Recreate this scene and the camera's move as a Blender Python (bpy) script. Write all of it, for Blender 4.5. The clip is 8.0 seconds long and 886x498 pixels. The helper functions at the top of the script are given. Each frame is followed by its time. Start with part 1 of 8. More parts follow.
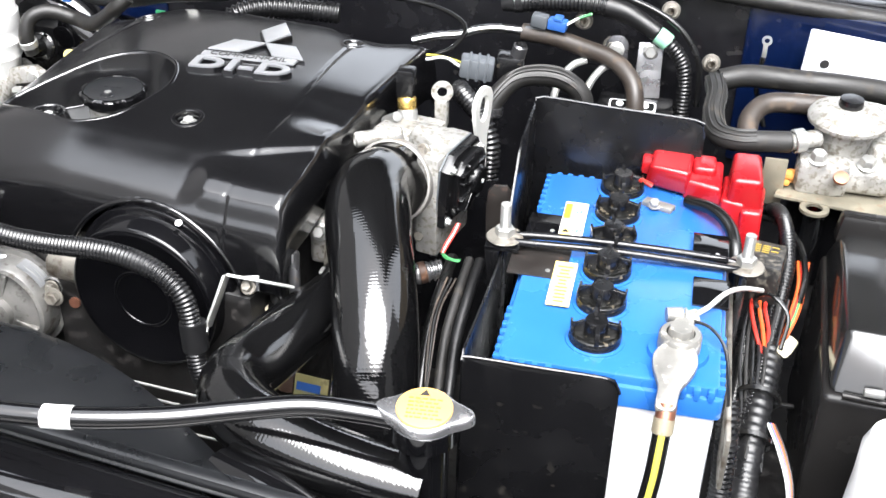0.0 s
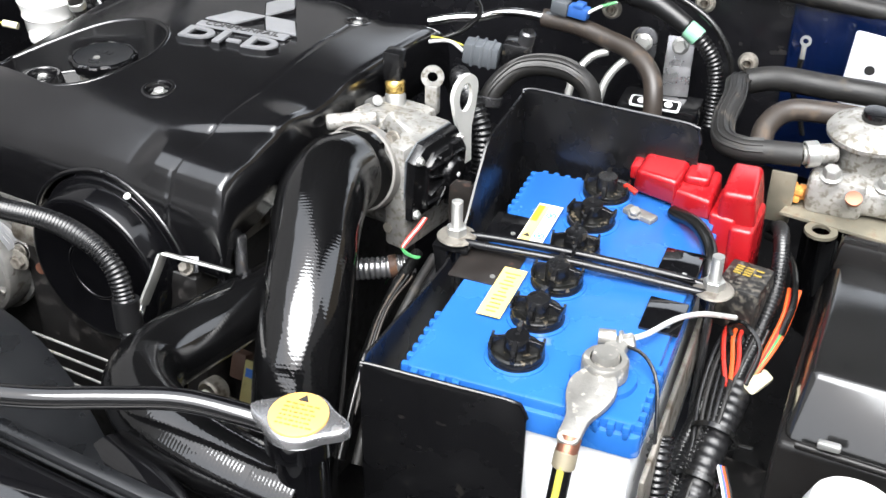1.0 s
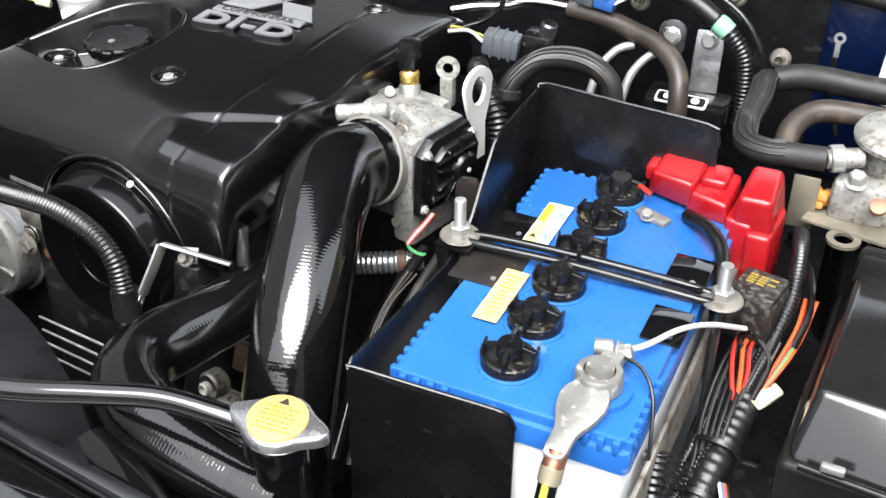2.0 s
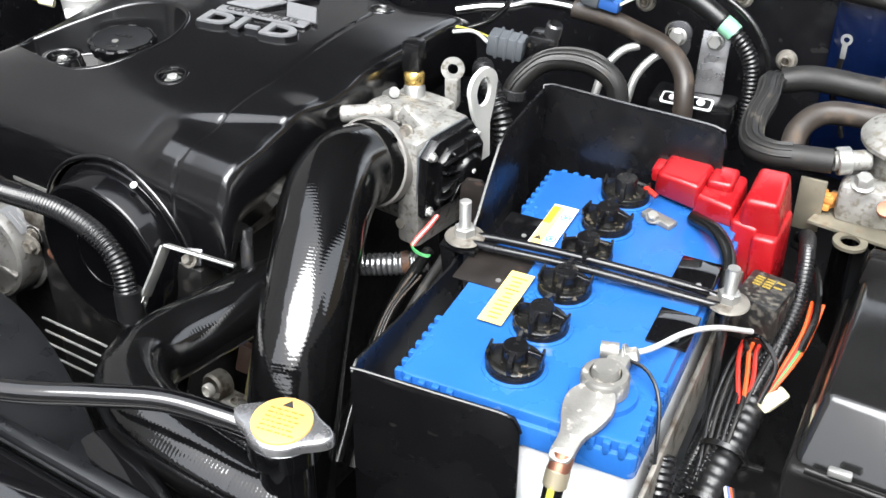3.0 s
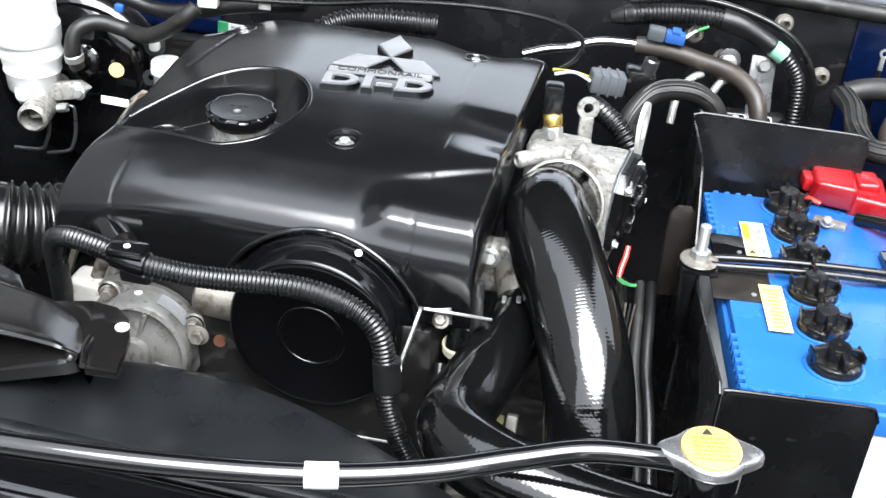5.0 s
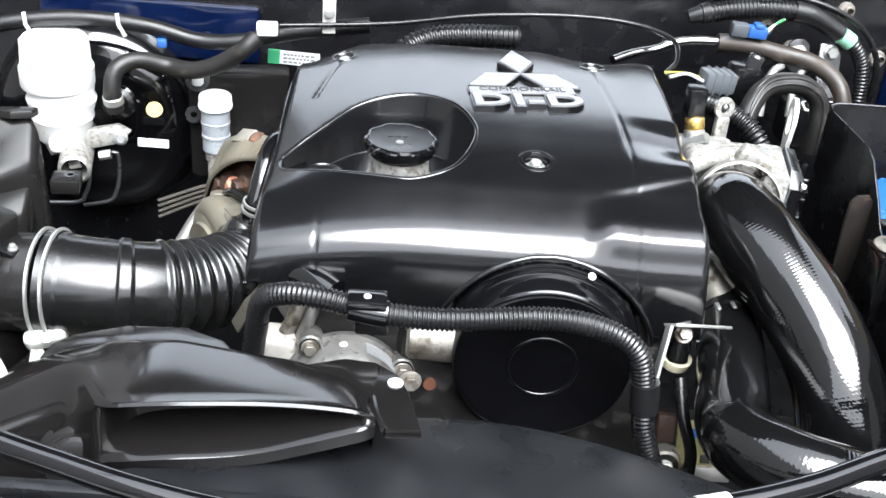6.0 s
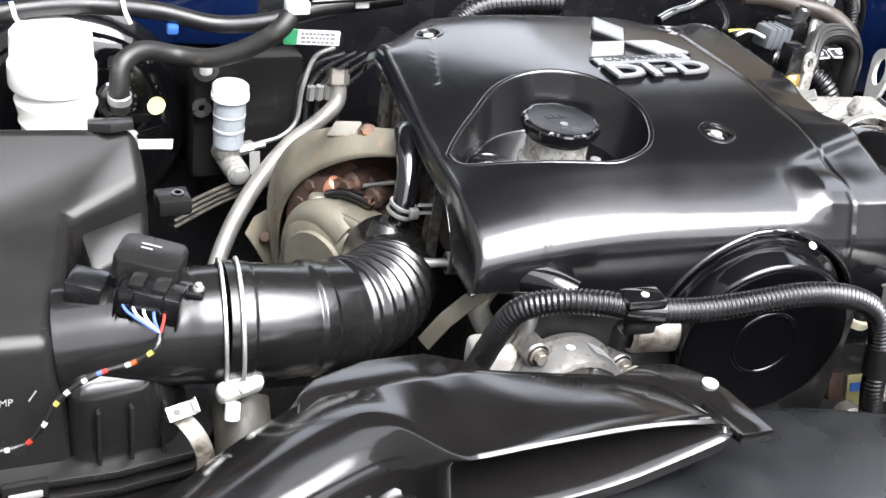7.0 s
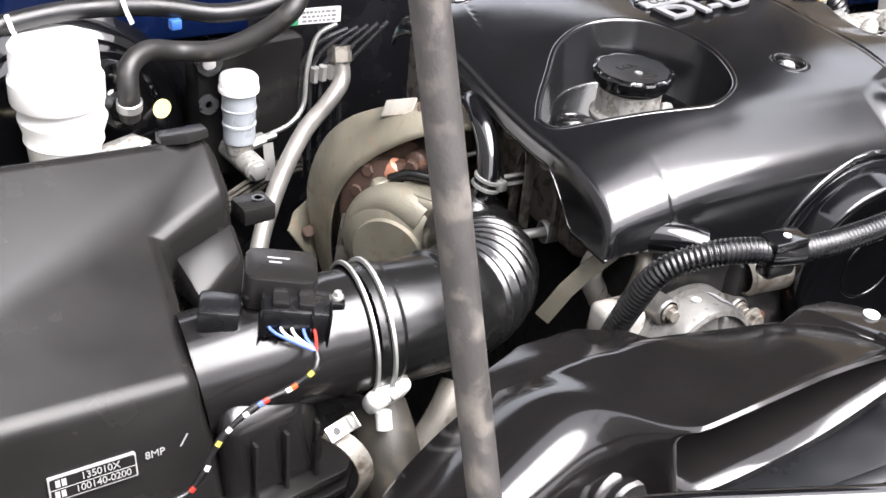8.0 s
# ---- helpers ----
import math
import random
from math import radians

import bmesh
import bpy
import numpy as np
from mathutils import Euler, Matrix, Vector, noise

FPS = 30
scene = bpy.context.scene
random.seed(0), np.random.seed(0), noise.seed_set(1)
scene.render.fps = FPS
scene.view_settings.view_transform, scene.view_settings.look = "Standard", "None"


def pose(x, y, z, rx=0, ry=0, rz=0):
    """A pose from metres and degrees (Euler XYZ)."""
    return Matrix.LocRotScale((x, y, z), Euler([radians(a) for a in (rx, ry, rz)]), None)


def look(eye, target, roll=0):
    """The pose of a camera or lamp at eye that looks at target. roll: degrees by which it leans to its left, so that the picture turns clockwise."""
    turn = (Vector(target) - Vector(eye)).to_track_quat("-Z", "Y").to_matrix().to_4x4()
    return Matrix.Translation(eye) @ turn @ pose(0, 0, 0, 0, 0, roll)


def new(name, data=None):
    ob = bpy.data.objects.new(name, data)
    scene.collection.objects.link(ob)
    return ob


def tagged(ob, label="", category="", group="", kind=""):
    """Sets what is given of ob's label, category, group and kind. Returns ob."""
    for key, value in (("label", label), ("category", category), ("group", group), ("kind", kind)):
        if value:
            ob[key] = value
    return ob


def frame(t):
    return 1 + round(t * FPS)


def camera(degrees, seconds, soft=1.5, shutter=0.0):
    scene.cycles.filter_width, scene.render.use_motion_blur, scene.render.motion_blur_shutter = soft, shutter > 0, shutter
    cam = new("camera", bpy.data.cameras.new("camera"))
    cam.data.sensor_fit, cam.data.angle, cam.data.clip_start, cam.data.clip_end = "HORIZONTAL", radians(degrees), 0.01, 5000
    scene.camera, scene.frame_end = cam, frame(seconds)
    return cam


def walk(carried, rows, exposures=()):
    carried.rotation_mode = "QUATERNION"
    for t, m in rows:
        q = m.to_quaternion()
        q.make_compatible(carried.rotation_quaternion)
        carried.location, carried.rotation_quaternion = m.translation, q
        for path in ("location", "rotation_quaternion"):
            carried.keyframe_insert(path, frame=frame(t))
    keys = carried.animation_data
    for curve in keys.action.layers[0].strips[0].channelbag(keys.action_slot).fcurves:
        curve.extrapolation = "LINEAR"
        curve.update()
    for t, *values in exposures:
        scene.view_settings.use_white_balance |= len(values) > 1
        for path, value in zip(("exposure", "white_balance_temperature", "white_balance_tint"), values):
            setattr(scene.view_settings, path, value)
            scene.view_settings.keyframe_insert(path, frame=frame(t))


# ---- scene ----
cam = camera(41.9, 8.0)
PATH = [
    (0, (0.025, -0.729, 1.535), (-0.312, 0.928, 0.467), 1.7),
    (0.5, (0.128, -0.668, 1.521), (-0.369, 0.941, 0.442), 1.0),
    (1, (0.184, -0.617, 1.517), (-0.424, 0.937, 0.414), 0.8),
    (1.5, (0.215, -0.578, 1.517), (-0.474, 0.92, 0.385), 0.3),
    (3, (0.211, -0.568, 1.516), (-0.487, 0.923, 0.381), 0.5),
    (3.5, (0.172, -0.597, 1.505), (-0.482, 0.946, 0.414), 0.3),
    (4, (0.099, -0.637, 1.502), (-0.475, 0.961, 0.445), -0.2),
    (4.2, (0.029, -0.663, 1.509), (-0.442, 0.967, 0.449), 0.8),
    (5.3, (-0.358, -0.72, 1.502), (-0.363, 0.996, 0.475), 4.8),
    (5.5, (-0.427, -0.712, 1.488), (-0.365, 1.012, 0.476), 4.5),
    (5.7, (-0.505, -0.708, 1.49), (-0.354, 1.009, 0.476), 4.5),
    (6, (-0.614, -0.681, 1.484), (-0.342, 1.018, 0.465), 5.0),
    (6.2, (-0.705, -0.652, 1.481), (-0.319, 1.017, 0.449), 5.3),
    (6.5, (-0.842, -0.591, 1.459), (-0.258, 1.024, 0.433), 7.4),
    (6.7, (-0.919, -0.55, 1.448), (-0.224, 1.019, 0.421), 8.0),
    (7, (-1.003, -0.492, 1.431), (-0.18, 1.013, 0.403), 8.9),
    (7.2, (-1.049, -0.459, 1.416), (-0.156, 1.011, 0.394), 9.0),
    (7.5, (-1.09, -0.423, 1.419), (-0.15, 0.997, 0.369), 7.7),
    (7.7, (-1.12, -0.4, 1.405), (-0.131, 0.993, 0.365), 7.0),
    (7.9, (-1.145, -0.374, 1.399), (-0.118, 0.985, 0.352), 6.1),
    (8, (-1.151, -0.361, 1.402), (-0.114, 0.979, 0.34), 5.5),
]
walk(cam, [(t, look(eye, target, roll)) for t, eye, target, roll in PATH], exposures=[(0.0, 2.66, 6500, 12), (0.8, 2.34, 6500, 11), (1.5, 2.18, 6500, 11), (4.2, 2.20, 6400, 10), (5.5, 2.52, 6250, 10), (7.0, 2.76, 6450, 13), (8.0, 2.80, 6600, 16)])

# ---- daylight: bright overcast sky, the open bonnet shades the rear of the bay ----
world = bpy.data.worlds.new("sky")
scene.world = world
world.use_nodes = True
wn = world.node_tree.nodes
sky = wn.new("ShaderNodeTexSky")
sky.sky_type = "NISHITA"
sky.sun_disc = False
sky.sun_elevation, sky.sun_rotation = radians(61), radians(164)
sky.dust_density, sky.air_density, sky.ozone_density = 10.0, 0.6, 0.6
wn["Background"].inputs["Strength"].default_value = 0.13
veil = wn.new("ShaderNodeMix")          # even cloud cover over the clear sky
veil.data_type = "RGBA"
veil.inputs["Factor"].default_value = 0.75
veil.inputs["B"].default_value = (4.6, 4.9, 5.15, 1)
world.node_tree.links.new(sky.outputs["Color"], veil.inputs["A"])
world.node_tree.links.new(veil.outputs["Result"], wn["Background"].inputs["Color"])
sun = new("sun", bpy.data.lights.new("sun", "SUN"))
sun.data.energy, sun.data.angle, sun.data.color = 2.1, radians(54), (0.93, 0.98, 1.0)
sun.matrix_world = look((0.45, -1.6, 3.0), (0, 0, 0))
scene.view_settings.exposure = 2.0

# ---- tools ----
V = Vector
WM = {}


def put_mesh(name, bm, mat, sharp=38):
    bm.normal_update()
    for f in bm.faces:
        f.smooth = True
    for e in bm.edges:
        if len(e.link_faces) == 2 and e.calc_face_angle(0.0) > radians(sharp):
            e.smooth = False
    me = bpy.data.meshes.new(name)
    bm.to_mesh(me)
    bm.free()
    for one in (mat if isinstance(mat, (list, tuple)) else [mat]):
        me.materials.append(one)
    return me


def thing(name, label, category, at=(0, 0, 0), turn=0, group="", kind=""):
    ob = new(name)
    ob.empty_display_size = 0.01
    ob.matrix_basis = WM[ob] = pose(*at, 0, 0, turn)
    return tagged(ob, label, category, group, kind)


def part(name, bm, mat, parent, label="", local=False, sharp=38):
    """One mesh under a thing or a part; the bmesh is in world metres unless local."""
    if not local:
        bmesh.ops.transform(bm, matrix=WM[parent].inverted(), verts=bm.verts)
    ob = new(name, put_mesh(name, bm, mat, sharp))
    ob.parent = parent
    WM[ob] = WM[parent]
    return tagged(ob, label)


def solo(name, bm, mat, label, category, at=(0, 0, 0), group="", kind="", sharp=38):
    bmesh.ops.translate(bm, vec=-V(at), verts=bm.verts)
    ob = new(name, put_mesh(name, bm, mat, sharp))
    ob.location = at
    WM[ob] = Matrix.Translation(at)
    return tagged(ob, label, category, group, kind)


def join(bm, tmp):
    me = bpy.data.meshes.new("tmp")
    tmp.to_mesh(me)
    tmp.free()
    bm.from_mesh(me)
    bpy.data.meshes.remove(me)
    return bm


def frame_of(axis):
    a = V(axis).normalized()
    return a.to_track_quat("Z", "Y").to_matrix().to_4x4()


def box(size, c=(0, 0, 0), bevel=0.0, m=None, seg=2, bm=None):
    tmp = bmesh.new()
    bmesh.ops.create_cube(tmp, size=1.0, matrix=Matrix.Diagonal((*size, 1)))
    if bevel:
        bmesh.ops.bevel(tmp, geom=tmp.edges[:], offset=min(bevel, min(size) * 0.45), segments=seg, profile=0.5, affect="EDGES")
    bmesh.ops.transform(tmp, matrix=(m or Matrix()) @ Matrix.Translation(c), verts=tmp.verts)
    return join(bm, tmp) if bm else tmp


def wedge(bottom, top, bevel=0.0, seg=2, bm=None):
    """A block between two four-cornered outlines (lists of 3D points, same order)."""
    tmp = bmesh.new()
    vs = [tmp.verts.new(p) for p in (*bottom, *top)]
    n = len(bottom)
    tmp.faces.new(vs[:n][::-1])
    tmp.faces.new(vs[n:])
    for k in range(n):
        tmp.faces.new((vs[k], vs[(k + 1) % n], vs[n + (k + 1) % n], vs[n + k]))
    bmesh.ops.recalc_face_normals(tmp, faces=tmp.faces)
    if bevel:
        bmesh.ops.bevel(tmp, geom=tmp.edges[:], offset=bevel, segments=seg, profile=0.5, affect="EDGES")
    return join(bm, tmp) if bm else tmp


def lathe(profile, base=(0, 0, 0), axis=(0, 0, 1), seg=32, bm=None, wave=None, cap=True):
    """Turns (radius, height) pairs about an axis; wave(angle) scales the radius."""
    tmp = bmesh.new()
    m = Matrix.Translation(base) @ frame_of(axis)
    rings = []
    for r, h in profile:
        if r < 1e-6:
            rings.append([tmp.verts.new(m @ V((0, 0, h)))])
        else:
            rings.append([tmp.verts.new(m @ V((r * (wave(a) if wave else 1) * math.cos(a), r * (wave(a) if wave else 1) * math.sin(a), h)))
                          for a in (2 * math.pi * k / seg for k in range(seg))])
    for a, b in zip(rings, rings[1:]):
        for k in range(seg):
            quad = [a[k % len(a)], a[(k + 1) % len(a)], b[(k + 1) % len(b)], b[k % len(b)]]
            quad = list(dict.fromkeys(quad))
            if len(quad) > 2:
                tmp.faces.new(quad)
    first, last = profile[0][0], profile[-1][0]
    widest = max(r for r, h in profile)
    if not cap:
        pass
    elif abs(first - last) < 1e-6 and 1e-6 < first < 0.98 * widest:
        if abs(profile[0][1] - profile[-1][1]) > 1e-6:
            for k in range(seg):
                tmp.faces.new((rings[-1][k], rings[-1][(k + 1) % seg], rings[0][(k + 1) % seg], rings[0][k]))
    else:
        for end in (rings[0], rings[-1]):
            if len(end) > 2:
                tmp.faces.new(end)
    bmesh.ops.remove_doubles(tmp, verts=tmp.verts, dist=1e-7)
    bmesh.ops.recalc_face_normals(tmp, faces=tmp.faces)
    return join(bm, tmp) if bm else tmp


def rod(p0, p1, r, r1=None, seg=20, bm=None, chamfer=0.0):
    p0, p1 = V(p0), V(p1)
    h, r1 = (p1 - p0).length, r if r1 is None else r1
    c = min(chamfer, r * 0.5, r1 * 0.5, h * 0.4)
    prof = [(r - c, 0), (r, c), (r1, h - c), (r1 - c, h)] if c else [(r, 0), (r1, h)]
    return lathe(prof, p0, p1 - p0, seg, bm)


def spline(pts, step):
    """Catmull-Rom through the points, sampled about every step metres."""
    pts = [V(p) for p in pts]
    ext = [2 * pts[0] - pts[1], *pts, 2 * pts[-1] - pts[-2]]
    out = []
    for a, b, c, d in zip(ext, ext[1:], ext[2:], ext[3:]):
        n = max(2, math.ceil((c - b).length / step))
        for k in range(n):
            t = k / n
            out.append(0.5 * (2 * b + (c - a) * t + (2 * a - 5 * b + 4 * c - d) * t * t + (3 * b - a - 3 * c + d) * t ** 3))
    return out + [pts[-1]]


def tube(pts, r, seg=12, step=0.006, bm=None, straight=False, rib=None):
    """A hose, pipe or wire. r: radius or function of the share of the length; rib: (pitch, depth) of corrugation."""
    tmp = bmesh.new()
    if rib:
        step = rib[0] / 4
    line = [V(p) for p in pts] if straight else spline(pts, step)
    done = [0.0]
    for a, b in zip(line, line[1:]):
        done.append(done[-1] + (b - a).length)
    if rib:
        even, total = [], done[-1]
        count, k = max(8, round(total / step)), 0
        for n in range(count + 1):
            s = total * n / count
            while k < len(done) - 2 and done[k + 1] < s:
                k += 1
            f = (s - done[k]) / max(done[k + 1] - done[k], 1e-9)
            even.append(line[k].lerp(line[k + 1], min(max(f, 0), 1)))
        line, done = even, [total * n / count for n in range(count + 1)]
    total = done[-1]
    side, rings = None, []
    for k, p in enumerate(line):
        ahead = (line[min(k + 1, len(line) - 1)] - line[max(k - 1, 0)]).normalized()
        if side is None:
            side = ahead.orthogonal().normalized()
        side = (side - ahead * side.dot(ahead)).normalized()
        up = ahead.cross(side)
        rr = r(done[k] / total) if callable(r) else r
        if rib:
            rr += rib[1] * (1 if k % 4 in (1, 2) else -1) * 0.5
        rings.append([tmp.verts.new(p + rr * (math.cos(a) * side + math.sin(a) * up)) for a in (2 * math.pi * j / seg for j in range(seg))])
    for a, b in zip(rings, rings[1:]):
        for j in range(seg):
            tmp.faces.new((a[j], a[(j + 1) % seg], b[(j + 1) % seg], b[j]))
    tmp.faces.new(rings[0])
    tmp.faces.new(rings[-1])
    bmesh.ops.recalc_face_normals(tmp, faces=tmp.faces)
    return join(bm, tmp) if bm else tmp


def prism(poly, z0, z1, m=None, bevel=0.0, bm=None, seg=2):
    """An outline (x, y pairs) drawn out from z0 to z1, then placed by m."""
    tmp = bmesh.new()
    lo = [tmp.verts.new((x, y, z0)) for x, y in poly]
    hi = [tmp.verts.new((x, y, z1)) for x, y in poly]
    n = len(poly)
    tmp.faces.new(lo[::-1])
    top = tmp.faces.new(hi)
    for k in range(n):
        tmp.faces.new((lo[k], lo[(k + 1) % n], hi[(k + 1) % n], hi[k]))
    bmesh.ops.recalc_face_normals(tmp, faces=tmp.faces)
    if bevel:
        bmesh.ops.bevel(tmp, geom=list(top.edges), offset=bevel, segments=seg, profile=0.5, affect="EDGES")
    bmesh.ops.transform(tmp, matrix=m or Matrix(), verts=tmp.verts)
    return join(bm, tmp) if bm else tmp


def rounded(w, h, r, n=5):
    """The outline of a rectangle with round corners, centred."""
    out = []
    for cx, cy, a0 in ((w / 2 - r, h / 2 - r, 0), (r - w / 2, h / 2 - r, 90), (r - w / 2, r - h / 2, 180), (w / 2 - r, r - h / 2, 270)):
        out += [(cx + r * math.cos(radians(a0 + 90 * k / n)), cy + r * math.sin(radians(a0 + 90 * k / n))) for k in range(n + 1)]
    return out


def disc(r, n=24):
    return [(r * math.cos(2 * math.pi * k / n), r * math.sin(2 * math.pi * k / n)) for k in range(n)]


def band(pts, width, thick, up=(0, 0, 1), bm=None, bevel=0.0):
    """A flat strip bent along a line of points, its width along up."""
    tmp = bmesh.new()
    pts, up = [V(p) for p in pts], V(up).normalized()
    rows = []
    for k, p in enumerate(pts):
        a = (pts[min(k + 1, len(pts) - 1)] - pts[max(k - 1, 0)]).normalized()
        n = a.cross(up).normalized()
        u = n.cross(a).normalized()
        rows.append([tmp.verts.new(p + s * u * width / 2 + q * n * thick / 2) for s, q in ((-1, -1), (1, -1), (1, 1), (-1, 1))])
    for a, b in zip(rows, rows[1:]):
        for j in range(4):
            tmp.faces.new((a[j], a[(j + 1) % 4], b[(j + 1) % 4], b[j]))
    tmp.faces.new(rows[0])
    tmp.faces.new(rows[-1])
    bmesh.ops.recalc_face_normals(tmp, faces=tmp.faces)
    if bevel:
        bmesh.ops.bevel(tmp, geom=tmp.edges[:], offset=bevel, segments=2, profile=0.5, affect="EDGES")
    return join(bm, tmp) if bm else tmp


def hexbolt(p, axis, r=0.006, h=0.005, washer=0.0, bm=None):
    """A bolt head with flange, standing on p."""
    bm = bm or bmesh.new()
    a = V(axis).normalized()
    if washer:
        lathe([(washer, 0), (washer, 0.0012), (washer * 0.9, 0.0018), (0, 0.0018)], p, a, 24, bm)
        p = V(p) + a * 0.0018
    lathe([(r, 0), (r, h * 0.85), (r * 0.86, h), (0, h)], p, a, 6, bm)
    return bm


def letters(text, size, m, depth=0.0012, space=1.0, fat=0.0):
    """Raised letters in the built-in font, as a bmesh."""
    cu = bpy.data.curves.new("t", "FONT")
    cu.body, cu.size, cu.extrude, cu.align_x, cu.align_y = text, size, depth, "CENTER", "CENTER"
    cu.space_character, cu.resolution_u, cu.offset = space, 3, fat
    ob = bpy.data.objects.new("t", cu)
    me = ob.to_mesh()
    bm = bmesh.new()
    bm.from_mesh(me)
    ob.to_mesh_clear()
    bpy.data.objects.remove(ob)
    bpy.data.curves.remove(cu)
    bmesh.ops.transform(bm, matrix=m, verts=bm.verts)
    return bm

# ---- materials ----
def material(name, base, rough=0.4, metal=0.0, vary=0.15, grain=900.0, bump=0.15, dirt=None, dirt_at=0.62, blotch=25.0, coat=0.0, spread=0.12, ior=1.5, trans=0.0, weave=None):
    """Principled surface with fine grain, broad blotches in tone and gloss, and dust or stains of their own colour."""
    ma = bpy.data.materials.new(name)
    ma.use_nodes = True
    t = ma.node_tree
    n, l = t.nodes, t.links
    b = n["Principled BSDF"]
    co = n.new("ShaderNodeTexCoord").outputs["Object"]

    def noise_at(scale, detail=3.0):
        k = n.new("ShaderNodeTexNoise")
        k.inputs["Scale"].default_value, k.inputs["Detail"].default_value = scale, detail
        l.new(co, k.inputs["Vector"])
        return k.outputs["Fac"]

    fine, broad = noise_at(grain), noise_at(blotch, 5.0)
    tone = n.new("ShaderNodeMapRange")
    tone.inputs["To Min"].default_value, tone.inputs["To Max"].default_value = 1 - vary, 1 + vary
    tone.inputs["From Min"].default_value, tone.inputs["From Max"].default_value = 0.3, 0.7
    l.new(broad, tone.inputs["Value"])
    mul = n.new("ShaderNodeVectorMath")
    mul.operation = "SCALE"
    mul.inputs[0].default_value = base
    l.new(tone.outputs["Result"], mul.inputs["Scale"])
    colour = mul.outputs["Vector"]
    gloss = n.new("ShaderNodeMapRange")
    gloss.inputs["From Min"].default_value, gloss.inputs["From Max"].default_value = 0.3, 0.7
    gloss.inputs["To Min"].default_value, gloss.inputs["To Max"].default_value = max(rough - spread, 0.02), min(rough + spread, 1)
    l.new(broad, gloss.inputs["Value"])
    shine = gloss.outputs["Result"]
    if dirt:
        spots = noise_at(blotch * 2.6, 8.0)
        ramp = n.new("ShaderNodeMapRange")
        ramp.inputs["From Min"].default_value, ramp.inputs["From Max"].default_value = dirt_at, dirt_at + 0.14
        l.new(spots, ramp.inputs["Value"])
        mix = n.new("ShaderNodeMix")
        mix.data_type = "RGBA"
        mix.inputs["B"].default_value = (*dirt, 1)
        l.new(ramp.outputs["Result"], mix.inputs["Factor"])
        l.new(colour, mix.inputs["A"])
        colour = mix.outputs["Result"]
        add = n.new("ShaderNodeMath")
        add.operation, add.inputs[1].default_value = "MULTIPLY_ADD", 0.35
        l.new(ramp.outputs["Result"], add.inputs[0])
        l.new(shine, add.inputs[2])
        shine = add.outputs[0]
    l.new(colour, b.inputs["Base Color"])
    l.new(shine, b.inputs["Roughness"])
    b.inputs["Metallic"].default_value = metal
    b.inputs["IOR"].default_value = ior
    b.inputs["Coat Weight"].default_value, b.inputs["Coat Roughness"].default_value = coat, 0.06
    b.inputs["Transmission Weight"].default_value = trans
    height = fine
    if weave:
        waves = []
        for rot in (radians(50), radians(-50)):
            mp = n.new("ShaderNodeMapping")
            mp.inputs["Rotation"].default_value = (rot, rot * 0.6, rot)
            l.new(co, mp.inputs["Vector"])
            wv = n.new("ShaderNodeTexWave")
            wv.inputs["Scale"].default_value, wv.inputs["Distortion"].default_value = weave, 0.6
            l.new(mp.outputs["Vector"], wv.inputs["Vector"])
            waves.append(wv.outputs["Fac"])
        mx = n.new("ShaderNodeMath")
        mx.operation = "MULTIPLY"
        l.new(waves[0], mx.inputs[0])
        l.new(waves[1], mx.inputs[1])
        height = mx.outputs[0]
    bp = n.new("ShaderNodeBump")
    bp.inputs["Strength"].default_value, bp.inputs["Distance"].default_value = bump, 0.0006
    l.new(height, bp.inputs["Height"])
    l.new(bp.outputs["Normal"], b.inputs["Normal"])
    return ma


DUST = (0.045, 0.038, 0.03)
hook_steel = material("pale_plated_steel", (0.66, 0.66, 0.63), 0.45, 0.35, vary=0.1, grain=500, bump=0.15, dirt=(0.4, 0.37, 0.3), dirt_at=0.66)
drum_black = material("black_drum_paint", (0.0025, 0.0025, 0.003), 0.10, ior=1.5, grain=300, bump=0.03, spread=0.04)
pipe_black = material("black_pipe_plastic", (0.008, 0.0075, 0.0075), 0.19, ior=1.48, grain=700, bump=0.04, spread=0.05)
lid_black = material("polished_black_plastic", (0.009, 0.009, 0.009), 0.13, ior=1.65, grain=700, bump=0.05, spread=0.05)
bright_bolt = material("bright_bolt", (0.62, 0.62, 0.60), 0.35, 0.8, vary=0.1, grain=700, bump=0.1)
pale_alloy = material("pale_alloy", (0.52, 0.50, 0.46), 0.5, 0.35, vary=0.2, grain=700, bump=0.3, dirt=(0.22, 0.18, 0.13), dirt_at=0.58, blotch=40)
grey_print = material("grey_print", (0.22, 0.22, 0.22), 0.5, vary=0.05, bump=0.02)
rusty_plate = material("rust_edged_black_steel", (0.012, 0.010, 0.009), 0.4, vary=0.2, bump=0.2, dirt=(0.07, 0.032, 0.02), dirt_at=0.64, blotch=60)
orange_plug = material("faded_orange_plastic", (0.46, 0.20, 0.125), 0.4, vary=0.1)
pipe_steel = material("dull_pipe_steel", (0.24, 0.23, 0.215), 0.42, 0.6, vary=0.12, grain=500, bump=0.15)
brass_dull = material("tarnished_ferrule", (0.40, 0.35, 0.25), 0.5, 0.6, vary=0.2, bump=0.2)
dot_yellow = material("pale_yellow_dot", (0.72, 0.60, 0.22), 0.4, vary=0.05)
bright_pad = material("bare_pressed_steel", (0.36, 0.34, 0.30), 0.4, 0.6, vary=0.2, bump=0.2, dirt=(0.3, 0.24, 0.17), dirt_at=0.58)
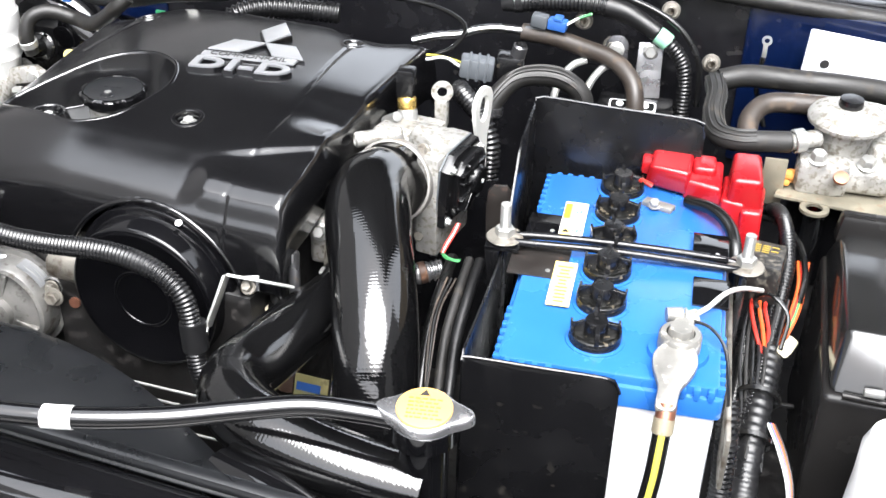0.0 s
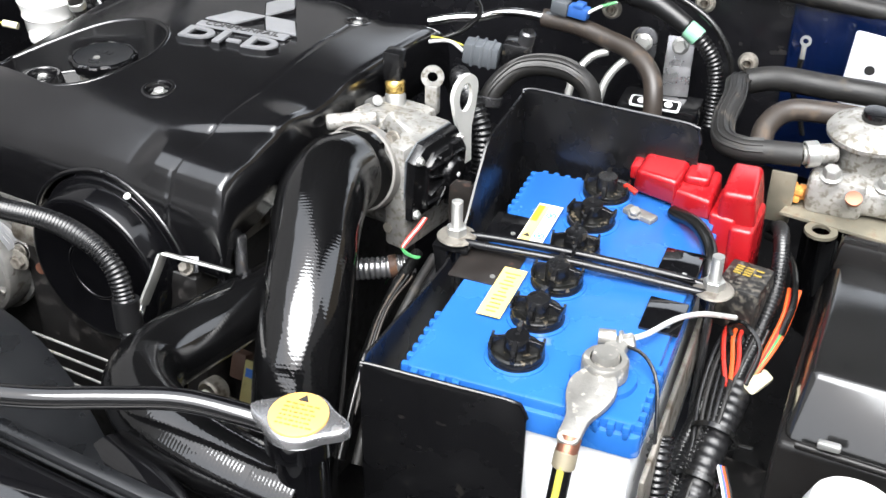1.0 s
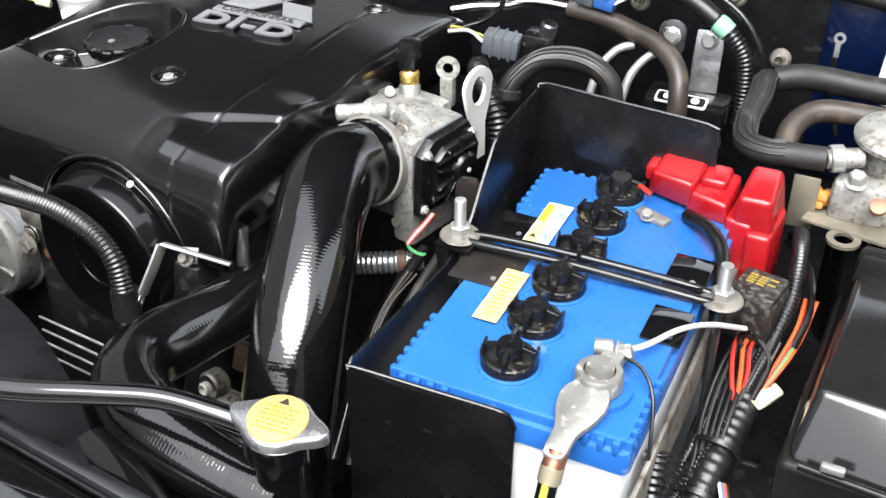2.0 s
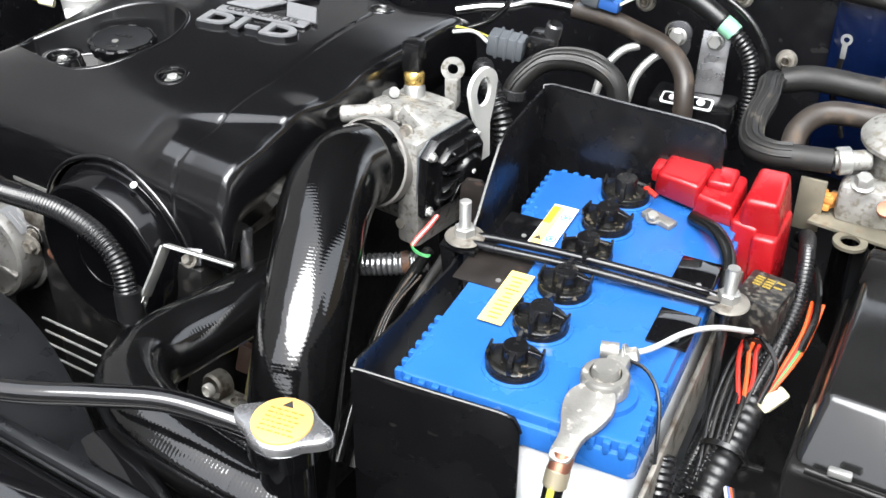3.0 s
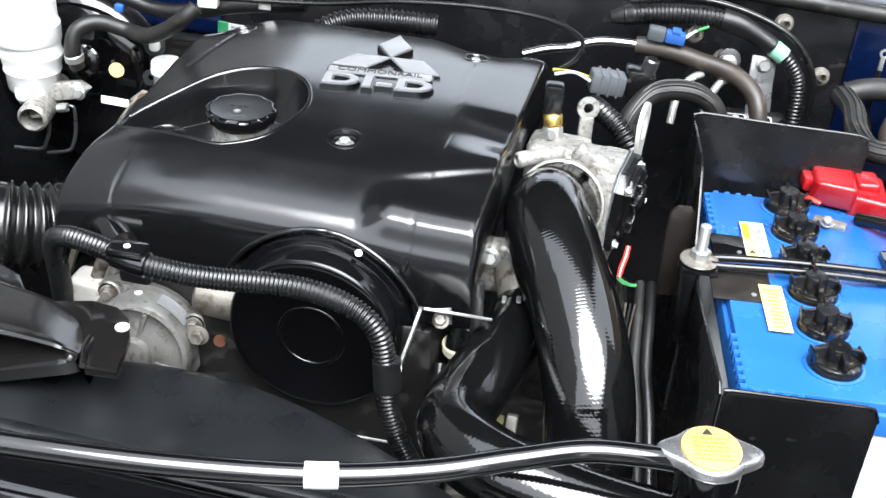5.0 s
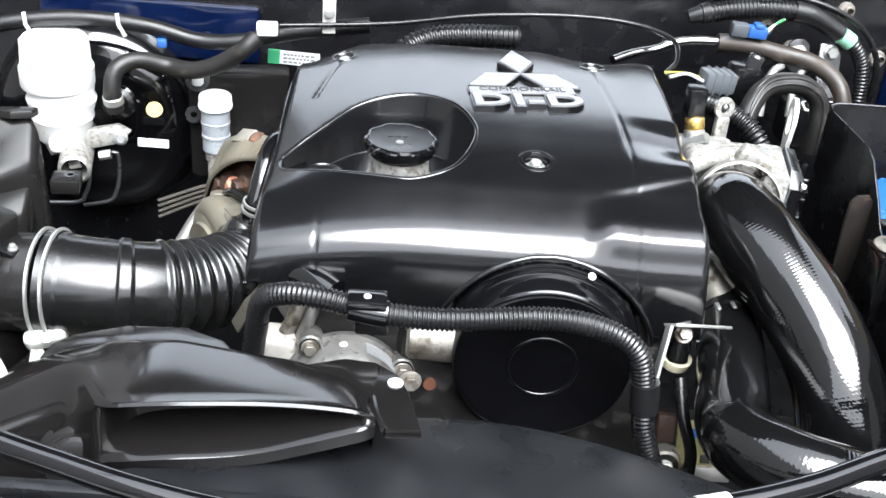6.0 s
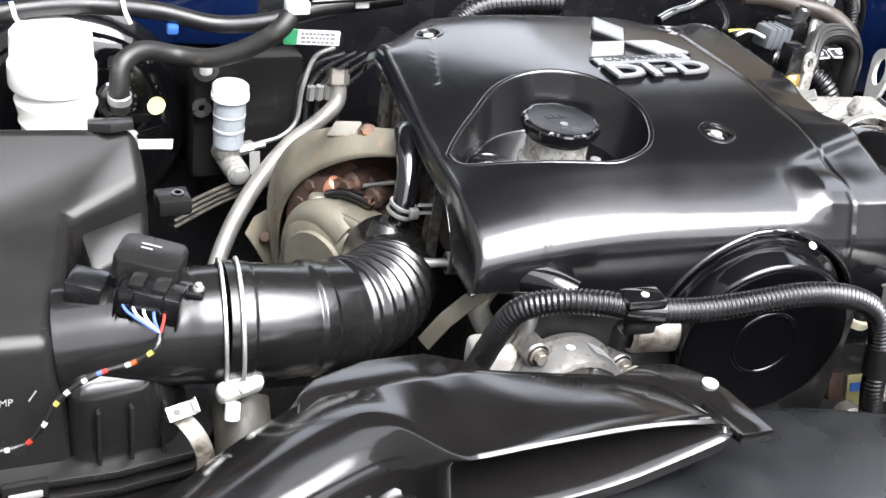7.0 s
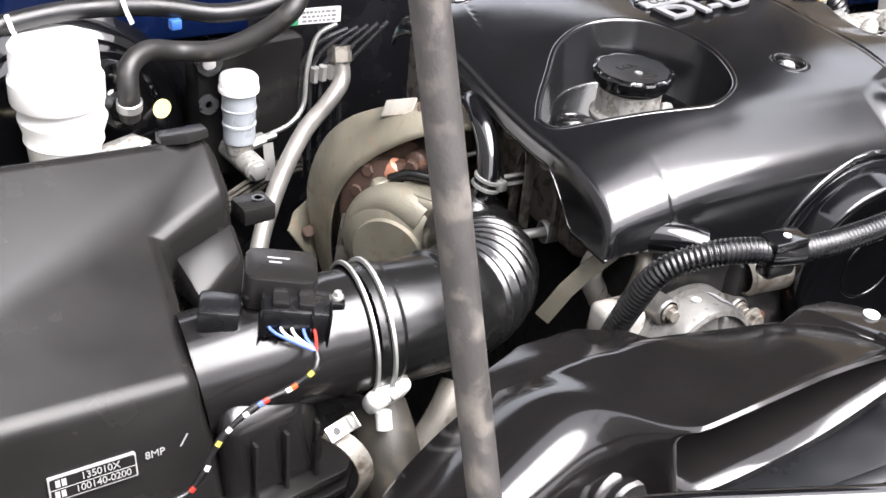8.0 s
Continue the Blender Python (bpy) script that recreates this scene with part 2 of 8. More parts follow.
cover_black = material("satin_black_plastic", (0.0035, 0.0035, 0.004), 0.17, ior=1.76, grain=1500, bump=0.02, spread=0.03, vary=0.1)
gloss_black = material("gloss_black_paint", (0.003, 0.003, 0.0035), 0.07, ior=1.75, grain=300, bump=0.03, spread=0.05)
duct_black = material("black_duct_plastic", (0.006, 0.0055, 0.0055), 0.12, ior=1.52, grain=700, bump=0.03, spread=0.03)
box_black = material("black_moulded_plastic", (0.0095, 0.009, 0.0088), 0.25, ior=1.30, grain=900, bump=0.06, spread=0.04)
shroud_black = material("matt_black_plastic", (0.007, 0.0075, 0.0085), 0.34, grain=900, bump=0.10)
rubber = material("woven_black_rubber", (0.0028, 0.0028, 0.003), 0.055, ior=1.72, bump=0.04, weave=150, spread=0.02)
hose_black = material("black_rubber", (0.005, 0.005, 0.005), 0.22, ior=1.55, grain=700, bump=0.15)
dull_rubber = material("dull_grey_rubber", (0.010, 0.0095, 0.009), 0.52, grain=500, bump=0.3, dirt=DUST, dirt_at=0.6)
dusty_hose = material("dusty_olive_rubber", (0.026, 0.023, 0.018), 0.6, vary=0.25, grain=400, bump=0.3, dirt=(0.05, 0.043, 0.032), dirt_at=0.5, blotch=30)
brown_rubber = material("aged_brown_rubber", (0.026, 0.020, 0.016), 0.5, grain=400, bump=0.3, dirt=(0.07, 0.05, 0.035), dirt_at=0.56)
conduit = material("black_conduit", (0.006, 0.006, 0.0065), 0.27, ior=1.55, grain=600, bump=0.08)
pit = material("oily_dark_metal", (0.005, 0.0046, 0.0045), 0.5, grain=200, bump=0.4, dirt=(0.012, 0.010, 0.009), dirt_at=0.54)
pump_alloy = material("grey_pump_alloy", (0.22, 0.215, 0.205), 0.44, 0.7, vary=0.3, grain=900, bump=0.5, dirt=(0.09, 0.08, 0.066), dirt_at=0.54, blotch=36)
paint_black = material("black_bay_paint", (0.005, 0.005, 0.006), 0.22, grain=300, bump=0.05, dirt=(0.014, 0.013, 0.012), dirt_at=0.66)
blue_paint = material("dark_blue_body_paint", (0.0015, 0.005, 0.024), 0.14, grain=300, bump=0.03, coat=0.4, dirt=(0.03, 0.035, 0.05), dirt_at=0.68)
white_paint = material("bare_white_panel", (0.62, 0.63, 0.66), 0.4, grain=300, bump=0.05, dirt=(0.3, 0.28, 0.26), dirt_at=0.68)
alloy = material("cast_alloy", (0.30, 0.295, 0.28), 0.46, 0.5, vary=0.3, grain=700, bump=0.6, dirt=(0.17, 0.155, 0.13), dirt_at=0.50, blotch=70)
dull_alloy = material("stained_alloy", (0.22, 0.205, 0.18), 0.5, 0.65, vary=0.3, grain=700, bump=0.5, dirt=(0.07, 0.055, 0.04), dirt_at=0.52)
zinc = material("zinc_plate", (0.40, 0.40, 0.385), 0.42, 0.75, vary=0.12, grain=700, bump=0.1, dirt=(0.35, 0.31, 0.24), dirt_at=0.66)
satin_metal = material("satin_pressed_metal", (0.36, 0.36, 0.37), 0.28, 0.85, vary=0.12, grain=500, bump=0.15, dirt=(0.24, 0.23, 0.22), dirt_at=0.60)
chrome = material("bright_steel", (0.8, 0.8, 0.8), 0.14, 1.0, vary=0.06, grain=500, bump=0.05)
dark_steel = material("dark_steel", (0.10, 0.10, 0.105), 0.28, 0.8, grain=500, bump=0.1, dirt=(0.16, 0.12, 0.08), dirt_at=0.66)
shield_metal = material("baked_heat_shield", (0.185, 0.170, 0.130), 0.46, 0.55, vary=0.25, grain=300, bump=0.3, dirt=(0.21, 0.165, 0.115), dirt_at=0.56, blotch=30)
grimy_alloy = material("grimy_brown_alloy", (0.075, 0.068, 0.058), 0.5, 0.4, vary=0.35, grain=400, bump=0.5, dirt=(0.03, 0.025, 0.02), dirt_at=0.5, blotch=40)
pale_cast = material("pale_cast_alloy", (0.125, 0.116, 0.090), 0.5, 0.3, vary=0.2, grain=700, bump=0.5, dirt=(0.12, 0.10, 0.07), dirt_at=0.56)
turbo_iron = material("hot_brown_iron", (0.060, 0.035, 0.026), 0.6, 0.3, grain=400, bump=0.7, dirt=(0.17, 0.08, 0.04), dirt_at=0.55)
white_plastic = material("white_plastic", (0.70, 0.70, 0.69), 0.38, grain=300, bump=0.05, vary=0.04, dirt=(0.6, 0.57, 0.5), dirt_at=0.7)
milky = material("milky_plastic", (0.30, 0.325, 0.35), 0.35, grain=300, bump=0.05, vary=0.06, trans=0.15)
olive_plate = material("yellow_passivated_plate", (0.30, 0.27, 0.12), 0.4, 0.4, vary=0.2, bump=0.15, dirt=(0.12, 0.09, 0.05), dirt_at=0.58)
cream = material("cream_plastic", (0.70, 0.64, 0.46), 0.4, vary=0.08, bump=0.05)
blue_plastic = material("blue_battery_plastic", (0.016, 0.098, 0.34), 0.25, grain=600, bump=0.1, vary=0.06, dirt=(0.16, 0.20, 0.29), dirt_at=0.66, blotch=16)
case_plastic = material("white_battery_case", (0.66, 0.68, 0.70), 0.36, grain=400, bump=0.08, vary=0.08, dirt=(0.38, 0.36, 0.33), dirt_at=0.66)
cap_black = material("black_cap_plastic", (0.005, 0.005, 0.0055), 0.22, bump=0.1, dirt=(0.05, 0.042, 0.03), dirt_at=0.64, blotch=28)
cap_dusty = material("dusty_cap_plastic", (0.006, 0.006, 0.0055), 0.22, bump=0.12, dirt=(0.13, 0.105, 0.07), dirt_at=0.58, blotch=60)
tray_black = material("tray_black_paint", (0.004, 0.004, 0.0045), 0.26, ior=1.5, grain=300, bump=0.04, dirt=(0.02, 0.018, 0.015), dirt_at=0.64)
red_plastic = material("red_cover_plastic", (0.26, 0.006, 0.009), 0.27, grain=500, bump=0.08, vary=0.06)
yellow_label = material("yellow_label", (0.66, 0.50, 0.17), 0.4, vary=0.06, bump=0.03)
cap_yellow = material("pale_yellow_print", (0.60, 0.35, 0.10), 0.38, vary=0.05, bump=0.03)
ink = material("black_ink", (0.02, 0.02, 0.02), 0.5, vary=0.05, bump=0.02)
blue_ink = material("blue_ink", (0.05, 0.18, 0.55), 0.5, vary=0.05, bump=0.02)
olive_ink = material("olive_ink", (0.24, 0.17, 0.03), 0.5, vary=0.05, bump=0.02)
heading_ink = material("orange_ink", (0.58, 0.27, 0.02), 0.5, vary=0.05, bump=0.02)
paper = material("white_label", (0.78, 0.79, 0.80), 0.45, vary=0.05, bump=0.03)
silver_badge = material("silver_badge", (0.26, 0.265, 0.275), 0.4, 0.5, vary=0.05, bump=0.05)
lead = material("dull_lead", (0.22, 0.215, 0.20), 0.46, 0.55, vary=0.2, grain=500, bump=0.5, dirt=(0.62, 0.58, 0.50), dirt_at=0.56, blotch=50)
copper = material("copper", (0.26, 0.115, 0.075), 0.45, 0.8, vary=0.2, bump=0.2)
brass = material("yellow_passivated_brass", (0.72, 0.50, 0.16), 0.3, 0.9, vary=0.12, bump=0.1)
orange_rust = material("orange_rust", (0.50, 0.20, 0.04), 0.75, vary=0.4, grain=200, bump=0.6)
red_wire = material("red_wire", (0.34, 0.02, 0.012), 0.35, vary=0.06)
orange_wire = material("orange_wire", (0.45, 0.07, 0.015), 0.35, vary=0.06)
green_wire = material("green_wire", (0.05, 0.24, 0.08), 0.35, vary=0.06)
yellow_wire = material("yellow_wire", (0.40, 0.36, 0.06), 0.35, vary=0.06)
white_wire = material("white_wire", (0.45, 0.45, 0.44), 0.35, vary=0.06)
blue_wire = material("blue_wire", (0.06, 0.11, 0.36), 0.35, vary=0.06)
tape_black = material("black_cloth_tape", (0.006, 0.006, 0.0065), 0.36, grain=900, bump=0.35)
green_tape = material("mint_green_tape", (0.2, 0.42, 0.29), 0.4, vary=0.08)
green_print = material("green_print", (0.05, 0.36, 0.16), 0.4, vary=0.06)
blue_connector = material("blue_connector", (0.025, 0.09, 0.30), 0.35, vary=0.06)
grey_connector = material("grey_connector", (0.07, 0.077, 0.085), 0.42, vary=0.08)
dusty_black = material("dusty_black_plastic", (0.012, 0.0115, 0.011), 0.45, bump=0.2, dirt=(0.07, 0.062, 0.05), dirt_at=0.5, blotch=70)
rod_paint = material("worn_prop_rod", (0.046, 0.043, 0.041), 0.5, 0.3, vary=0.3, bump=0.25, dirt=(0.115, 0.104, 0.092), dirt_at=0.52, blotch=45)
tan_render = material("tan_wall_render", (0.20, 0.155, 0.10), 0.85, grain=90, bump=0.4, blotch=2)
concrete = material("grey_concrete", (0.17, 0.165, 0.16), 0.85, grain=90, bump=0.5, blotch=2)
pale_wall = material("pale_wall_paint", (0.34, 0.33, 0.31), 0.8, grain=90, bump=0.3, blotch=2)

# ---- the setting: floor, body shell of the bay, open bonnet ----
solo("ground", box((60, 60, 0.1), (0, 0, -0.05)), concrete, "plain grey concrete floor under the car", "floor", kind="structure")

ENG = pose(-0.45, 0.10, 0, 0, 0, -7.5)  # the engine and the car body share this heading


def eng(u, v, z):
    return ENG @ V((u, v, z))


def shell_panel(name, size, c, mat, label, bevel=0.006, tilt=None):
    m = ENG @ Matrix.Translation(c) @ (tilt or Matrix())
    return solo(name, box(size, (0, 0, 0), bevel, m), mat, label, "car body", kind="structure")


shell_panel("wall_firewall", (1.7, 0.03, 0.69), (0.05, 0.545, 0.755), paint_black, "black painted steel firewall behind the engine")
shell_panel("wall_inner_wing", (0.03, 0.95, 0.5), (-0.66, 0.06, 0.62), paint_black, "black painted inner wing panel of the engine bay")
shell_panel("wall_inner_wing", (0.03, 0.95, 0.5), (0.86, 0.06, 0.66), blue_paint, "dark blue painted inner wing panel of the engine bay")
shell_panel("wall_front_panel", (1.5, 0.03, 0.55), (0.08, -0.40, 0.62), paint_black, "black radiator support panel at the nose")
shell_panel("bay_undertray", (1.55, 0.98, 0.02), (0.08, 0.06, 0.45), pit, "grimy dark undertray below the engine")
shell_panel("cowl_panel", (1.8, 0.16, 0.02), (0.05, 0.63, 1.09), shroud_black, "matt black cowl panel below the windscreen", tilt=pose(0, 0, 0, 12))
cowl_seal = tube([eng(u, 0.524, 1.106 - 0.028 * u) for u in (-0.75, -0.4, -0.1, 0.2, 0.5, 0.85)], 0.010, 10)
solo("trim_cowl_seal", cowl_seal, dull_rubber, "dusty grey rubber seal along the cowl edge", "seal", kind="structure")
shell_panel("wall_blue_side", (0.40, 0.012, 0.20), (0.690, 0.510, 0.99), blue_paint, "dark blue painted body panel beside the firewall", tilt=pose(0, 0, 0, 0, 0, -6))
shell_panel("wall_blue_strip", (0.26, 0.010, 0.070), (-0.395, 0.524, 0.980), blue_paint, "dark blue painted ledge along the firewall", 0.004)

bonnet = thing("bonnet", "raised dark blue bonnet with a black lined underside, propped open", "bonnet", eng(0.05, 0.83, 1.39), -7.5)
bm = box((1.72, 1.06, 0.02), (-0.06, -0.53, 0.02), 0.008, pose(0, 0, 0, -53.5))
part("outer_skin", bm, blue_paint, bonnet, local=True)
bm = box((1.58, 0.98, 0.02), (-0.06, -0.52, -0.004), 0.008, pose(0, 0, 0, -53.5))
part("lining", bm, shroud_black, bonnet, "black felt lining", local=True)
for x in (-0.62, 0.62):
    part("hinge", box((0.02, 0.05, 0.40), (x, -0.06, -0.17), 0.004), dark_steel, bonnet, "steel bonnet hinge", local=True)

# unseen walls round the car, added to block low sky and shape reflections
for name, size, c in (("wall_unseen_front", (8.2, 0.2, 2.3), (-1.9, -4.6, 1.15)), ("wall_unseen_west", (0.2, 26, 7.0), (-5.2, 7, 3.5)), ("wall_unseen_east", (0.2, 9, 4.0), (5.0, 5.2, 2.0)), ("wall_unseen_side", (0.2, 7.0, 5.0), (3.6, -2.9, 2.5))):
    solo(name, box(size, c), tan_render if "east" in name else pale_wall if "front" in name else concrete, "plain weathered wall out of view, added to block sky and shape reflections", "wall", kind="structure")

# ---- engine ----
def engine_block():
    block = thing("engine_block", "grimy engine block with alloy front housing under the cover", "engine", eng(0, 0.15, 0.5), -7.5)
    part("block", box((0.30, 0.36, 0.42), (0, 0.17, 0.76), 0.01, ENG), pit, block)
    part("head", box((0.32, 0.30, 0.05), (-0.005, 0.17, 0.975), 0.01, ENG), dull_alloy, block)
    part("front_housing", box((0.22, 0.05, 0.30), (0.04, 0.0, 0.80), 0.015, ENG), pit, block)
    part("rocker_cover", box((0.020, 0.30, 0.070), (-0.166, 0.190, 0.972), 0.008, ENG, seg=3), grimy_alloy, block, "grimy alloy rocker cover")
    for k in range(5):
        part("cover_rib", box((0.007, 0.006, 0.055), (-0.178, 0.070 + 0.055 * k, 0.968), 0.002, ENG), grimy_alloy, block)
        part("cover_bolt", hexbolt(eng(-0.176, 0.092 + 0.055 * k, 0.998), (-0.8, 0, 0.6), 0.0055, 0.006, 0.008), dull_alloy, block)
    loop = [eng(-0.186, 0.100, 0.900), eng(-0.188, 0.098, 0.950), eng(-0.187, 0.100, 0.990), eng(-0.184, 0.108, 1.000), eng(-0.184, 0.116, 0.990), eng(-0.186, 0.118, 0.950), eng(-0.186, 0.118, 0.90)]
    part("strap_loop", band(spline(loop, 0.006), 0.009, 0.0016, (1, 0, 0)), grimy_alloy, block, "flat looped steel strap")
    part("coolant_stub", tube([eng(-0.150, 0.035, 0.900), eng(-0.168, 0.030, 0.935), eng(-0.160, 0.020, 0.965), eng(-0.130, 0.020, 0.975)], 0.009, 16), pale_alloy, block, "pale stained pipe")
    part("stay", band([(-0.655, 0.152, 0.905), (-0.644, 0.143, 0.932), (-0.632, 0.134, 0.953), (-0.613, 0.123, 0.976), (-0.606, 0.118, 0.982)], 0.013, 0.003, (0.55, -0.75, 0.30), bevel=0.0008), pale_cast, block, "flat olive stained steel stay")
    part("boot", tube([(-0.614, 0.122, 0.979), (-0.600, 0.110, 0.985), (-0.587, 0.096, 0.986), (-0.575, 0.084, 0.983)], 0.0125, 20), gloss_black, block, "black rubber boot")
    # bars under the belt drum
    for k in range(4):
        part("grille_bar", rod(eng(-0.03, -0.060, 0.848 - 0.0155 * k), eng(0.125, -0.060, 0.854 - 0.0160 * k), 0.0013, seg=8), zinc, block)


def engine_cover():
    cover = thing("engine_cover", "satin black plastic engine cover with silver badge and round bolt holes", "engine cover", eng(0, 0.16, 0.96), -7.5)
    prof = spline([(0, 0.3735, 1.030), (0, 0.370, 1.0385), (0, 0.357, 1.0475), (0, 0.325, 1.0570), (0, 0.20, 1.0625), (0, 0.12, 1.0605), (0, 0.080, 1.0580), (0, 0.050, 1.0528), (0, 0.030, 1.0455), (0, 0.012, 1.0377),
                   (0, 0.000, 1.0318), (0, -0.0055, 1.0280), (0, -0.0105, 1.0226), (0, -0.0143, 1.0156), (0, -0.0168, 1.0060), (0, -0.0182, 0.993), (0, -0.0190, 0.975), (0, -0.0195, 0.955)], 0.0022)
    # columns across the cover, with rolled sides: (u, drop)
    cols = [(-0.1960, 0.100), (-0.1958, 0.060), (-0.1955, 0.030), (-0.1948, 0.015), (-0.1935, 0.007), (-0.1915, 0.0025), (-0.1890, 0.0005)]
    cols += [(u, 0.0) for u in np.linspace(-0.187, 0.1665, 166)]
    cols += [(0.1690, 0.0006), (0.1715, 0.003), (0.1735, 0.008), (0.1750, 0.018), (0.1758, 0.035), (0.1760, 0.06)]
    tear = [(-0.182, 0.104), (-0.177, 0.085), (-0.160, 0.074), (-0.130, 0.062), (-0.090, 0.051), (-0.062, 0.049), (-0.033, 0.067), (-0.018, 0.108), (-0.019, 0.142),
            (-0.036, 0.176), (-0.066, 0.192), (-0.096, 0.190), (-0.124, 0.175), (-0.148, 0.148), (-0.170, 0.122)]
    tear = [(p.x, p.y) for p in spline([(a, b, 0) for a, b in tear + tear[:1]], 0.003)[:-1]]
    tp = np.array(tear)
    tq = np.roll(tp, -1, 0)

    def inside(u, v):
        """Signed distance into the oil filler recess."""
        d = tq - tp
        f = np.clip(((u - tp[:, 0]) * d[:, 0] + (v - tp[:, 1]) * d[:, 1]) / (d ** 2).sum(1), 0, 1)
        dist = np.hypot(tp[:, 0] + f * d[:, 0] - u, tp[:, 1] + f * d[:, 1] - v).min()
        cross = (tp[:, 1] > v) != (tq[:, 1] > v)
        xs = tp[:, 0] + (v - tp[:, 1]) / np.where(d[:, 1] == 0, 1e-9, d[:, 1]) * d[:, 0]
        return dist if (cross & (u < xs)).sum() % 2 else -dist

    def ease(x):
        x = min(max(x, 0.0), 1.0)
        return x * x * (3 - 2 * x)

    def shape(u, v, z):
        """The moulded form: drooping side, sloping far side, folded front corner."""
        top = ease(v / 0.05)
        w = 0.55 + 0.45 * ease((v - 0.0) / 0.10) - 0.5 * ease((v - 0.12) / 0.20)
        z -= 1.5 * max(0.0, -0.04 - u) ** 2 * w
        z -= 0.17 * max(0.0, u - 0.112) * ease((v - 0.085) / 0.05) * (1 - 0.5 * ease((v - 0.155) / 0.03))
        # slanting fold: the top steps down along a line that runs back to the side; the corner ahead of it stands higher than the long slope
        fold = v - (0.036 + 0.41 * (u - 0.064))
        side = ease((u - 0.064) / 0.07)
        z -= 0.0034 * side * ease(-fold / 0.011)
        z += 0.0095 * ease((u - 0.070) / 0.030) * ease((0.046 - v) / 0.040) * ease((v + 0.0125) / 0.010)
        return v, z, top

    holes = ((-0.146, 0.302, 0.0100), (0.104, 0.305, 0.0100), (0.0354, 0.080, 0.0115))
    bm = bmesh.new()
    grid, gone = [], set()
    for u, drop in cols:
        row = []
        for p in prof:
            v = p.y
            v, z, top = shape(u, v, p.z)
            if v > 0.25:
                v -= 0.040 * ease((-0.125 - u) / 0.06) * ease((v - 0.25) / 0.1)
                v -= 0.018 * ease((u - 0.05) / 0.05) * (1 - ease((u - 0.12) / 0.04)) * ease((v - 0.25) / 0.1)
            # moulding seams
            s = math.exp(-((u - 0.119 + 0.014 * ease((v - 0.1) / 0.2)) / 0.0013) ** 2)
            z -= 0.0011 * s * top
            v += 0.0010 * s * (1 - top) + 0.0010 * math.exp(-((u + 0.140) / 0.0013) ** 2) * (1 - top)
            if v > 0.205:
                z -= 0.0011 * math.exp(-((u + 0.146 - 0.2 * (v - 0.30)) / 0.0013) ** 2)
            floor_z = 0.979 if u < 0 else 0.955
            if u < -0.18 and v > 0.02:
                floor_z = max(floor_z, z - 0.013 - 0.03 * (1 - ease((v - 0.02) / 0.05)))
            z = max(z - drop, min(z, floor_z))
            x = u
            # the arch over the belt drum and the straight lower edge take the nearest points
            r = math.hypot(x - 0.048, z - 0.926)
            if v < 0.03 and abs(r - 0.0925) < 0.0017:
                x, z = 0.048 + (x - 0.048) * 0.0925 / r, 0.926 + (z - 0.926) * 0.0925 / r
            edge = 0.979 - 0.024 * ease((u + 0.150) / 0.05)
            if v < 0.03 and abs(z - edge) < 0.0011:
                z = edge
            vert = bm.verts.new((x, v, z))
            if v < 0.03 and (math.hypot(x - 0.048, z - 0.926) < 0.0921 or z < edge - 0.0005):
                gone.add(vert)
            if p.z > 1.03 and ((-0.187 < u < -0.01 and 0.05 < v < 0.2 and inside(u, v) > 0) or any(math.hypot(u - a, v - b) < r0 + 0.0008 for a, b, r0 in holes)):
                gone.add(vert)
            row.append(vert)
        grid.append(row)
    for a, b in zip(grid, grid[1:]):
        for k in range(len(prof) - 1):
            quad = (a[k], a[k + 1], b[k + 1], b[k])
            if not any(q in gone for q in quad):
                bm.faces.new(quad)
    bmesh.ops.recalc_face_normals(bm, faces=bm.faces)
    if sum(f.normal.z for f in bm.faces) < 0:
        bmesh.ops.reverse_faces(bm, faces=bm.faces)
    surface = [tuple(q.co) for row in grid for q in row if q.co.z > 1.0]
    flat_uv = np.array([(q[0], q[1]) for q in surface])

    def shell_top(hu, hv):
        near = np.hypot(flat_uv[:, 0] - hu, flat_uv[:, 1] - hv)
        best = near.argsort()[:4]
        return float(np.mean([surface[k][2] for k in best]))

    bmesh.ops.delete(bm, geom=[q for q in bm.verts if not q.link_faces], context="VERTS")
    bmesh.ops.transform(bm, matrix=ENG, verts=bm.verts)
    shell = part("shell", bm, cover_black, cover, sharp=50)
    thick = shell.modifiers.new("thickness", "SOLIDIFY")
    thick.thickness, thick.offset = 0.003, -1
    # the oil filler well, drawn along its outline: rim, wall, floor
    centre = tp.mean(0)
    tang = np.roll(tp, -1, 0) - np.roll(tp, 1, 0)
    norm = np.stack([tang[:, 1], -tang[:, 0]], 1)
    norm /= np.hypot(norm[:, 0], norm[:, 1])[:, None]
    if ((tp - centre) * norm).sum() < 0:
        norm = -norm
    heights = np.array([shell_top(*q) for q in tp + norm * 0.004])
    for _ in range(12):
        heights = 0.5 * heights + 0.25 * (np.roll(heights, 1) + np.roll(heights, -1))
    bm = bmesh.new()
    rings = []
    for off, dz, low in ((0.0042, -0.0008, 0), (0.0036, 0.0003, 0), (0.0024, 0.0008, 0), (0.0008, 0.0009, 0), (-0.0004, 0.0001, 0), (-0.0012, -0.0016, 0), (-0.0040, 0.0018, 1), (-0.0052, 0.0003, 1), (-0.0075, 0, 1)):
        rings.append([bm.verts.new(eng(x, y, (1.006 if low else h) + dz)) for (x, y), h in zip(tp + norm * off, heights)])
    for a, b in zip(rings, rings[1:]):
        for k in range(len(a)):
            bm.faces.new((a[k], a[(k + 1) % len(a)], b[(k + 1) % len(a)], b[k]))
    bm.faces.new(rings[-1])
    bmesh.ops.recalc_face_normals(bm, faces=bm.faces)
